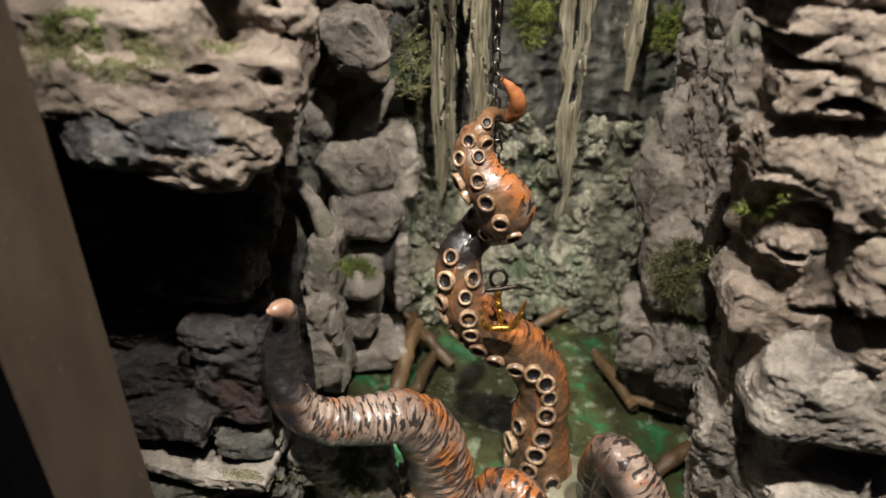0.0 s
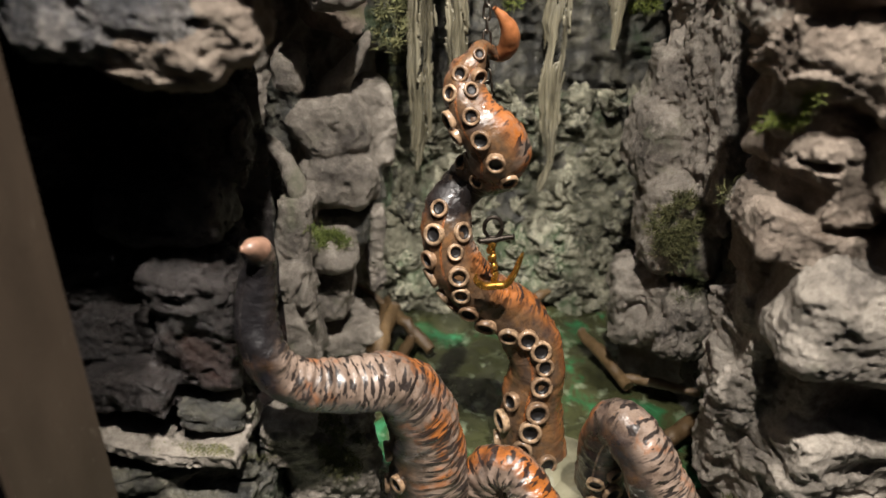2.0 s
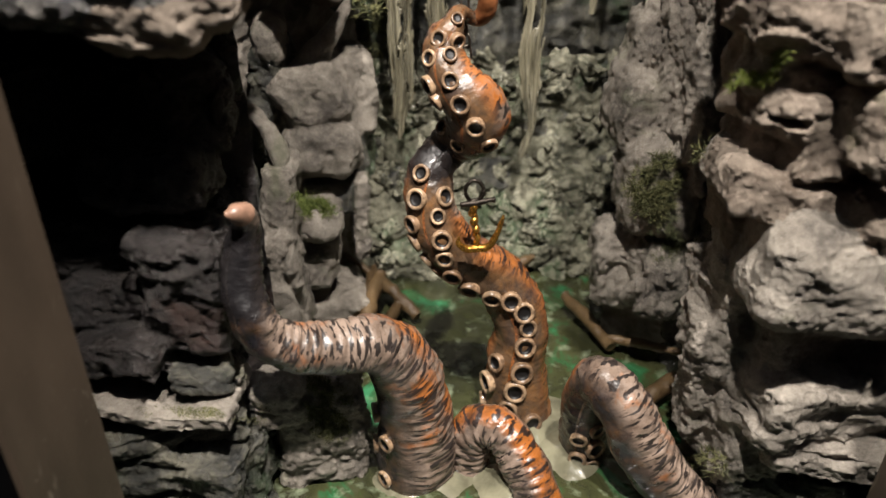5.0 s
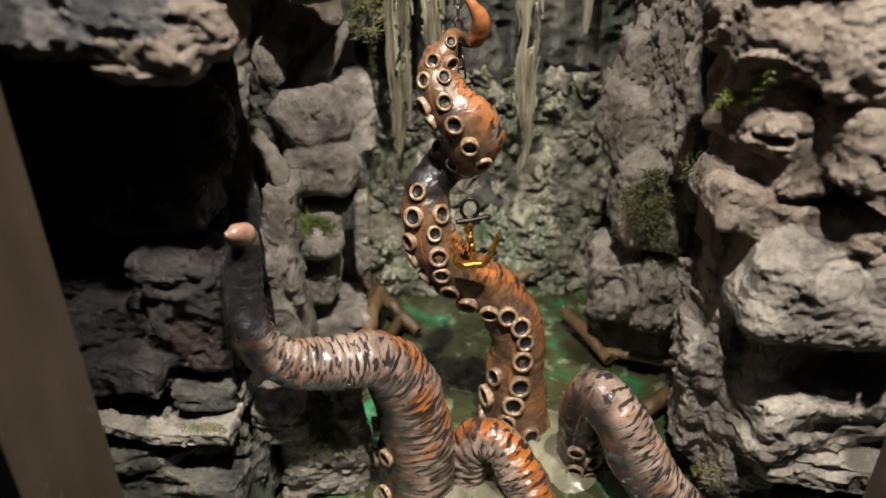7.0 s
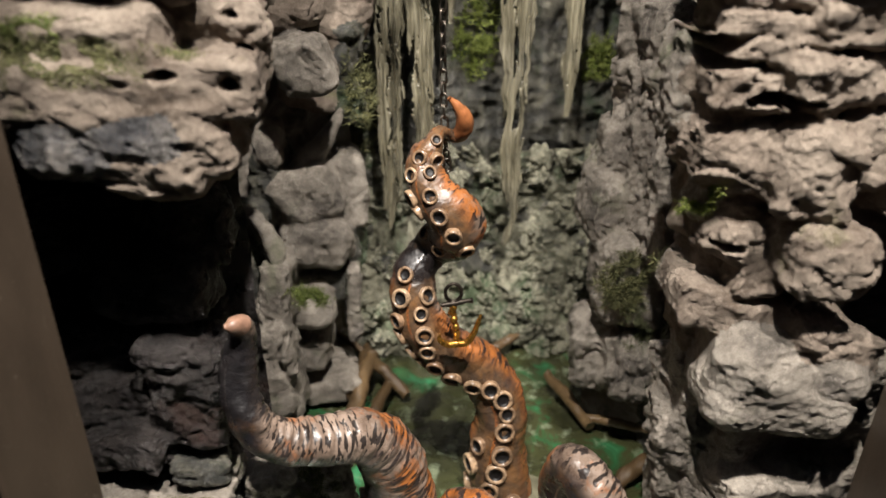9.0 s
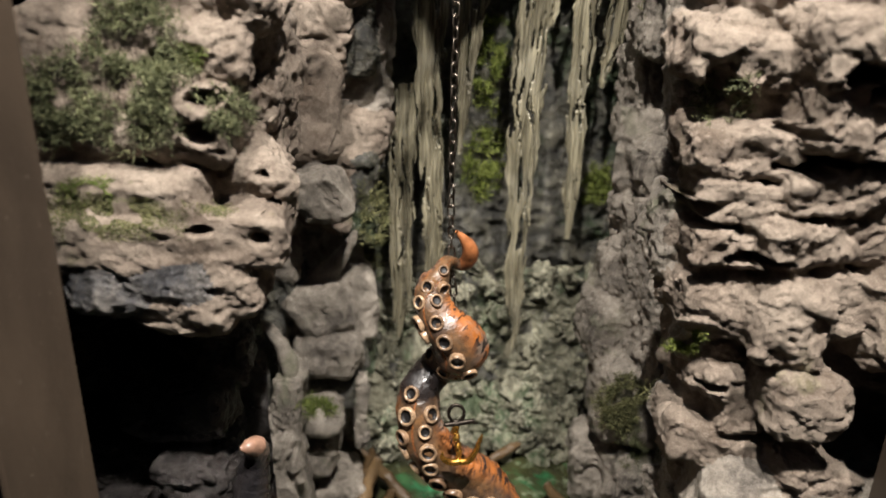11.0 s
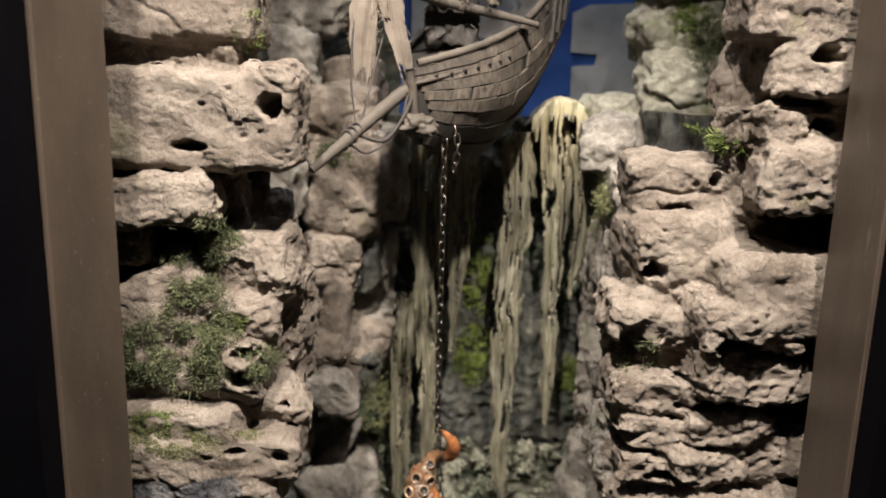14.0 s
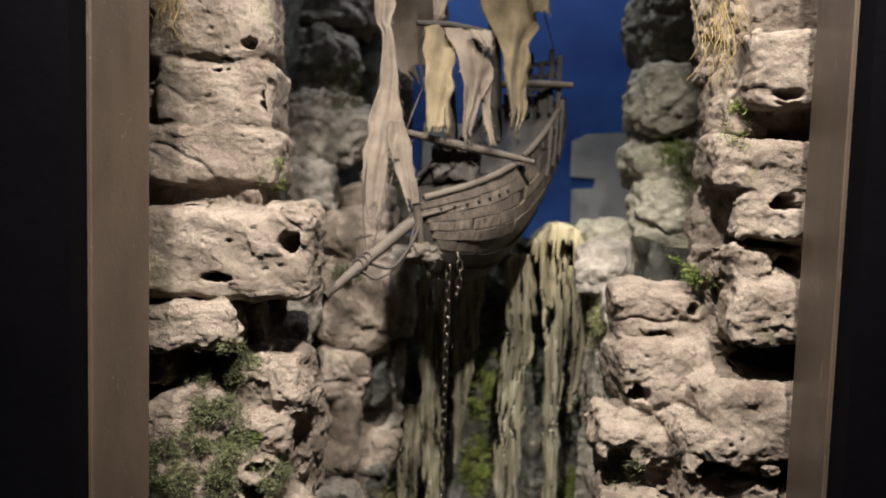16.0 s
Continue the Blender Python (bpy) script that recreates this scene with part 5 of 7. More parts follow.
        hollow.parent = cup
    return thing


def two_rows(spans):
    """spans: start, end, count, middle degrees, half spread, first radius, last radius."""
    out = []
    for s0, s1, n, mid, spread, r0, r1 in spans:
        for k in range(n):
            f = k / max(1, n - 1)
            out.append((s0 + (s1 - s0) * f, mid + (spread if k % 2 else -spread), r0 + (r1 - r0) * f))
    return out


TALL_UPPER = [(0.842, -16, 0.0036), (0.819, -28, 0.0046), (0.83, 28, 0.0047), (0.792, -24, 0.0047), (0.788, 32, 0.0043), (0.772, -40, 0.0057), (0.764, 28, 0.005), (0.753, -44, 0.0054), (0.734, 20, 0.0056), (0.714, 24, 0.0057), (0.691, 44, 0.0058), (0.664, -4, 0.0049), (0.633, -52, 0.0047), (0.548, -24, 0.0054), (0.517, -20, 0.0065), (0.517, 44, 0.0061), (0.494, 28, 0.005), (0.49, -36, 0.0058)]
TALL_LOWER = [(0.467, 24, 0.0065), (0.467, -52, 0.0067), (0.44, 12, 0.0059), (0.436, -44, 0.0053), (0.405, 4, 0.0064), (0.413, -36, 0.0053), (0.367, -4, 0.0073), (0.328, -4, 0.0066), (0.297, 16, 0.007), (0.263, 24, 0.0074), (0.239, 20, 0.0063), (0.205, 12, 0.0075), (0.162, 16, 0.008), (0.166, -36, 0.0065), (0.127, -52, 0.0083), (0.127, 8, 0.0081), (0.073, -72, 0.0077), (0.089, -4, 0.0074), (0.058, 36, 0.0075)]
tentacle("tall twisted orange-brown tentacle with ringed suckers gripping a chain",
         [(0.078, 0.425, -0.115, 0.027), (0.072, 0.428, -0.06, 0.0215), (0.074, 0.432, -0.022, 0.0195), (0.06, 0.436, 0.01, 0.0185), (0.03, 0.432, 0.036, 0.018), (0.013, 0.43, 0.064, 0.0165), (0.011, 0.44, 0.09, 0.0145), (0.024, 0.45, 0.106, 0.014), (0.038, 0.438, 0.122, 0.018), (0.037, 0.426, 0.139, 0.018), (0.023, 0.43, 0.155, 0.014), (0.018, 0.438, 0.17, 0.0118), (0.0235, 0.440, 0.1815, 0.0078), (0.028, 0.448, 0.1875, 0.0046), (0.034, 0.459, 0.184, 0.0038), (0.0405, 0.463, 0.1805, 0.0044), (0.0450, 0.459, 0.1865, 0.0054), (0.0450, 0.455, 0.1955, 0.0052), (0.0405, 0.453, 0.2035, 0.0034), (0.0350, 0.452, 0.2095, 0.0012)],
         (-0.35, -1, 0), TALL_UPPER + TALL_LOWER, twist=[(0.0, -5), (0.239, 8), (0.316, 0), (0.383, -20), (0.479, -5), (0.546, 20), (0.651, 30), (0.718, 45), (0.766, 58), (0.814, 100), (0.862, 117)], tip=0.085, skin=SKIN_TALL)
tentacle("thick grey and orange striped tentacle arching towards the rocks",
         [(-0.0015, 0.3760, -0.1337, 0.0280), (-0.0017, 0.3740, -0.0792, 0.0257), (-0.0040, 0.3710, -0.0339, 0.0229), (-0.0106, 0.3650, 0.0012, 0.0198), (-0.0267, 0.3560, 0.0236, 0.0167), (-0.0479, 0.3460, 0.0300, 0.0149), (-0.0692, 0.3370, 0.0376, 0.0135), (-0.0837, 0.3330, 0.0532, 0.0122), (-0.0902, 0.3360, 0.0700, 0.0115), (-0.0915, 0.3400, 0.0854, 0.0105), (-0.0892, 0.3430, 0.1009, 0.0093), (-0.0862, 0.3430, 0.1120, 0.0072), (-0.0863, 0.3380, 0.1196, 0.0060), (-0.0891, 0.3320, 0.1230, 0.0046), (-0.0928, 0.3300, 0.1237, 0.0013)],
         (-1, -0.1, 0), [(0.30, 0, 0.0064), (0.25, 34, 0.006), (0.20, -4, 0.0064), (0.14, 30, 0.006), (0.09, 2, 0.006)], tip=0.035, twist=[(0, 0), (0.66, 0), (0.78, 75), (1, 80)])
tentacle("small striped tentacle arching out of the foam",
         [(0.0332, 0.3820, -0.1600, 0.0194), (0.0317, 0.3810, -0.1085, 0.0173), (0.0343, 0.3780, -0.0725, 0.0155), (0.0468, 0.3720, -0.0594, 0.0137), (0.0591, 0.3630, -0.0647, 0.0139), (0.0690, 0.3500, -0.0817, 0.0150), (0.0757, 0.3380, -0.1019, 0.0157), (0.0805, 0.3300, -0.1297, 0.0160)],
         (0.3, 0.3, -1), [], skin=SKIN_SMALL)
tentacle("grey-mauve striped tentacle bent over beside the rocks",
         [(0.1158, 0.3840, -0.1311, 0.0165), (0.1137, 0.3835, -0.0900, 0.0158), (0.1097, 0.3780, -0.0592, 0.0147), (0.1099, 0.3680, -0.0253, 0.0146), (0.1145, 0.3580, -0.0152, 0.0156), (0.1233, 0.3480, -0.0246, 0.0168), (0.1374, 0.3400, -0.0518, 0.0178), (0.1588, 0.3340, -0.0828, 0.0176), (0.1874, 0.3280, -0.1085, 0.0162), (0.2220, 0.3220, -0.1305, 0.0132)],
         (-0.5, -1, 0), [(0.255, 50, 0.0060), (0.225, 5, 0.0060), (0.181, 45, 0.0072), (0.15, 2, 0.0062), (0.116, 35, 0.0063)])

# ---- waterfall strands ----
def strand_material():
    m, t, b = material("dried_glue_strands", 0.38, 0, 0.25)
    p = place(t)
    n = noise_of(t, stretched(t, p, 260, 260, 16), 1.0, 5, 0.6, 0.5)
    col = ramp(t, n, [(0.3, (0.075, 0.068, 0.045)), (0.5, (0.19, 0.173, 0.118)), (0.72, (0.36, 0.33, 0.235))])
    col = mix(t, grey(t, noise_of(t, p, 22, 3), 0.5, 0.75, 0, 0.5), col, (0.27, 0.255, 0.20))
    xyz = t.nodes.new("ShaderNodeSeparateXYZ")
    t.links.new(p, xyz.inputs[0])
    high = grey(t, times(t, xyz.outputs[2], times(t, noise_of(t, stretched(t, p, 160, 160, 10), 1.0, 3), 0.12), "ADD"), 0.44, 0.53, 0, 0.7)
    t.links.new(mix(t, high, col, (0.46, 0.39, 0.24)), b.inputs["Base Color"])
    bump(t, b, [(n, 0.5, 0.001)])
    t.links.new(grey(t, noise_of(t, stretched(t, p, 190, 190, 9), 1.0, 4, 0.6), 0.36, 0.58, 0.5, 1.0), b.inputs["Alpha"])
    b.inputs["Subsurface Weight"].default_value = 0.08
    b.inputs["Subsurface Radius"].default_value = (0.006, 0.005, 0.003)
    return m


GLUE = strand_material()
CREAM = plain("cream_poured_resin", (0.43, 0.375, 0.235), 0.35, 0, 60, 0.25, 0.3, 0.002)


def strand(rows, label, salt=0):
    """A ribbon of hardened drips along rows (x, y, z, width): fine ribs run down it and slits open between them."""
    P, at = spline(rows, 240)
    nu, n = 44, len(P)
    A, K = np.meshgrid(np.linspace(-0.5, 0.5, nu), at, indexing="xy")
    off = salt * 7.3

    def field(u, v, w, kind):
        return perlin(np.stack(np.broadcast_arrays(u, v, w), -1).reshape(-1, 3), kind).reshape(n, nu)
    across = A * P[:, 3][:, None] * 0.88
    edge = 1 + 0.22 * field(np.sign(A) * 3 + off, K * 45, A * 0, 8) + 0.10 * field(np.sign(A) * 3 + off, K * 160, A * 0, 9)
    x = P[:, 0][:, None] + across * edge + 0.0016 * field(A * 0 + off, K * 30, A * 0, 4)
    ribs = field(across * 420 + off, K * 16, A * 0, 5)
    fine = field(across * 1100 + off, K * 30, A * 0, 6)
    y = P[:, 1][:, None] - 0.0034 * ribs - 0.0012 * fine - 0.004 * np.cos(A * math.pi) + 0.0020 * field(A * 2 + off, K * 40, A * 0, 10)
    z = np.broadcast_to(P[:, 2][:, None], x.shape)
    slit = field(across * 270 + off + 1.2 * field(A * 0, K * 25, A * 0 + off, 11), K * 19, A * 0 + 3, 7)
    keep = slit < 0.27
    V = np.stack([x, y, z], -1).reshape(-1, 3)
    idx = np.arange(n * nu).reshape(n, nu)
    quad = np.stack([idx[:-1, :-1], idx[1:, :-1], idx[1:, 1:], idx[:-1, 1:]], -1)
    F = quad[keep[:-1, :-1] & keep[1:, 1:]]
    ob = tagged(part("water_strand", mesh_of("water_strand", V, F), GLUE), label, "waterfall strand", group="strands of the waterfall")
    ob.modifiers.new("thickness", "SOLIDIFY").thickness = 0.0022
    return ob


PALE = "pale hardened glue strand of the waterfall hanging on the rock"
strand([(0.022, 0.600, 0.431, 0.032), (0.020, 0.600, 0.401, 0.032), (0.021, 0.600, 0.329, 0.030), (0.022, 0.600, 0.243, 0.022), (0.025, 0.600, 0.166, 0.019), (0.027, 0.600, 0.108, 0.013), (0.027, 0.600, 0.084, 0.005)], PALE, 1)
strand([(0.055, 0.596, 0.427, 0.033), (0.053, 0.596, 0.420, 0.036), (0.054, 0.596, 0.369, 0.032), (0.052, 0.596, 0.326, 0.024), (0.050, 0.596, 0.291, 0.015), (0.048, 0.596, 0.244, 0.006), (0.048, 0.596, 0.228, 0.003)], PALE, 2)
strand([(-0.002, 0.606, 0.285, 0.024), (-0.002, 0.606, 0.240, 0.027), (-0.002, 0.606, 0.186, 0.025), (-0.002, 0.606, 0.129, 0.023), (-0.001, 0.606, 0.087, 0.019), (-0.005, 0.606, 0.058, 0.010), (-0.005, 0.606, 0.047, 0.004)], PALE, 3)
strand([(0.022, 0.608, 0.267, 0.021), (0.026, 0.608, 0.224, 0.017), (0.027, 0.608, 0.163, 0.017), (0.028, 0.608, 0.116, 0.014), (0.031, 0.608, 0.141, 0.016), (0.030, 0.608, 0.119, 0.006)], PALE, 4)
strand([(0.112, 0.598, 0.446, 0.029), (0.107, 0.598, 0.430, 0.036), (0.109, 0.598, 0.375, 0.035), (0.106, 0.598, 0.326, 0.033), (0.103, 0.598, 0.276, 0.035), (0.102, 0.598, 0.223, 0.029), (0.102, 0.598, 0.168, 0.024), (0.102, 0.598, 0.116, 0.020), (0.105, 0.598, 0.079, 0.015), (0.104, 0.598, 0.055, 0.010), (0.099, 0.598, 0.032, 0.007)], PALE, 5)
strand([(0.142, 0.596, 0.458, 0.032), (0.143, 0.596, 0.436, 0.038), (0.146, 0.596, 0.390, 0.033), (0.146, 0.596, 0.342, 0.023), (0.145, 0.596, 0.292, 0.019), (0.146, 0.596, 0.245, 0.018), (0.147, 0.596, 0.202, 0.016), (0.147, 0.596, 0.174, 0.010), (0.145, 0.596, 0.151, 0.004)], PALE, 6)
strand([(0.163, 0.590, 0.436, 0.023), (0.171, 0.590, 0.400, 0.024), (0.172, 0.590, 0.358, 0.022), (0.169, 0.590, 0.324, 0.016), (0.165, 0.590, 0.299, 0.008), (0.163, 0.590, 0.286, 0.003)], PALE, 7)


def pour_mesh():
    """The rounded lip where the fall pours over the edge of the rock."""
    nu, nv = 50, 60
    a, b = np.meshgrid(np.linspace(0, 1, nu), np.linspace(0, 1, nv), indexing="ij")
    x = 0.117 + 0.056 * b
    fingers = np.abs(perlin(np.stack([b * 7.3, b * 0, b * 0 + 4], -1).reshape(-1, 3), 57).reshape(nu, nv))
    run = a * (0.062 + 0.15 * fingers)
    y = np.where(run < 0.05, 0.655 - run * 1.3, 0.590 - 0.004 * np.sin(run * 40))
    z = np.where(run < 0.05, 0.476 + 0.1 * run, 0.481 - (run - 0.05) * 0.9)
    y, z = y - 0.012 * np.sin(b * math.pi) * a, z - 0.03 * (2 * b - 1) ** 2 * (1 - 0.3 * a)
    P = np.stack([x, y, z], -1).reshape(-1, 3)
    P[:, 1] += 0.005 * perlin(P * np.array((120, 30, 14)), 55)
    P[:, 2] += 0.004 * perlin(P * 50, 56)
    idx = np.arange(nu * nv).reshape(nu, nv)
    F = np.stack([idx[:-1, :-1], idx[1:, :-1], idx[1:, 1:], idx[:-1, 1:]], -1).reshape(-1, 4)
    return mesh_of("waterfall_lip", P, F)


tagged(part("waterfall_lip", pour_mesh(), CREAM), "cream hardened resin pouring over the rock lip", "waterfall")

# ---- chain and anchor ----
def link_mesh(length, width, wire):
    R, straight = (width - wire) / 2, (length - width)
    pts = []
    for k in range(24):
        a = 2 * math.pi * k / 24
        pts.append((R * math.cos(a), 0, R * math.sin(a) + (straight / 2 if math.sin(a) >= 0 else -straight / 2)))
    P = np.array(pts)
    T = np.roll(P, -1, 0) - np.roll(P, 1, 0)
    T /= np.linalg.norm(T, axis=1)[:, None]
    Y = np.array((0, 1.0, 0))
    O = np.cross(T, Y)
    a = np.linspace(0, 2 * math.pi, 8, endpoint=False)
    V = P[:, None, :] + wire / 2 * (np.cos(a)[None, :, None] * O[:, None, :] + np.sin(a)[None, :, None] * Y)
    idx = np.arange(24 * 8).reshape(24, 8)
    n = np.roll(idx, -1, 0)
    F = np.stack([idx, n, np.roll(n, -1, 1), np.roll(idx, -1, 1)], -1).reshape(-1, 4)
    return mesh_of("link", V.reshape(-1, 3), F)


LINK = link_mesh(0.0104, 0.0060, 0.0015)
LINK.materials.append(CHAIN_METAL)


def chain(points, label, pitch=0.0074):
    thing = empty("chain", label, "chain", at=points[0])
    P, at = spline(points, 400)
    count = int(at[-1] / pitch)
    for k in range(count):
        s = (k + 0.5) * pitch
        q = Vector([np.interp(s, at, P[:, j]) for j in range(3)])
        r = Vector([np.interp(s + 0.002, at, P[:, j]) for j in range(3)])
        turn = (r - q).to_track_quat("Z", "Y").to_matrix().to_4x4()
        ob = new("link", LINK)
        ob.parent = thing
        ob.matrix_local = Matrix.Translation(q - Vector(points[0])) @ turn @ pose(0, 0, 0, 0, 0, (45 if k % 2 else -45) + 14 * math.sin(k * 2.1))
    return thing


chain([(0.031, 0.468, 0.482), (0.032, 0.466, 0.44), (0.032, 0.467, 0.34), (0.032, 0.466, 0.24), (0.033, 0.463, 0.19), (0.036, 0.462, 0.15), (0.037, 0.452, 0.122)],
      "dark steel chain hanging from the ship down to the anchor")
chain([(0.031, 0.470, 0.484), (0.038, 0.466, 0.462), (0.042, 0.463, 0.440), (0.039, 0.466, 0.415)], "short loose end of dark steel chain hanging from the ship")


def anchor():
    at = (0.035, 0.405, 0.08)
    thing = empty("anchor", "small gilt anchor with a twisted shank held by the tentacle", "anchor", at=at)
    o = np.array(at)

    def bar(name, rows, mat, label="", m=10):
        me, _ = tube_mesh(name, [(x - o[0], y - o[1], z - o[2], r) for x, y, z, r in rows], n=40, m=m, wobble=0.0003, scale=300)
        part(name, me, mat, thing, label)
    ring = [(RX + 0.0052 * math.cos(a), 0.405, RZ + 0.0066 * math.sin(a), 0.0012) for a in np.linspace(0, 2 * math.pi, 17)]
    bar("ring", ring, DARK_IRON, "dark steel ring")
    bar("stock", [(RX - 0.008, 0.404, RZ - 0.0085, 0.0014), (RX, 0.405, RZ - 0.0082, 0.0022), (RX + 0.009, 0.405, RZ - 0.0065, 0.0014), (RX + 0.0125, 0.405, RZ - 0.0062, 0.0020)], DARK_IRON)
    twist = [(RX - 0.001 + 0.0003 * k + 0.0008 * math.sin(k * 1.9), 0.405 + 0.0008 * math.cos(k * 1.9), RZ - 0.009 - 0.0021 * k, 0.0024 - 0.00004 * k + 0.0006 * math.sin(k * 2.6)) for k in range(15)]
    bar("shank", twist, BRASS)
    bx, bz = RX + 0.0035, RZ - 0.0395
    bar("fluke", [(bx, 0.405, bz, 0.0026), (bx + 0.006, 0.404, bz + 0.0015, 0.0024), (bx + 0.0105, 0.403, bz + 0.010, 0.0019), (bx + 0.0135, 0.402, bz + 0.021, 0.0014), (bx + 0.0145, 0.402, bz + 0.0245, 0.0004)], BRASS)
    bar("fluke", [(bx, 0.405, bz, 0.0026), (bx - 0.007, 0.404, bz + 0.0005, 0.0024), (bx - 0.012, 0.403, bz + 0.0045, 0.002), (bx - 0.0125, 0.402, bz + 0.010, 0.0006)], BRASS)


RX, RZ = 0.0350, 0.0955
anchor()

# ---- the shipwreck ----
SHIP = empty("shipwreck", "weathered grey wooden sailing shipwreck stuck bow-down between the rocks", "ship", at=(0.05, 0.51, 0.47))
AFT, ABEAM = np.array((0.56, 0.83, 0)), np.array((0.83, -0.56, 0))


def aboard(name, data, mat, parent=None, label=""):
    """A part of the ship whose mesh was laid out in the world."""
    host = parent or SHIP
    if isinstance(data, bmesh.types.BMesh):
        me = bpy.data.meshes.new(name)
        data.to_mesh(me)
        data.free()
        data = me
    data.transform(Matrix.Translation(-Vector((0.05, 0.51, 0.47))))
    return part(name, data, mat, host, label)


def half_beam(u):
    return 0.043 * np.where(u < 0.5, 1 - (1 - u / 0.5) ** 2, 1 - 0.08 * ((u - 0.5) / 0.5) ** 2) + 0.0015


def rail_height(u):
    return 0.497 + 0.066 * u + 0.036 * u ** 3


def depth(u):
    return 0.050 + 0.066 * np.sin(np.clip(u, 0, 1) * 2.1)


def hull(u, v, side, out=0.0):
    """A point of the hull: u from bow to stern, v from rail to keel."""
    g = (1 - v ** 2.3) ** 0.75 * (1 + 0.10 * np.sin(v * math.pi))
    q = np.array((0.004, 0.445)) [None, :] + np.outer(0.186 * u + 0.012 * v * (u < 0.2) * (0.2 - u) * 5, AFT[:2])
    b = (half_beam(u) * g + out) * side
    return np.column_stack([q + np.outer(b, ABEAM[:2]), rail_height(u) - depth(u) * v - out * 0.3 * v])


def hull_shell():
    nu, nv = 40, 24
    V, F = [], []
    v = np.linspace(-1, 1, nv)
    for k, u in enumerate(np.linspace(0, 1, nu)):
        V.append(np.vstack([hull(np.array([u]), np.array([abs(w)]), 1 if w < 0 else -1, -0.0006) for w in v]))
    idx = np.arange(nu * nv).reshape(nu, nv)
    F = np.stack([idx[:-1, :-1], idx[1:, :-1], idx[1:, 1:], idx[:-1, 1:]], -1).reshape(-1, 4)
    return mesh_of("hull", np.vstack(V), F)


shell = aboard("hull", hull_shell(), DARK_WOOD, None, "dark tarred inner hull")


def plank(u0, u1, v0, v1, side, salt):
    """One bent hull plank with thickness and uneven ends."""
    R = np.random.RandomState(salt)
    n = 10
    us = np.linspace(u0, u1, n)
    lift = 0.0004 + 0.0020 * R.rand()
    rows = []
    for f, out in ((0.06, lift), (0.94, lift), (0.94, -0.0012), (0.06, -0.0012)):
        vv = np.full(n, v0 + (v1 - v0) * f) + 0.012 * np.sin(us * 40 + salt) * (v1 - v0) * 4
        rows.append(hull(us, np.clip(vv, 0, 1), side, out))
    P = np.stack(rows, 1)
    idx = np.arange(n * 4).reshape(n, 4)
    nx = np.roll(idx, -1, 1)
    F = np.stack([idx[:-1], nx[:-1], nx[1:], idx[1:]], -1).reshape(-1, 4)
    F = np.vstack([F, idx[0][::-1][None], idx[-1][None]])
    if side > 0:
        F = F[:, ::-1]
    uv = np.stack(np.broadcast_arrays(us[:, None] * 0.2 + salt * 0.37, np.array((0.0, 0.012, 0.014, 0.002))[None, :] + salt * 0.11), -1).reshape(-1, 2)
    return mesh_of("plank", P.reshape(-1, 3), F, uv, smooth=False)


R = np.random.RandomState(12)
for side in (1, -1):
    edges = np.array((0.0, 0.10, 0.22, 0.33, 0.45, 0.57, 0.70, 0.85, 1.0))
    for j in range(8):
        cuts = [0.012 * j] + sorted(R.uniform(0.12, 0.88, 3 if side > 0 else 2)) + [1.0]
        for k in range(len(cuts) - 1):
            if cuts[k + 1] - cuts[k] > 0.03 and not (j > 4 and R.rand() < 0.12):
                # lower strakes tarred; some aft planks dark too, stern shade put into their colour
                aboard("plank", plank(cuts[k], cuts[k + 1] - 0.004, edges[j], edges[j + 1], side, int(R.randint(9999))), DARK_WOOD if j >= 6 or cuts[k] > 0.66 and R.rand() < 0.55 else GREY_WOOD)


def spar(name, rows, mat, label="", n=24, m=9, wobble=0.0004, parent=None):
    me, _ = tube_mesh(name, rows, n=n, m=m, wobble=wobble, scale=160)
    return aboard(name, me, mat, parent, label)


def along_rail(u0, u1, side, up, r, n=7):
    us = np.linspace(u0, u1, n)
    P = hull(us, np.zeros(n), side)
    return [(p[0], p[1], p[2] + up, r) for p in P]


spar("rail", along_rail(0.02, 0.44, 1, 0.003, 0.0030), GREY_WOOD, "pale broken hand rail")
spar("rail", along_rail(0.52, 0.99, 1, 0.0025, 0.0028), GREY_WOOD)
spar("rail", along_rail(0.05, 0.98, -1, 0.002, 0.0028), DARK_WOOD)
spar("rubbing_strake", along_rail(0.0, 1.0, 1, -0.0115, 0.0016, 12), GREY_WOOD)
for k in range(7):
    u = 0.07 + 0.052 * k
    p = hull(np.array([u]), np.array([0.155]), 1, 0.0014)[0]
    a = np.array(p)
    spar("oar_port", [(*(a - ABEAM * 0.004), 0.0012), (*(a + ABEAM * 0.0006), 0.0012), (*(a + ABEAM * 0.0012), 0.0011)], DARK_WOOD, "small dark round port", n=4, m=10, wobble=0)
for k in range(4):
    u = 0.50 + 0.11 * k
    p = hull(np.array([u]), np.array([0.05]), 1, 0.0012)[0]
    c = box_bm((-0.003, -0.002, -0.0028), (0.003, 0.002, 0.0028), 0.0004)
    c.transform(Matrix.Translation(p) @ pose(0, 0, 0, 0, 0, 56))
    aboard("gun_port", c, DARK_WOOD, None, "dark square gun port")

deck_u = np.linspace(0.03, 0.99, 30)
deck = np.vstack([hull(deck_u, np.full(30, 0.12), 1, -0.001), hull(deck_u, np.full(30, 0.12), -1, -0.001)])
aboard("deck", mesh_of("deck", deck, np.array([[k, k + 1, 31 + k, 30 + k] for k in range(29)])), DARK_WOOD)
end = hull(np.full(16, 0.995), np.linspace(0, 1, 16), 1)
end2 = hull(np.full(16, 0.995), np.linspace(0, 1, 16), -1)
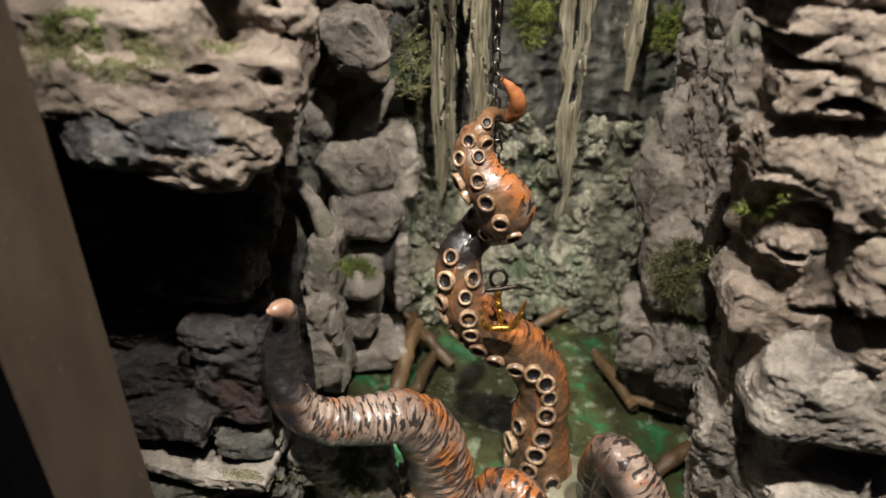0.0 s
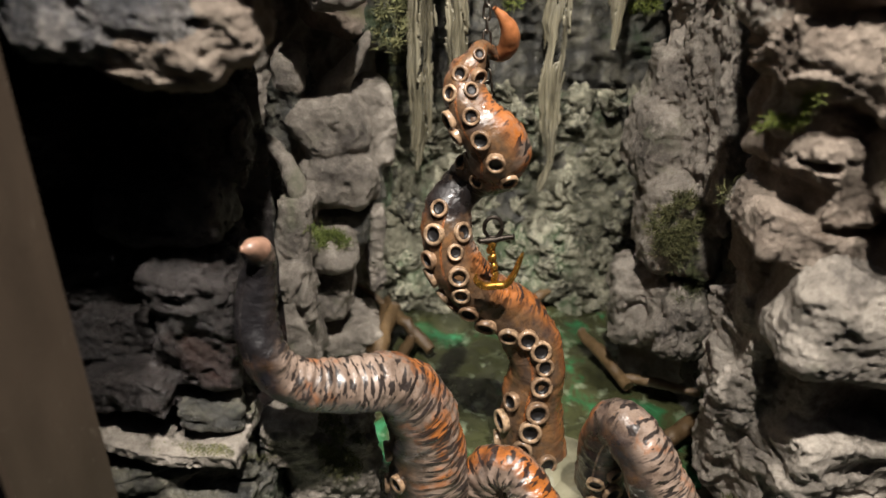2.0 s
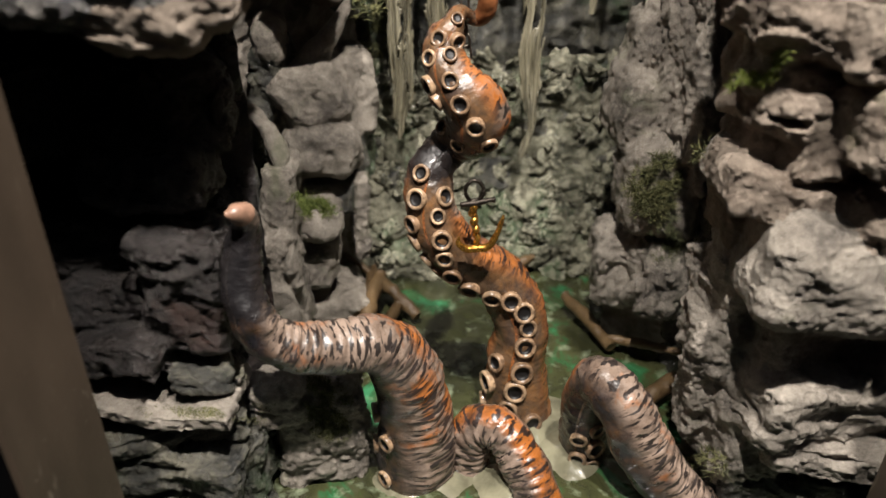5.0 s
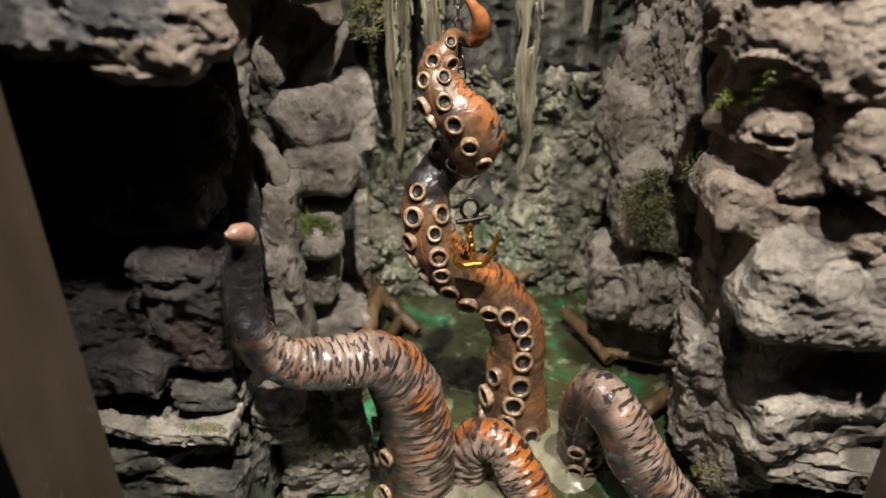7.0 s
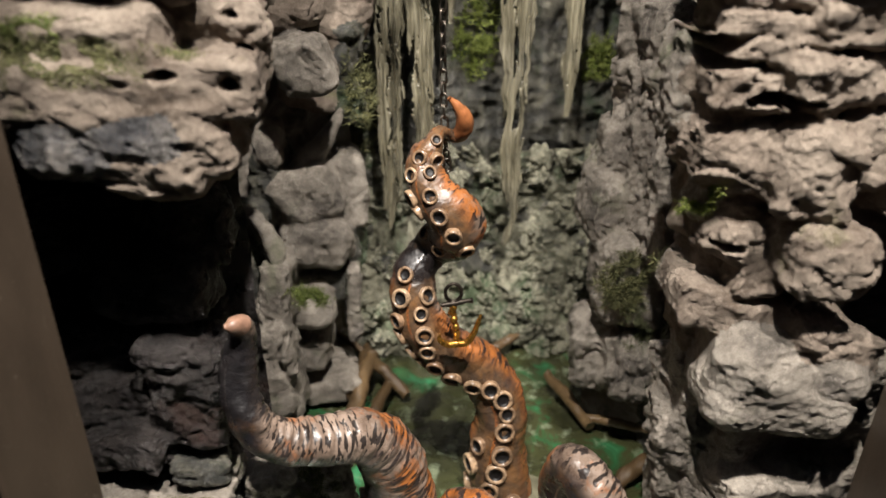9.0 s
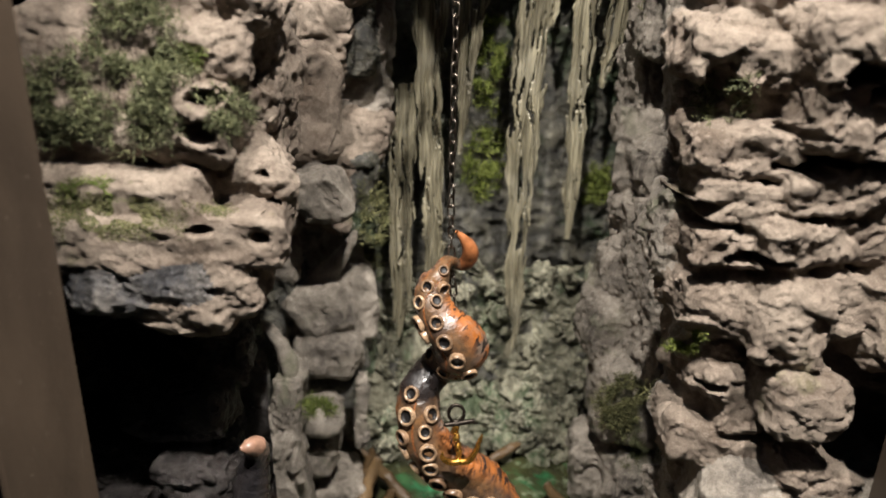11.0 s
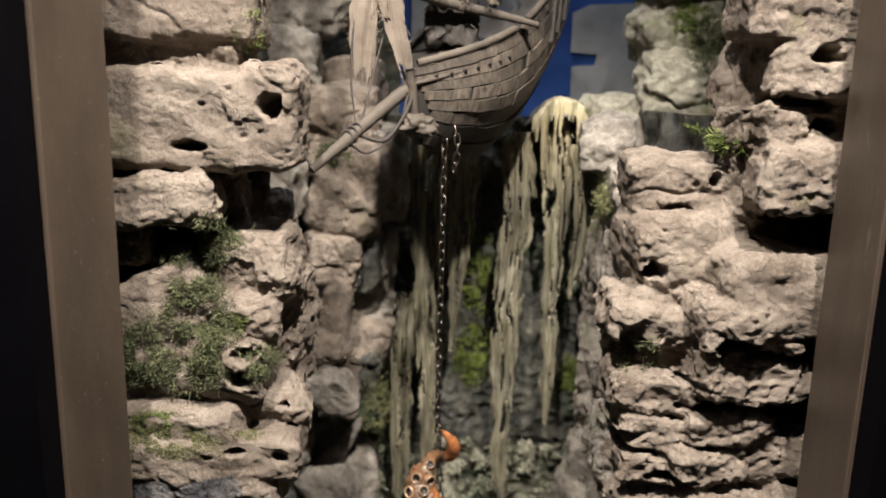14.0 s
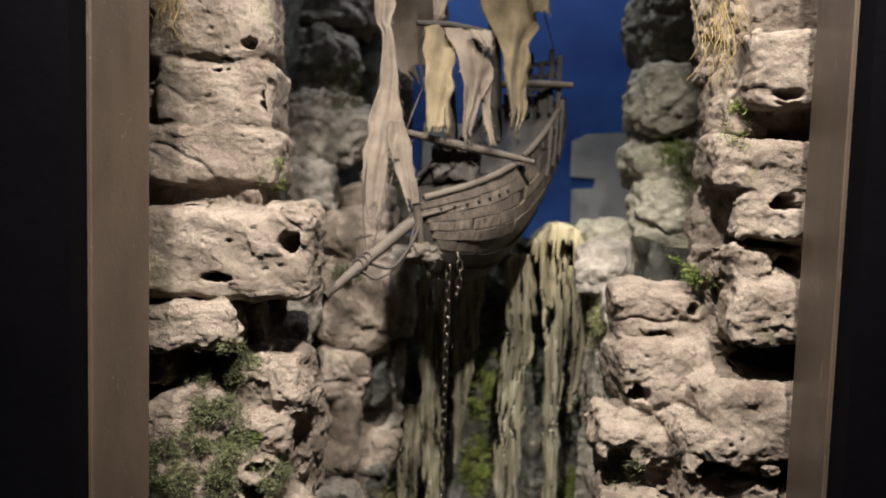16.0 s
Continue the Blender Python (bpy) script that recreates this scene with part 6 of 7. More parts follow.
aboard("transom", mesh_of("transom", np.vstack([end, end2]), np.array([[k, k + 1, 17 + k, 16 + k] for k in range(15)])), DARK_WOOD)


def timber(a, b, w, h, mat, name, label=""):
    """A squared beam between two points."""
    a, b = Vector(a), Vector(b)
    bm = box_bm((-w / 2, -h / 2, 0), (w / 2, h / 2, (b - a).length), min(w, h) * 0.15)
    bm.transform(Matrix.Translation(a) @ (b - a).to_track_quat("Z", "Y").to_matrix().to_4x4())
    me = bpy.data.meshes.new(name)
    bm.to_mesh(me)
    bm.free()
    me.uv_layers.new(name="UVMap")
    return aboard(name, me, mat, None, label)


# bow: stem, bowsprit with its lashing, carved ornament
stem = hull(np.zeros(8) + 0.004, np.linspace(-0.0, 1, 8), 1)
spar("stem", [(p[0] - 0.002, p[1] - 0.003, p[2], 0.0035) for p in stem], GREY_WOOD)
spar("bowsprit", [(0.030, 0.470, 0.507, 0.0052), (-0.010, 0.437, 0.472, 0.0048), (-0.040, 0.412, 0.445, 0.0040), (-0.061, 0.394, 0.4265, 0.0030)], GREY_WOOD, "long pale tapered bowsprit", n=40, m=12)
spar("stay", [(-0.030, 0.419, 0.449, 0.0013), (-0.012, 0.432, 0.446, 0.0013), (0.004, 0.441, 0.470, 0.0013), (0.010, 0.447, 0.494, 0.0013)], ROPE, "dark rope stay")
spar("stay", [(-0.036, 0.414, 0.443, 0.0009), (-0.024, 0.424, 0.437, 0.0009), (-0.004, 0.438, 0.452, 0.0009), (0.004, 0.444, 0.482, 0.0009)], ROPE)
coil = [(-0.032 + 0.006 * math.cos(a) * 0.62 - 0.0005 * a, 0.4185 + 0.006 * math.cos(a) * -0.3 - 0.0004 * a, 0.4525 + 0.0062 * math.sin(a) - 0.0004 * a, 0.0009) for a in np.linspace(0, 6 * math.pi, 40)]
spar("lashing", coil, ROPE, "dark rope wound round the bowsprit", n=120, m=6, wobble=0)
spar("halyard", [(-0.0335, 0.424, 0.458, 0.0007), (-0.0370, 0.428, 0.490, 0.0007), (-0.0355, 0.432, 0.530, 0.0007)], ROPE)


def ornament():
    V, F = cube_grid(16)
    P = V / np.linalg.norm(V, axis=1)[:, None] * np.array((0.013, 0.008, 0.008))
    P = P + P / 0.012 * (0.006 * perlin(P * 130, 61) + 0.003 * perlin(P * 300, 62))[:, None]
    return mesh_of("ornament", P + np.array((0.010, 0.443, 0.456)), F)


aboard("ornament", ornament(), GREY_WOOD, None, "worn carved wooden bow ornament")

# masts, yards and the wrecked stern
spar("mast", [(0.036, 0.50, 0.525, 0.0052), (0.031, 0.498, 0.575, 0.0048), (0.024, 0.495, 0.64, 0.0042), (0.016, 0.49, 0.72, 0.0034)], DARK_WOOD, "dark leaning foremast", n=40)
spar("mast", [(0.074, 0.545, 0.555, 0.0062), (0.070, 0.543, 0.64, 0.0056), (0.062, 0.54, 0.76, 0.0045)], DARK_WOOD, "dark mainmast", n=40)
spar("yard", [(-0.012, 0.463, 0.556, 0.0026), (0.03, 0.476, 0.548, 0.0038), (0.075, 0.484, 0.540, 0.0034), (0.1035, 0.488, 0.5345, 0.0022)], GREY_WOOD, "broken grey yard lying across the deck", n=40)
spar("yard", [(0.055, 0.548, 0.606, 0.0030), (0.10, 0.556, 0.611, 0.0034), (0.147, 0.560, 0.6115, 0.0030)], GREY_WOOD)
spar("yard", [(0.0, 0.468, 0.645, 0.0022), (0.03, 0.472, 0.645, 0.0028), (0.063, 0.474, 0.640, 0.0022)], DARK_WOOD)
spar("yard", [(0.043, 0.52, 0.690, 0.0022), (0.075, 0.522, 0.692, 0.0028), (0.112, 0.52, 0.684, 0.0022)], DARK_WOOD)


def cabin():
    V, F = cube_grid(14)
    P = V * np.array((0.020, 0.026, 0.016))
    P = P + np.sign(P) * 0.004 * perlin(V * 3.1, 71)[:, None]
    P[:, 2] += 0.010 * perlin(V * 2.2, 72)
    P[:, 2] += np.where(P[:, 2] > 0, -0.25 * np.abs(P[:, 0]), 0)
    return mesh_of("cabin", P + np.array((0.036, 0.512, 0.535)), F)


aboard("cabin", cabin(), DARK_WOOD, None, "dark collapsed deck cabin")
for k, (dx, top) in enumerate(((0.0, 0.643), (0.010, 0.636), (0.019, 0.646), (0.026, 0.640))):
    timber((0.108 + dx, 0.577 - 0.5 * dx, 0.585), (0.108 + dx, 0.577 - 0.5 * dx, top), 0.0048, 0.0048, DARK_WOOD, "post")
for z in (0.608, 0.620, 0.632):
    timber((0.106, 0.578, z), (0.136, 0.563, z + 0.002), 0.003, 0.0036, DARK_WOOD, "stern_rail")
for k in range(5):
    f = k / 4
    timber((0.090 + 0.034 * f, 0.600 - 0.028 * f, 0.57), (0.088 + 0.036 * f, 0.596 - 0.028 * f, 0.606 + 0.006 * math.sin(k * 2)), 0.0075, 0.002, DARK_WOOD, "stern_board")
for k in range(3):
    u = 0.80 + 0.07 * k
    p = hull(np.array([u]), np.array([0.0]), 1, 0.003)[0]
    q = hull(np.array([u - 0.05]), np.array([0.32]), 1, 0.003)[0]
    timber(p + np.array((0, 0, 0.004)), q, 0.004, 0.003, DARK_WOOD, "frame_timber", "dark broken hull rib")
spar("stay", [(0.104, 0.520, 0.690, 0.0006), (0.118, 0.545, 0.665, 0.0006), (0.128, 0.563, 0.645, 0.0006)], ROPE)
spar("stay", [(0.024, 0.495, 0.64, 0.0006), (-0.005, 0.46, 0.56, 0.0006), (-0.03, 0.42, 0.455, 0.0006)], ROPE)


# ---- sails ----
def cloth_material(name, dark, light):
    m, t, b = material(name, 0.9)
    uv = t.nodes.new("ShaderNodeTexCoord").outputs["UV"]
    p = place(t)

    def threads(axis):
        w = t.nodes.new("ShaderNodeTexWave")
        w.bands_direction = axis
        w.inputs["Scale"].default_value = 1.0
        w.inputs["Distortion"].default_value = 0.25
        t.links.new(stretched(t, uv, 190, 190, 1), w.inputs["Vector"])
        return w.outputs[1]
    weave = times(t, threads("X"), threads("Y"))
    col = ramp(t, noise_of(t, p, 55, 6, 0.6), [(0.3, dark), (0.7, light)])
    t.links.new(mix(t, grey(t, weave, 0.2, 1.0, 0.55, 0.0), col, tuple(c * 0.4 for c in dark)), b.inputs["Base Color"])
    b.inputs["Sheen Weight"].default_value = 0.1
    bump(t, b, [(weave, 0.5, 0.0008), (noise_of(t, p, 500, 3), 0.3, 0.0006)])
    return m


SAILCLOTH = cloth_material("burlap_sailcloth", (0.16, 0.125, 0.092), (0.37, 0.30, 0.235))
SAIL_YELLOW = cloth_material("yellowed_sailcloth", (0.17, 0.132, 0.075), (0.40, 0.315, 0.185))


def sail(rows, mat, label, salt, fold=0.006, holes=0.0, ragged=0.06):
    """rows: x, y, z of the cloth's middle and its width, from the top down; folds, torn edges and frayed threads."""
    P, at = spline(rows, 110)
    nu = 26
    a = np.linspace(-0.5, 0.5, nu)
    n = len(P)
    off = salt * 11.7
    A, K = np.meshgrid(a, at, indexing="xy")
    W = P[:, 3][:, None] * (1 + ragged * 2.2 * perlin(np.stack([K * 55, np.sign(A) * 3 + off, A * 0], -1).reshape(-1, 3), 3).reshape(n, nu) + 0.05 * perlin(np.stack([K * 700, np.sign(A) * 3 + off, A * 0], -1).reshape(-1, 3), 4).reshape(n, nu))
    x = P[:, 0][:, None] + A * W * 0.9
    crease = perlin(np.stack([A * 2.6 + off + K * 14, K * 16, A * 0], -1).reshape(-1, 3), 5).reshape(n, nu)
    y = P[:, 1][:, None] + fold * 0.9 * crease + A * W * 0.25
    z = P[:, 2][:, None] + 0.002 * perlin(np.stack([A * 6 + off, K * 60, A * 0 + 2], -1).reshape(-1, 3), 6).reshape(n, nu)
    reach = 1 - ragged * 2.2 * np.abs(perlin(np.stack([A * 9 + off, A * 0, A * 0 + 4], -1).reshape(-1, 3), 8).reshape(n, nu))
    keep = (K / at[-1] < reach)
    if holes:
        keep &= perlin(np.stack([A * 4 + off, K * 45, A * 0 + 6], -1).reshape(-1, 3), 9).reshape(n, nu) < 0.6 - holes
    V = np.stack([x, y, z], -1).reshape(-1, 3)
    idx = np.arange(n * nu).reshape(n, nu)
    quad = np.stack([idx[:-1, :-1], idx[1:, :-1], idx[1:, 1:], idx[:-1, 1:]], -1)
    F = quad[keep[:-1, :-1] & keep[1:, 1:]]
    uv = np.stack([A * W, K], -1).reshape(-1, 2)
    ob = aboard("sail", mesh_of("sail", V, F, uv), mat, None, label)
    s = ob.modifiers.new("thickness", "SOLIDIFY")
    s.thickness = 0.0011
    # loose threads along the torn edges
    Rn = np.random.RandomState(salt)
    VV, FF = [], []
    for k in range(46):
        i = Rn.randint(5, n)
        j = 0 if Rn.rand() < 0.45 else nu - 1
        if Rn.rand() < 0.35:
            i, j = int(n * reach[0, 0]) - 1 - Rn.randint(6), Rn.randint(nu)
        q = np.array((x[min(i, n - 1), j], y[min(i, n - 1), j], z[min(i, n - 1), j]))
        sgn = -1 if j < nu / 2 else 1
        e = q + np.array((sgn * Rn.uniform(0.0005, 0.0035), Rn.uniform(-0.002, 0.001), Rn.uniform(-0.006, 0.001)))
        m = (q + e) / 2 + Rn.uniform(-0.001, 0.001, 3)
        T, G, _, _, _ = tube([(*q, 0.00028), (*m, 0.00025), (*e, 0.00015)], n=5, m=3, start=(0.2, -1, 0.3), caps=False)
        VV.append(T), FF.append(G + 15 * k)
    fray = aboard("frayed_threads", mesh_of("frayed_threads", np.vstack(VV), np.vstack(FF)), mat)
    fray["kind"] = "stuff"
    return ob


sail([(-0.026, 0.440, 0.700, 0.015), (-0.025, 0.440, 0.657, 0.017), (-0.025, 0.440, 0.640, 0.013), (-0.0215, 0.439, 0.628, 0.0105), (-0.0200, 0.440, 0.590, 0.018), (-0.0205, 0.439, 0.560, 0.029), (-0.0205, 0.438, 0.535, 0.035), (-0.0200, 0.438, 0.520, 0.034)], SAILCLOTH, "pale gathered burlap sail hanging torn to the bowsprit", 1, 0.006, 0.0, 0.10)
sail([(-0.0275, 0.437, 0.560, 0.016), (-0.0285, 0.435, 0.525, 0.020), (-0.0285, 0.434, 0.484, 0.013)], SAILCLOTH, "", 11, 0.005, 0.0, 0.16)
sail([(-0.0140, 0.4365, 0.562, 0.014), (-0.0095, 0.4385, 0.540, 0.018), (-0.002, 0.441, 0.512, 0.015), (0.004, 0.443, 0.488, 0.007)], SAILCLOTH, "", 2, 0.004, 0.0, 0.12)
sail([(0.019, 0.470, 0.644, 0.032), (0.020, 0.464, 0.612, 0.026), (0.0205, 0.463, 0.585, 0.023), (0.019, 0.462, 0.552, 0.019)], SAIL_YELLOW, "yellowed torn square sail in folds", 4, 0.008, 0.0, 0.17)
sail([(0.044, 0.472, 0.642, 0.038), (0.048, 0.466, 0.620, 0.031), (0.050, 0.468, 0.600, 0.026), (0.049, 0.470, 0.582, 0.017), (0.046, 0.471, 0.565, 0.009), (0.045, 0.473, 0.545, 0.006)], SAILCLOTH, "beige torn sail in folds", 5, 0.014, 0.0, 0.15)
sail([(0.052, 0.463, 0.640, 0.020), (0.055, 0.460, 0.632, 0.016), (0.060, 0.461, 0.625, 0.006)], SAILCLOTH, "", 3, 0.004)
sail([(0.059, 0.466, 0.600, 0.009), (0.060, 0.468, 0.575, 0.007), (0.067, 0.470, 0.546, 0.004)], SAILCLOTH, "", 6, 0.002)
sail([(0.078, 0.520, 0.702, 0.070), (0.081, 0.518, 0.674, 0.058), (0.087, 0.516, 0.640, 0.033), (0.0885, 0.516, 0.605, 0.022), (0.091, 0.517, 0.580, 0.014), (0.088, 0.518, 0.560, 0.006)], SAIL_YELLOW, "yellowed torn sail hanging in folds", 7, 0.016, 0.0, 0.15)
sail([(0.106, 0.518, 0.690, 0.020), (0.108, 0.516, 0.668, 0.014)], SAIL_YELLOW, "", 8, 0.004)
sail([(0.022, 0.478, 0.690, 0.024), (0.020, 0.477, 0.672, 0.016), (0.018, 0.476, 0.650, 0.006)], SAILCLOTH, "", 9, 0.005, 0.0, 0.10)
sail([(-0.014, 0.56, 0.70, 0.080), (-0.008, 0.56, 0.665, 0.070), (0.000, 0.56, 0.630, 0.050), (0.006, 0.56, 0.605, 0.022)], SAILCLOTH, "grey torn sail in shadow behind the foremast", 10, 0.010, 0.0, 0.16)

# ---- moss ----
from mathutils.bvhtree import BVHTree

ALL_V, ALL_F, count = [], [], 0
for P, F in ROCKS:
    ALL_V.append(P)
    ALL_F.append(F + count)
    count += len(P)
ALL_V = np.vstack(ALL_V)
SKIN_OF_ROCK = BVHTree.FromPolygons([tuple(v) for v in ALL_V], [tuple(int(i) for i in f) for f in np.vstack(ALL_F)])


def moss_material(name, dark, mid, light):
    m, t, b = material(name, 0.85)
    isle = t.nodes.new("ShaderNodeNewGeometry").outputs["Random Per Island"]
    col = ramp(t, isle, [(0.0, dark), (0.55, mid), (1.0, light)])
    t.links.new(mix(t, grey(t, noise_of(t, place(t), 90, 4), 0.35, 0.7, 0, 0.6), col, dark), b.inputs["Base Color"])
    return m


MOSS_DARK = moss_material("dark_foam_moss", (0.045, 0.052, 0.022), (0.115, 0.125, 0.056), (0.21, 0.215, 0.105))
MOSS_BRIGHT = moss_material("bright_moss", (0.05, 0.07, 0.012), (0.13, 0.17, 0.035), (0.27, 0.31, 0.08))
MOSS_OLIVE = moss_material("olive_moss", (0.05, 0.055, 0.02), (0.13, 0.13, 0.05), (0.24, 0.23, 0.10))
MOSS_LIME = moss_material("lime_moss", (0.08, 0.11, 0.015), (0.22, 0.27, 0.055), (0.40, 0.44, 0.13))
STRAW = moss_material("dry_straw", (0.13, 0.085, 0.03), (0.27, 0.19, 0.06), (0.40, 0.30, 0.12))


def moss(x, y, z, rx, rz, count, mat, label, crumb=0.00105, thick=0.004, salt=0, grain="crumb"):
    """A clump of crumbs or fine blades that grows on whatever rock is there."""
    R = np.random.RandomState(salt + 300)
    eye = Vector((0.02, -0.05, 0.42))
    VV, FF, base = [], [], 0
    for k in range(count):
        a, r = R.uniform(0, 2 * math.pi), math.sqrt(R.rand()) * (0.75 + 0.25 * math.sin(3 * R.uniform(0, 6)))
        rag = 1 + 0.45 * float(noise.noise(Vector((math.cos(a) * 1.7, math.sin(a) * 1.7, salt * 3.1))))
        goal = Vector((x + rx * r * rag * math.cos(a), y, z + rz * r * rag * math.sin(a)))
        if noise.noise(goal * 90 + Vector((salt, 0, 0))) < -0.18:
            continue
        hit, normal, _, dist = SKIN_OF_ROCK.ray_cast(eye, (goal - eye).normalized())
        if hit is None or abs(hit.y - y) > 0.075:
            continue
        if normal.dot(eye - hit) < 0:
            normal = -normal
        q = np.array(hit + normal * R.uniform(0, thick) * (1 - r * 0.5))
        if grain == "crumb":
            s = crumb * R.uniform(0.5, 1.5)
            d = R.normal(size=(5, 3))
            d /= np.linalg.norm(d, axis=1)[:, None]
            VV.append(q + d * s * R.uniform(0.5, 1.3, (5, 1)))
            FF += [[base, base + 1, base + 2], [base, base + 2, base + 3], [base, base + 3, base + 1], [base + 4, base + 2, base + 1], [base + 4, base + 3, base + 2], [base + 4, base + 1, base + 3]]
            base += 5
        else:
            up = np.array(normal) * 0.6 + R.normal(size=3) * 0.6 + np.array((0, 0, 0.3))
            up /= np.linalg.norm(up)
            side = np.cross(up, R.normal(size=3))
            side *= crumb * 0.16 / np.linalg.norm(side)
            L = crumb * R.uniform(1.5, 4.0)
            mid = q + up * L * 0.55
            tip = q + up * L + R.normal(size=3) * L * 0.28
            VV.append(np.array([q - side, q + side, mid - side * 0.8, mid + side * 0.8, tip]))
            FF += [[base, base + 1, base + 3], [base, base + 3, base + 2], [base + 2, base + 3, base + 4]]
            base += 5
    if not VV:
        return None
    ob = part("moss", mesh_of("moss", np.vstack(VV), np.array(FF), smooth=False), mat)
    return tagged(ob, label, "moss", kind="stuff")


GREEN = "clump of dark green foam moss stuck on the pale rock"
moss(-0.112, 0.305, 0.380, 0.022, 0.030, 8840, MOSS_DARK, GREEN, crumb=0.0013, salt=1, thick=0.008, grain="blade")
moss(-0.115, 0.305, 0.335, 0.030, 0.030, 11560, MOSS_DARK, GREEN, crumb=0.0013, salt=2, thick=0.009, grain="blade")
moss(-0.150, 0.31, 0.320, 0.022, 0.022, 6120, MOSS_DARK, GREEN, crumb=0.0013, salt=3, thick=0.008, grain="blade")
moss(-0.092, 0.31, 0.395, 0.014, 0.012, 2550, MOSS_DARK, GREEN, crumb=0.0013, salt=4, thick=0.006, grain="blade")
moss(-0.080, 0.31, 0.318, 0.012, 0.012, 2550, MOSS_DARK, GREEN, crumb=0.0013, salt=5, thick=0.006, grain="blade")
moss(-0.058, 0.362, -0.027, 0.016, 0.030, 4200, MOSS_OLIVE, "fine olive moss on the wet rock by the pool", crumb=0.0013, salt=6, grain="blade")
moss(0.163, 0.31, -0.036, 0.015, 0.014, 1500, MOSS_OLIVE, "fine olive moss at the foot of the boulders", crumb=0.0018, salt=7, grain="blade")
moss(0.161, 0.440, 0.080, 0.017, 0.026, 6500, MOSS_OLIVE, "green moss tuft on the grey outcrop", crumb=0.0018, salt=8, grain="blade", thick=0.007)
moss(0.178, 0.440, 0.045, 0.020, 0.022, 1800, MOSS_DARK, "dark green moss on the grey outcrop", crumb=0.0015, salt=9, grain="blade", thick=0.005)
moss(0.153, 0.326, 0.192, 0.010, 0.007, 6500, MOSS_LIME, "small bright yellow-green moss tuft between boulders", crumb=0.0010, salt=10, grain="blade", thick=0.005)
moss(-0.069, 0.505, 0.037, 0.018, 0.010, 1100, MOSS_BRIGHT, "green moss on top of a grey boulder", crumb=0.0018, salt=11, grain="blade")
moss(-0.022, 0.60, 0.165, 0.024, 0.050, 2600, MOSS_OLIVE, "dark green moss beside the waterfall", crumb=0.0022, salt=12, grain="blade", thick=0.008)
moss(0.072, 0.63, 0.210, 0.022, 0.034, 3380, MOSS_LIME, "bright moss on the wet gorge wall", crumb=0.0022, salt=13, grain="blade", thick=0.010)
moss(0.074, 0.63, 0.300, 0.018, 0.045, 3640, MOSS_LIME, "bright moss on the wet gorge wall", crumb=0.0022, salt=14, grain="blade", thick=0.010)
moss(0.178, 0.60, 0.205, 0.024, 0.026, 3380, MOSS_LIME, "bright moss cushion beside the waterfall", crumb=0.0024, salt=15, grain="blade", thick=0.012)
moss(0.172, 0.53, 0.395, 0.026, 0.024, 2000, MOSS_OLIVE, "green moss below the rock ledge", crumb=0.002, salt=16, grain="blade", thick=0.007)
moss(0.196, 0.58, 0.36, 0.016, 0.05, 1400, MOSS_OLIVE, "green moss below the rock ledge", crumb=0.002, salt=17, grain="blade", thick=0.007)
moss(0.150, 0.320, 0.325, 0.016, 0.016, 1100, MOSS_DARK, "dark moss in a hollow between boulders", crumb=0.0018, salt=18, grain="blade", thick=0.006)
moss(0.194, 0.335, 0.455, 0.022, 0.006, 1000, MOSS_BRIGHT, "green moss along the top of the boulder", crumb=0.0018, salt=19, grain="blade", thick=0.005)
moss(0.206, 0.305, 0.555, 0.010, 0.018, 500, MOSS_BRIGHT, "sparse green moss on the pale boulder", crumb=0.0015, salt=20, grain="blade", thick=0.004)
moss(-0.079, 0.305, 0.505, 0.010, 0.014, 500, MOSS_BRIGHT, "sparse green moss on the pale cliff", crumb=0.0015, salt=21, grain="blade", thick=0.004)
moss(0.245, 0.55, 0.545, 0.020, 0.016, 1200, MOSS_BRIGHT, "green moss on the grey ledges", crumb=0.002, salt=41, grain="blade", thick=0.006)
moss(0.272, 0.57, 0.53, 0.024, 0.020, 1600, MOSS_DARK, "dark green moss on the grey ledges", crumb=0.002, salt=22, grain="blade", thick=0.006)
moss(-0.075, 0.62, 0.615, 0.045, 0.03, 1800, MOSS_OLIVE, "olive moss on the shaded ledges", crumb=0.002, salt=23, grain="blade", thick=0.006)
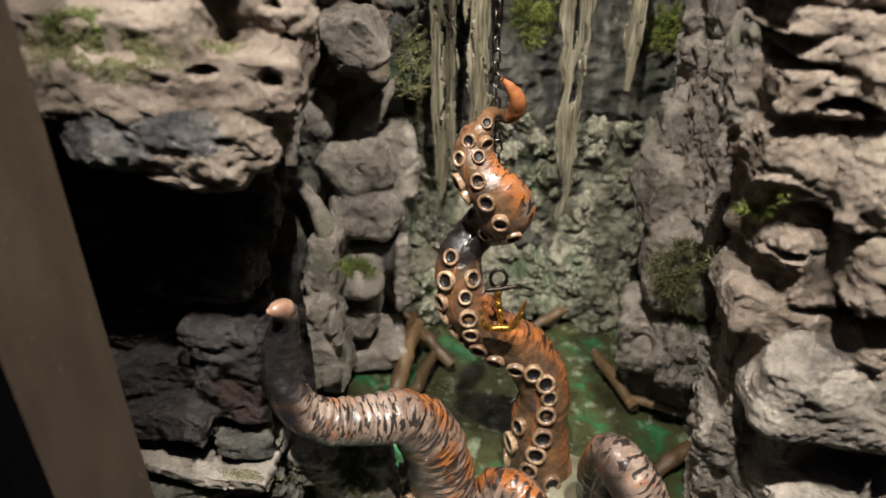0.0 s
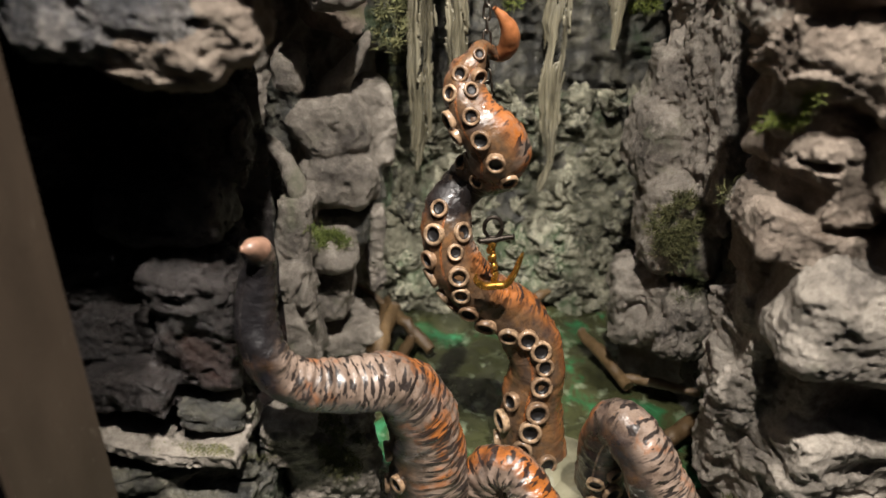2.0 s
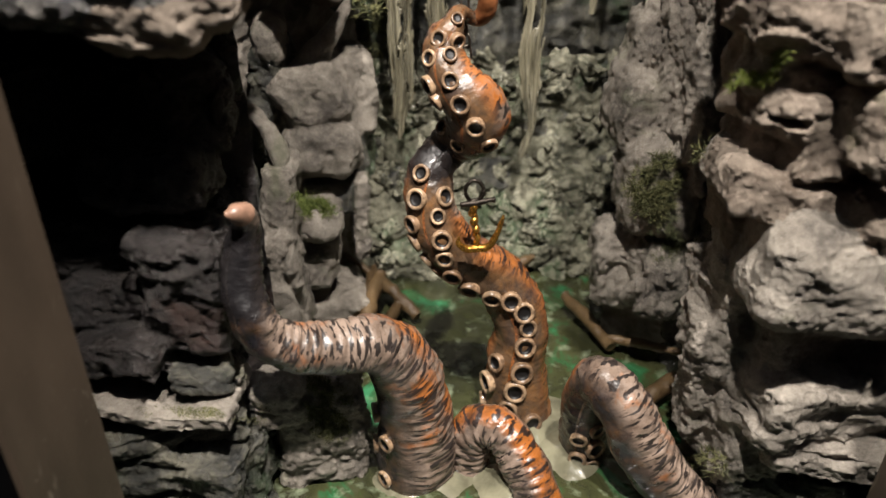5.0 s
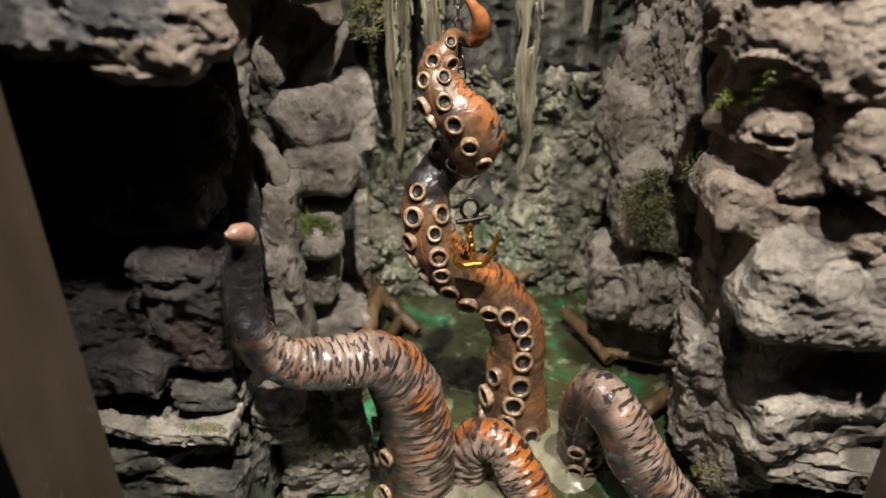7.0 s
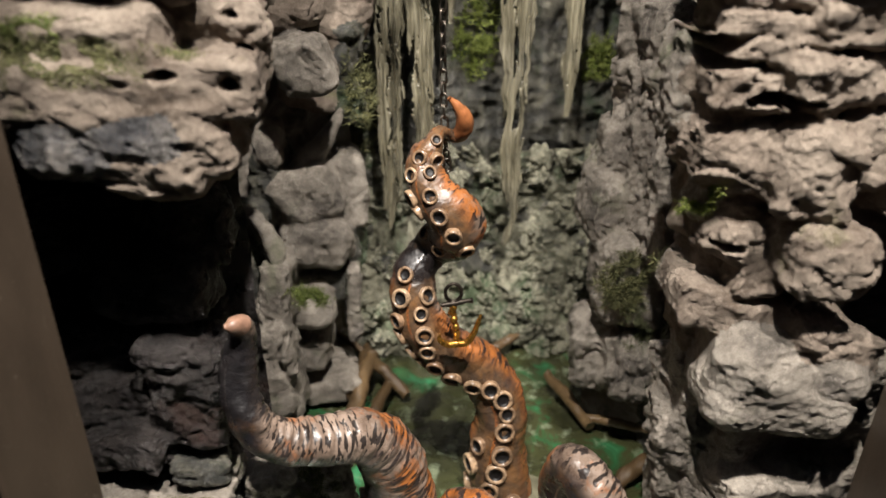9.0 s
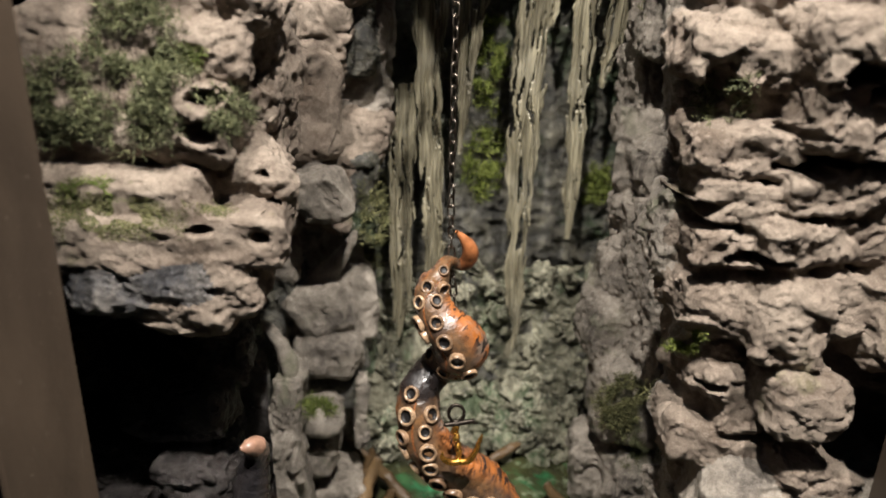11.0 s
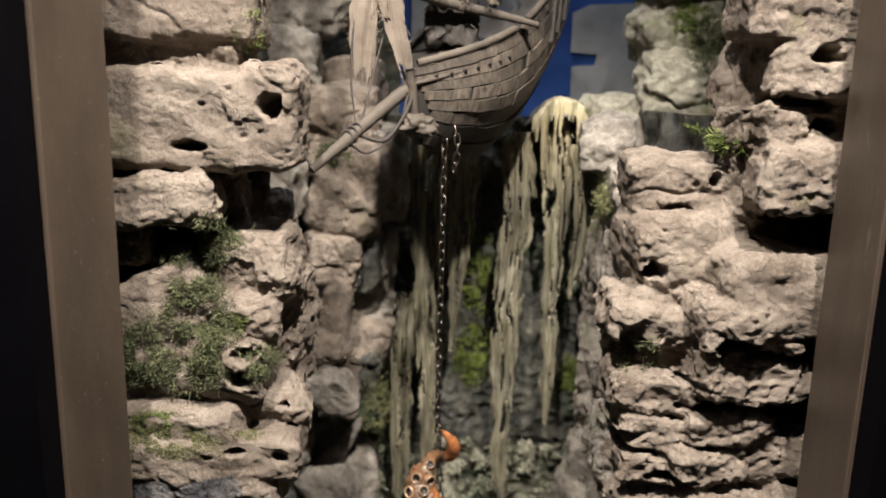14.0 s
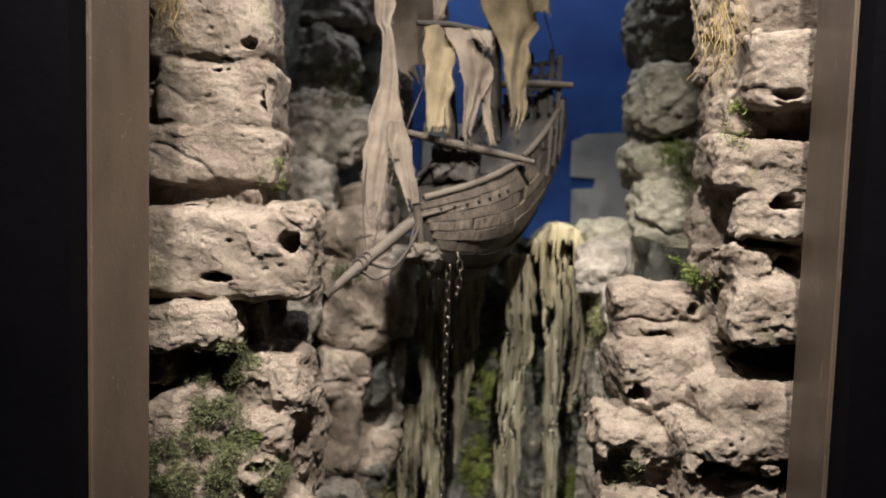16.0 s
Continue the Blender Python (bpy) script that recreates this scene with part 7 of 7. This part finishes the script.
moss(-0.058, 0.50, 0.425, 0.016, 0.010, 800, MOSS_DARK, "dark moss on the ledge below the bowsprit", crumb=0.0018, salt=24, grain="blade", thick=0.005)


FLOCK = "powdery yellow-green flock on the pale ledge"
moss(-0.134, 0.30, 0.272, 0.040, 0.014, 9000, MOSS_OLIVE, FLOCK, crumb=0.00042, salt=31, thick=0.0006)
moss(-0.140, 0.30, 0.285, 0.020, 0.008, 2000, MOSS_BRIGHT, FLOCK, crumb=0.00042, salt=32, thick=0.0006)
moss(-0.088, 0.31, 0.272, 0.010, 0.006, 900, MOSS_OLIVE, FLOCK, crumb=0.00042, salt=33, thick=0.0006)
moss(-0.110, 0.32, 0.012, 0.040, 0.010, 3000, MOSS_OLIVE, FLOCK, crumb=0.0004, salt=34, thick=0.0006)
moss(-0.098, 0.318, 0.340, 0.010, 0.008, 1200, MOSS_BRIGHT, FLOCK, crumb=0.0005, salt=35, thick=0.001)


def straw(x, y, z, wide, long, count, label, salt):
    """A tuft of dry roots that hangs over the rock."""
    R = np.random.RandomState(salt)
    VV, FF = [], []
    for k in range(count):
        p = np.array((x + R.uniform(-wide, wide), y + R.uniform(-0.006, 0.004), z + R.uniform(-0.012, 0.012)))
        L = long * R.uniform(0.25, 1.0)
        lean = R.uniform(-0.6, 0.6)
        rows = []
        for j in range(6):
            s = j / 5
            rows.append((p[0] + lean * L * 0.5 * s + 0.12 * L * math.sin(4 * s + k) * R.uniform(0.5, 1.5), p[1] - 0.006 * math.sin(s * 3), p[2] - L * s, 0.00022))
        V, F, _, _, _ = tube(rows, n=12, m=4, start=(0.3, -1, 0), caps=False)
        VV.append(V), FF.append(F + 48 * k)
    return tagged(part("dry_roots", mesh_of("dry_roots", np.vstack(VV), np.vstack(FF)), STRAW), label, "dry roots", kind="stuff")


straw(0.196, 0.312, 0.625, 0.013, 0.048, 42, "tuft of dry yellow roots hanging over the boulder", 401)
straw(-0.146, 0.312, 0.625, 0.012, 0.026, 40, "tuft of dry yellow roots on the pale cliff", 402)
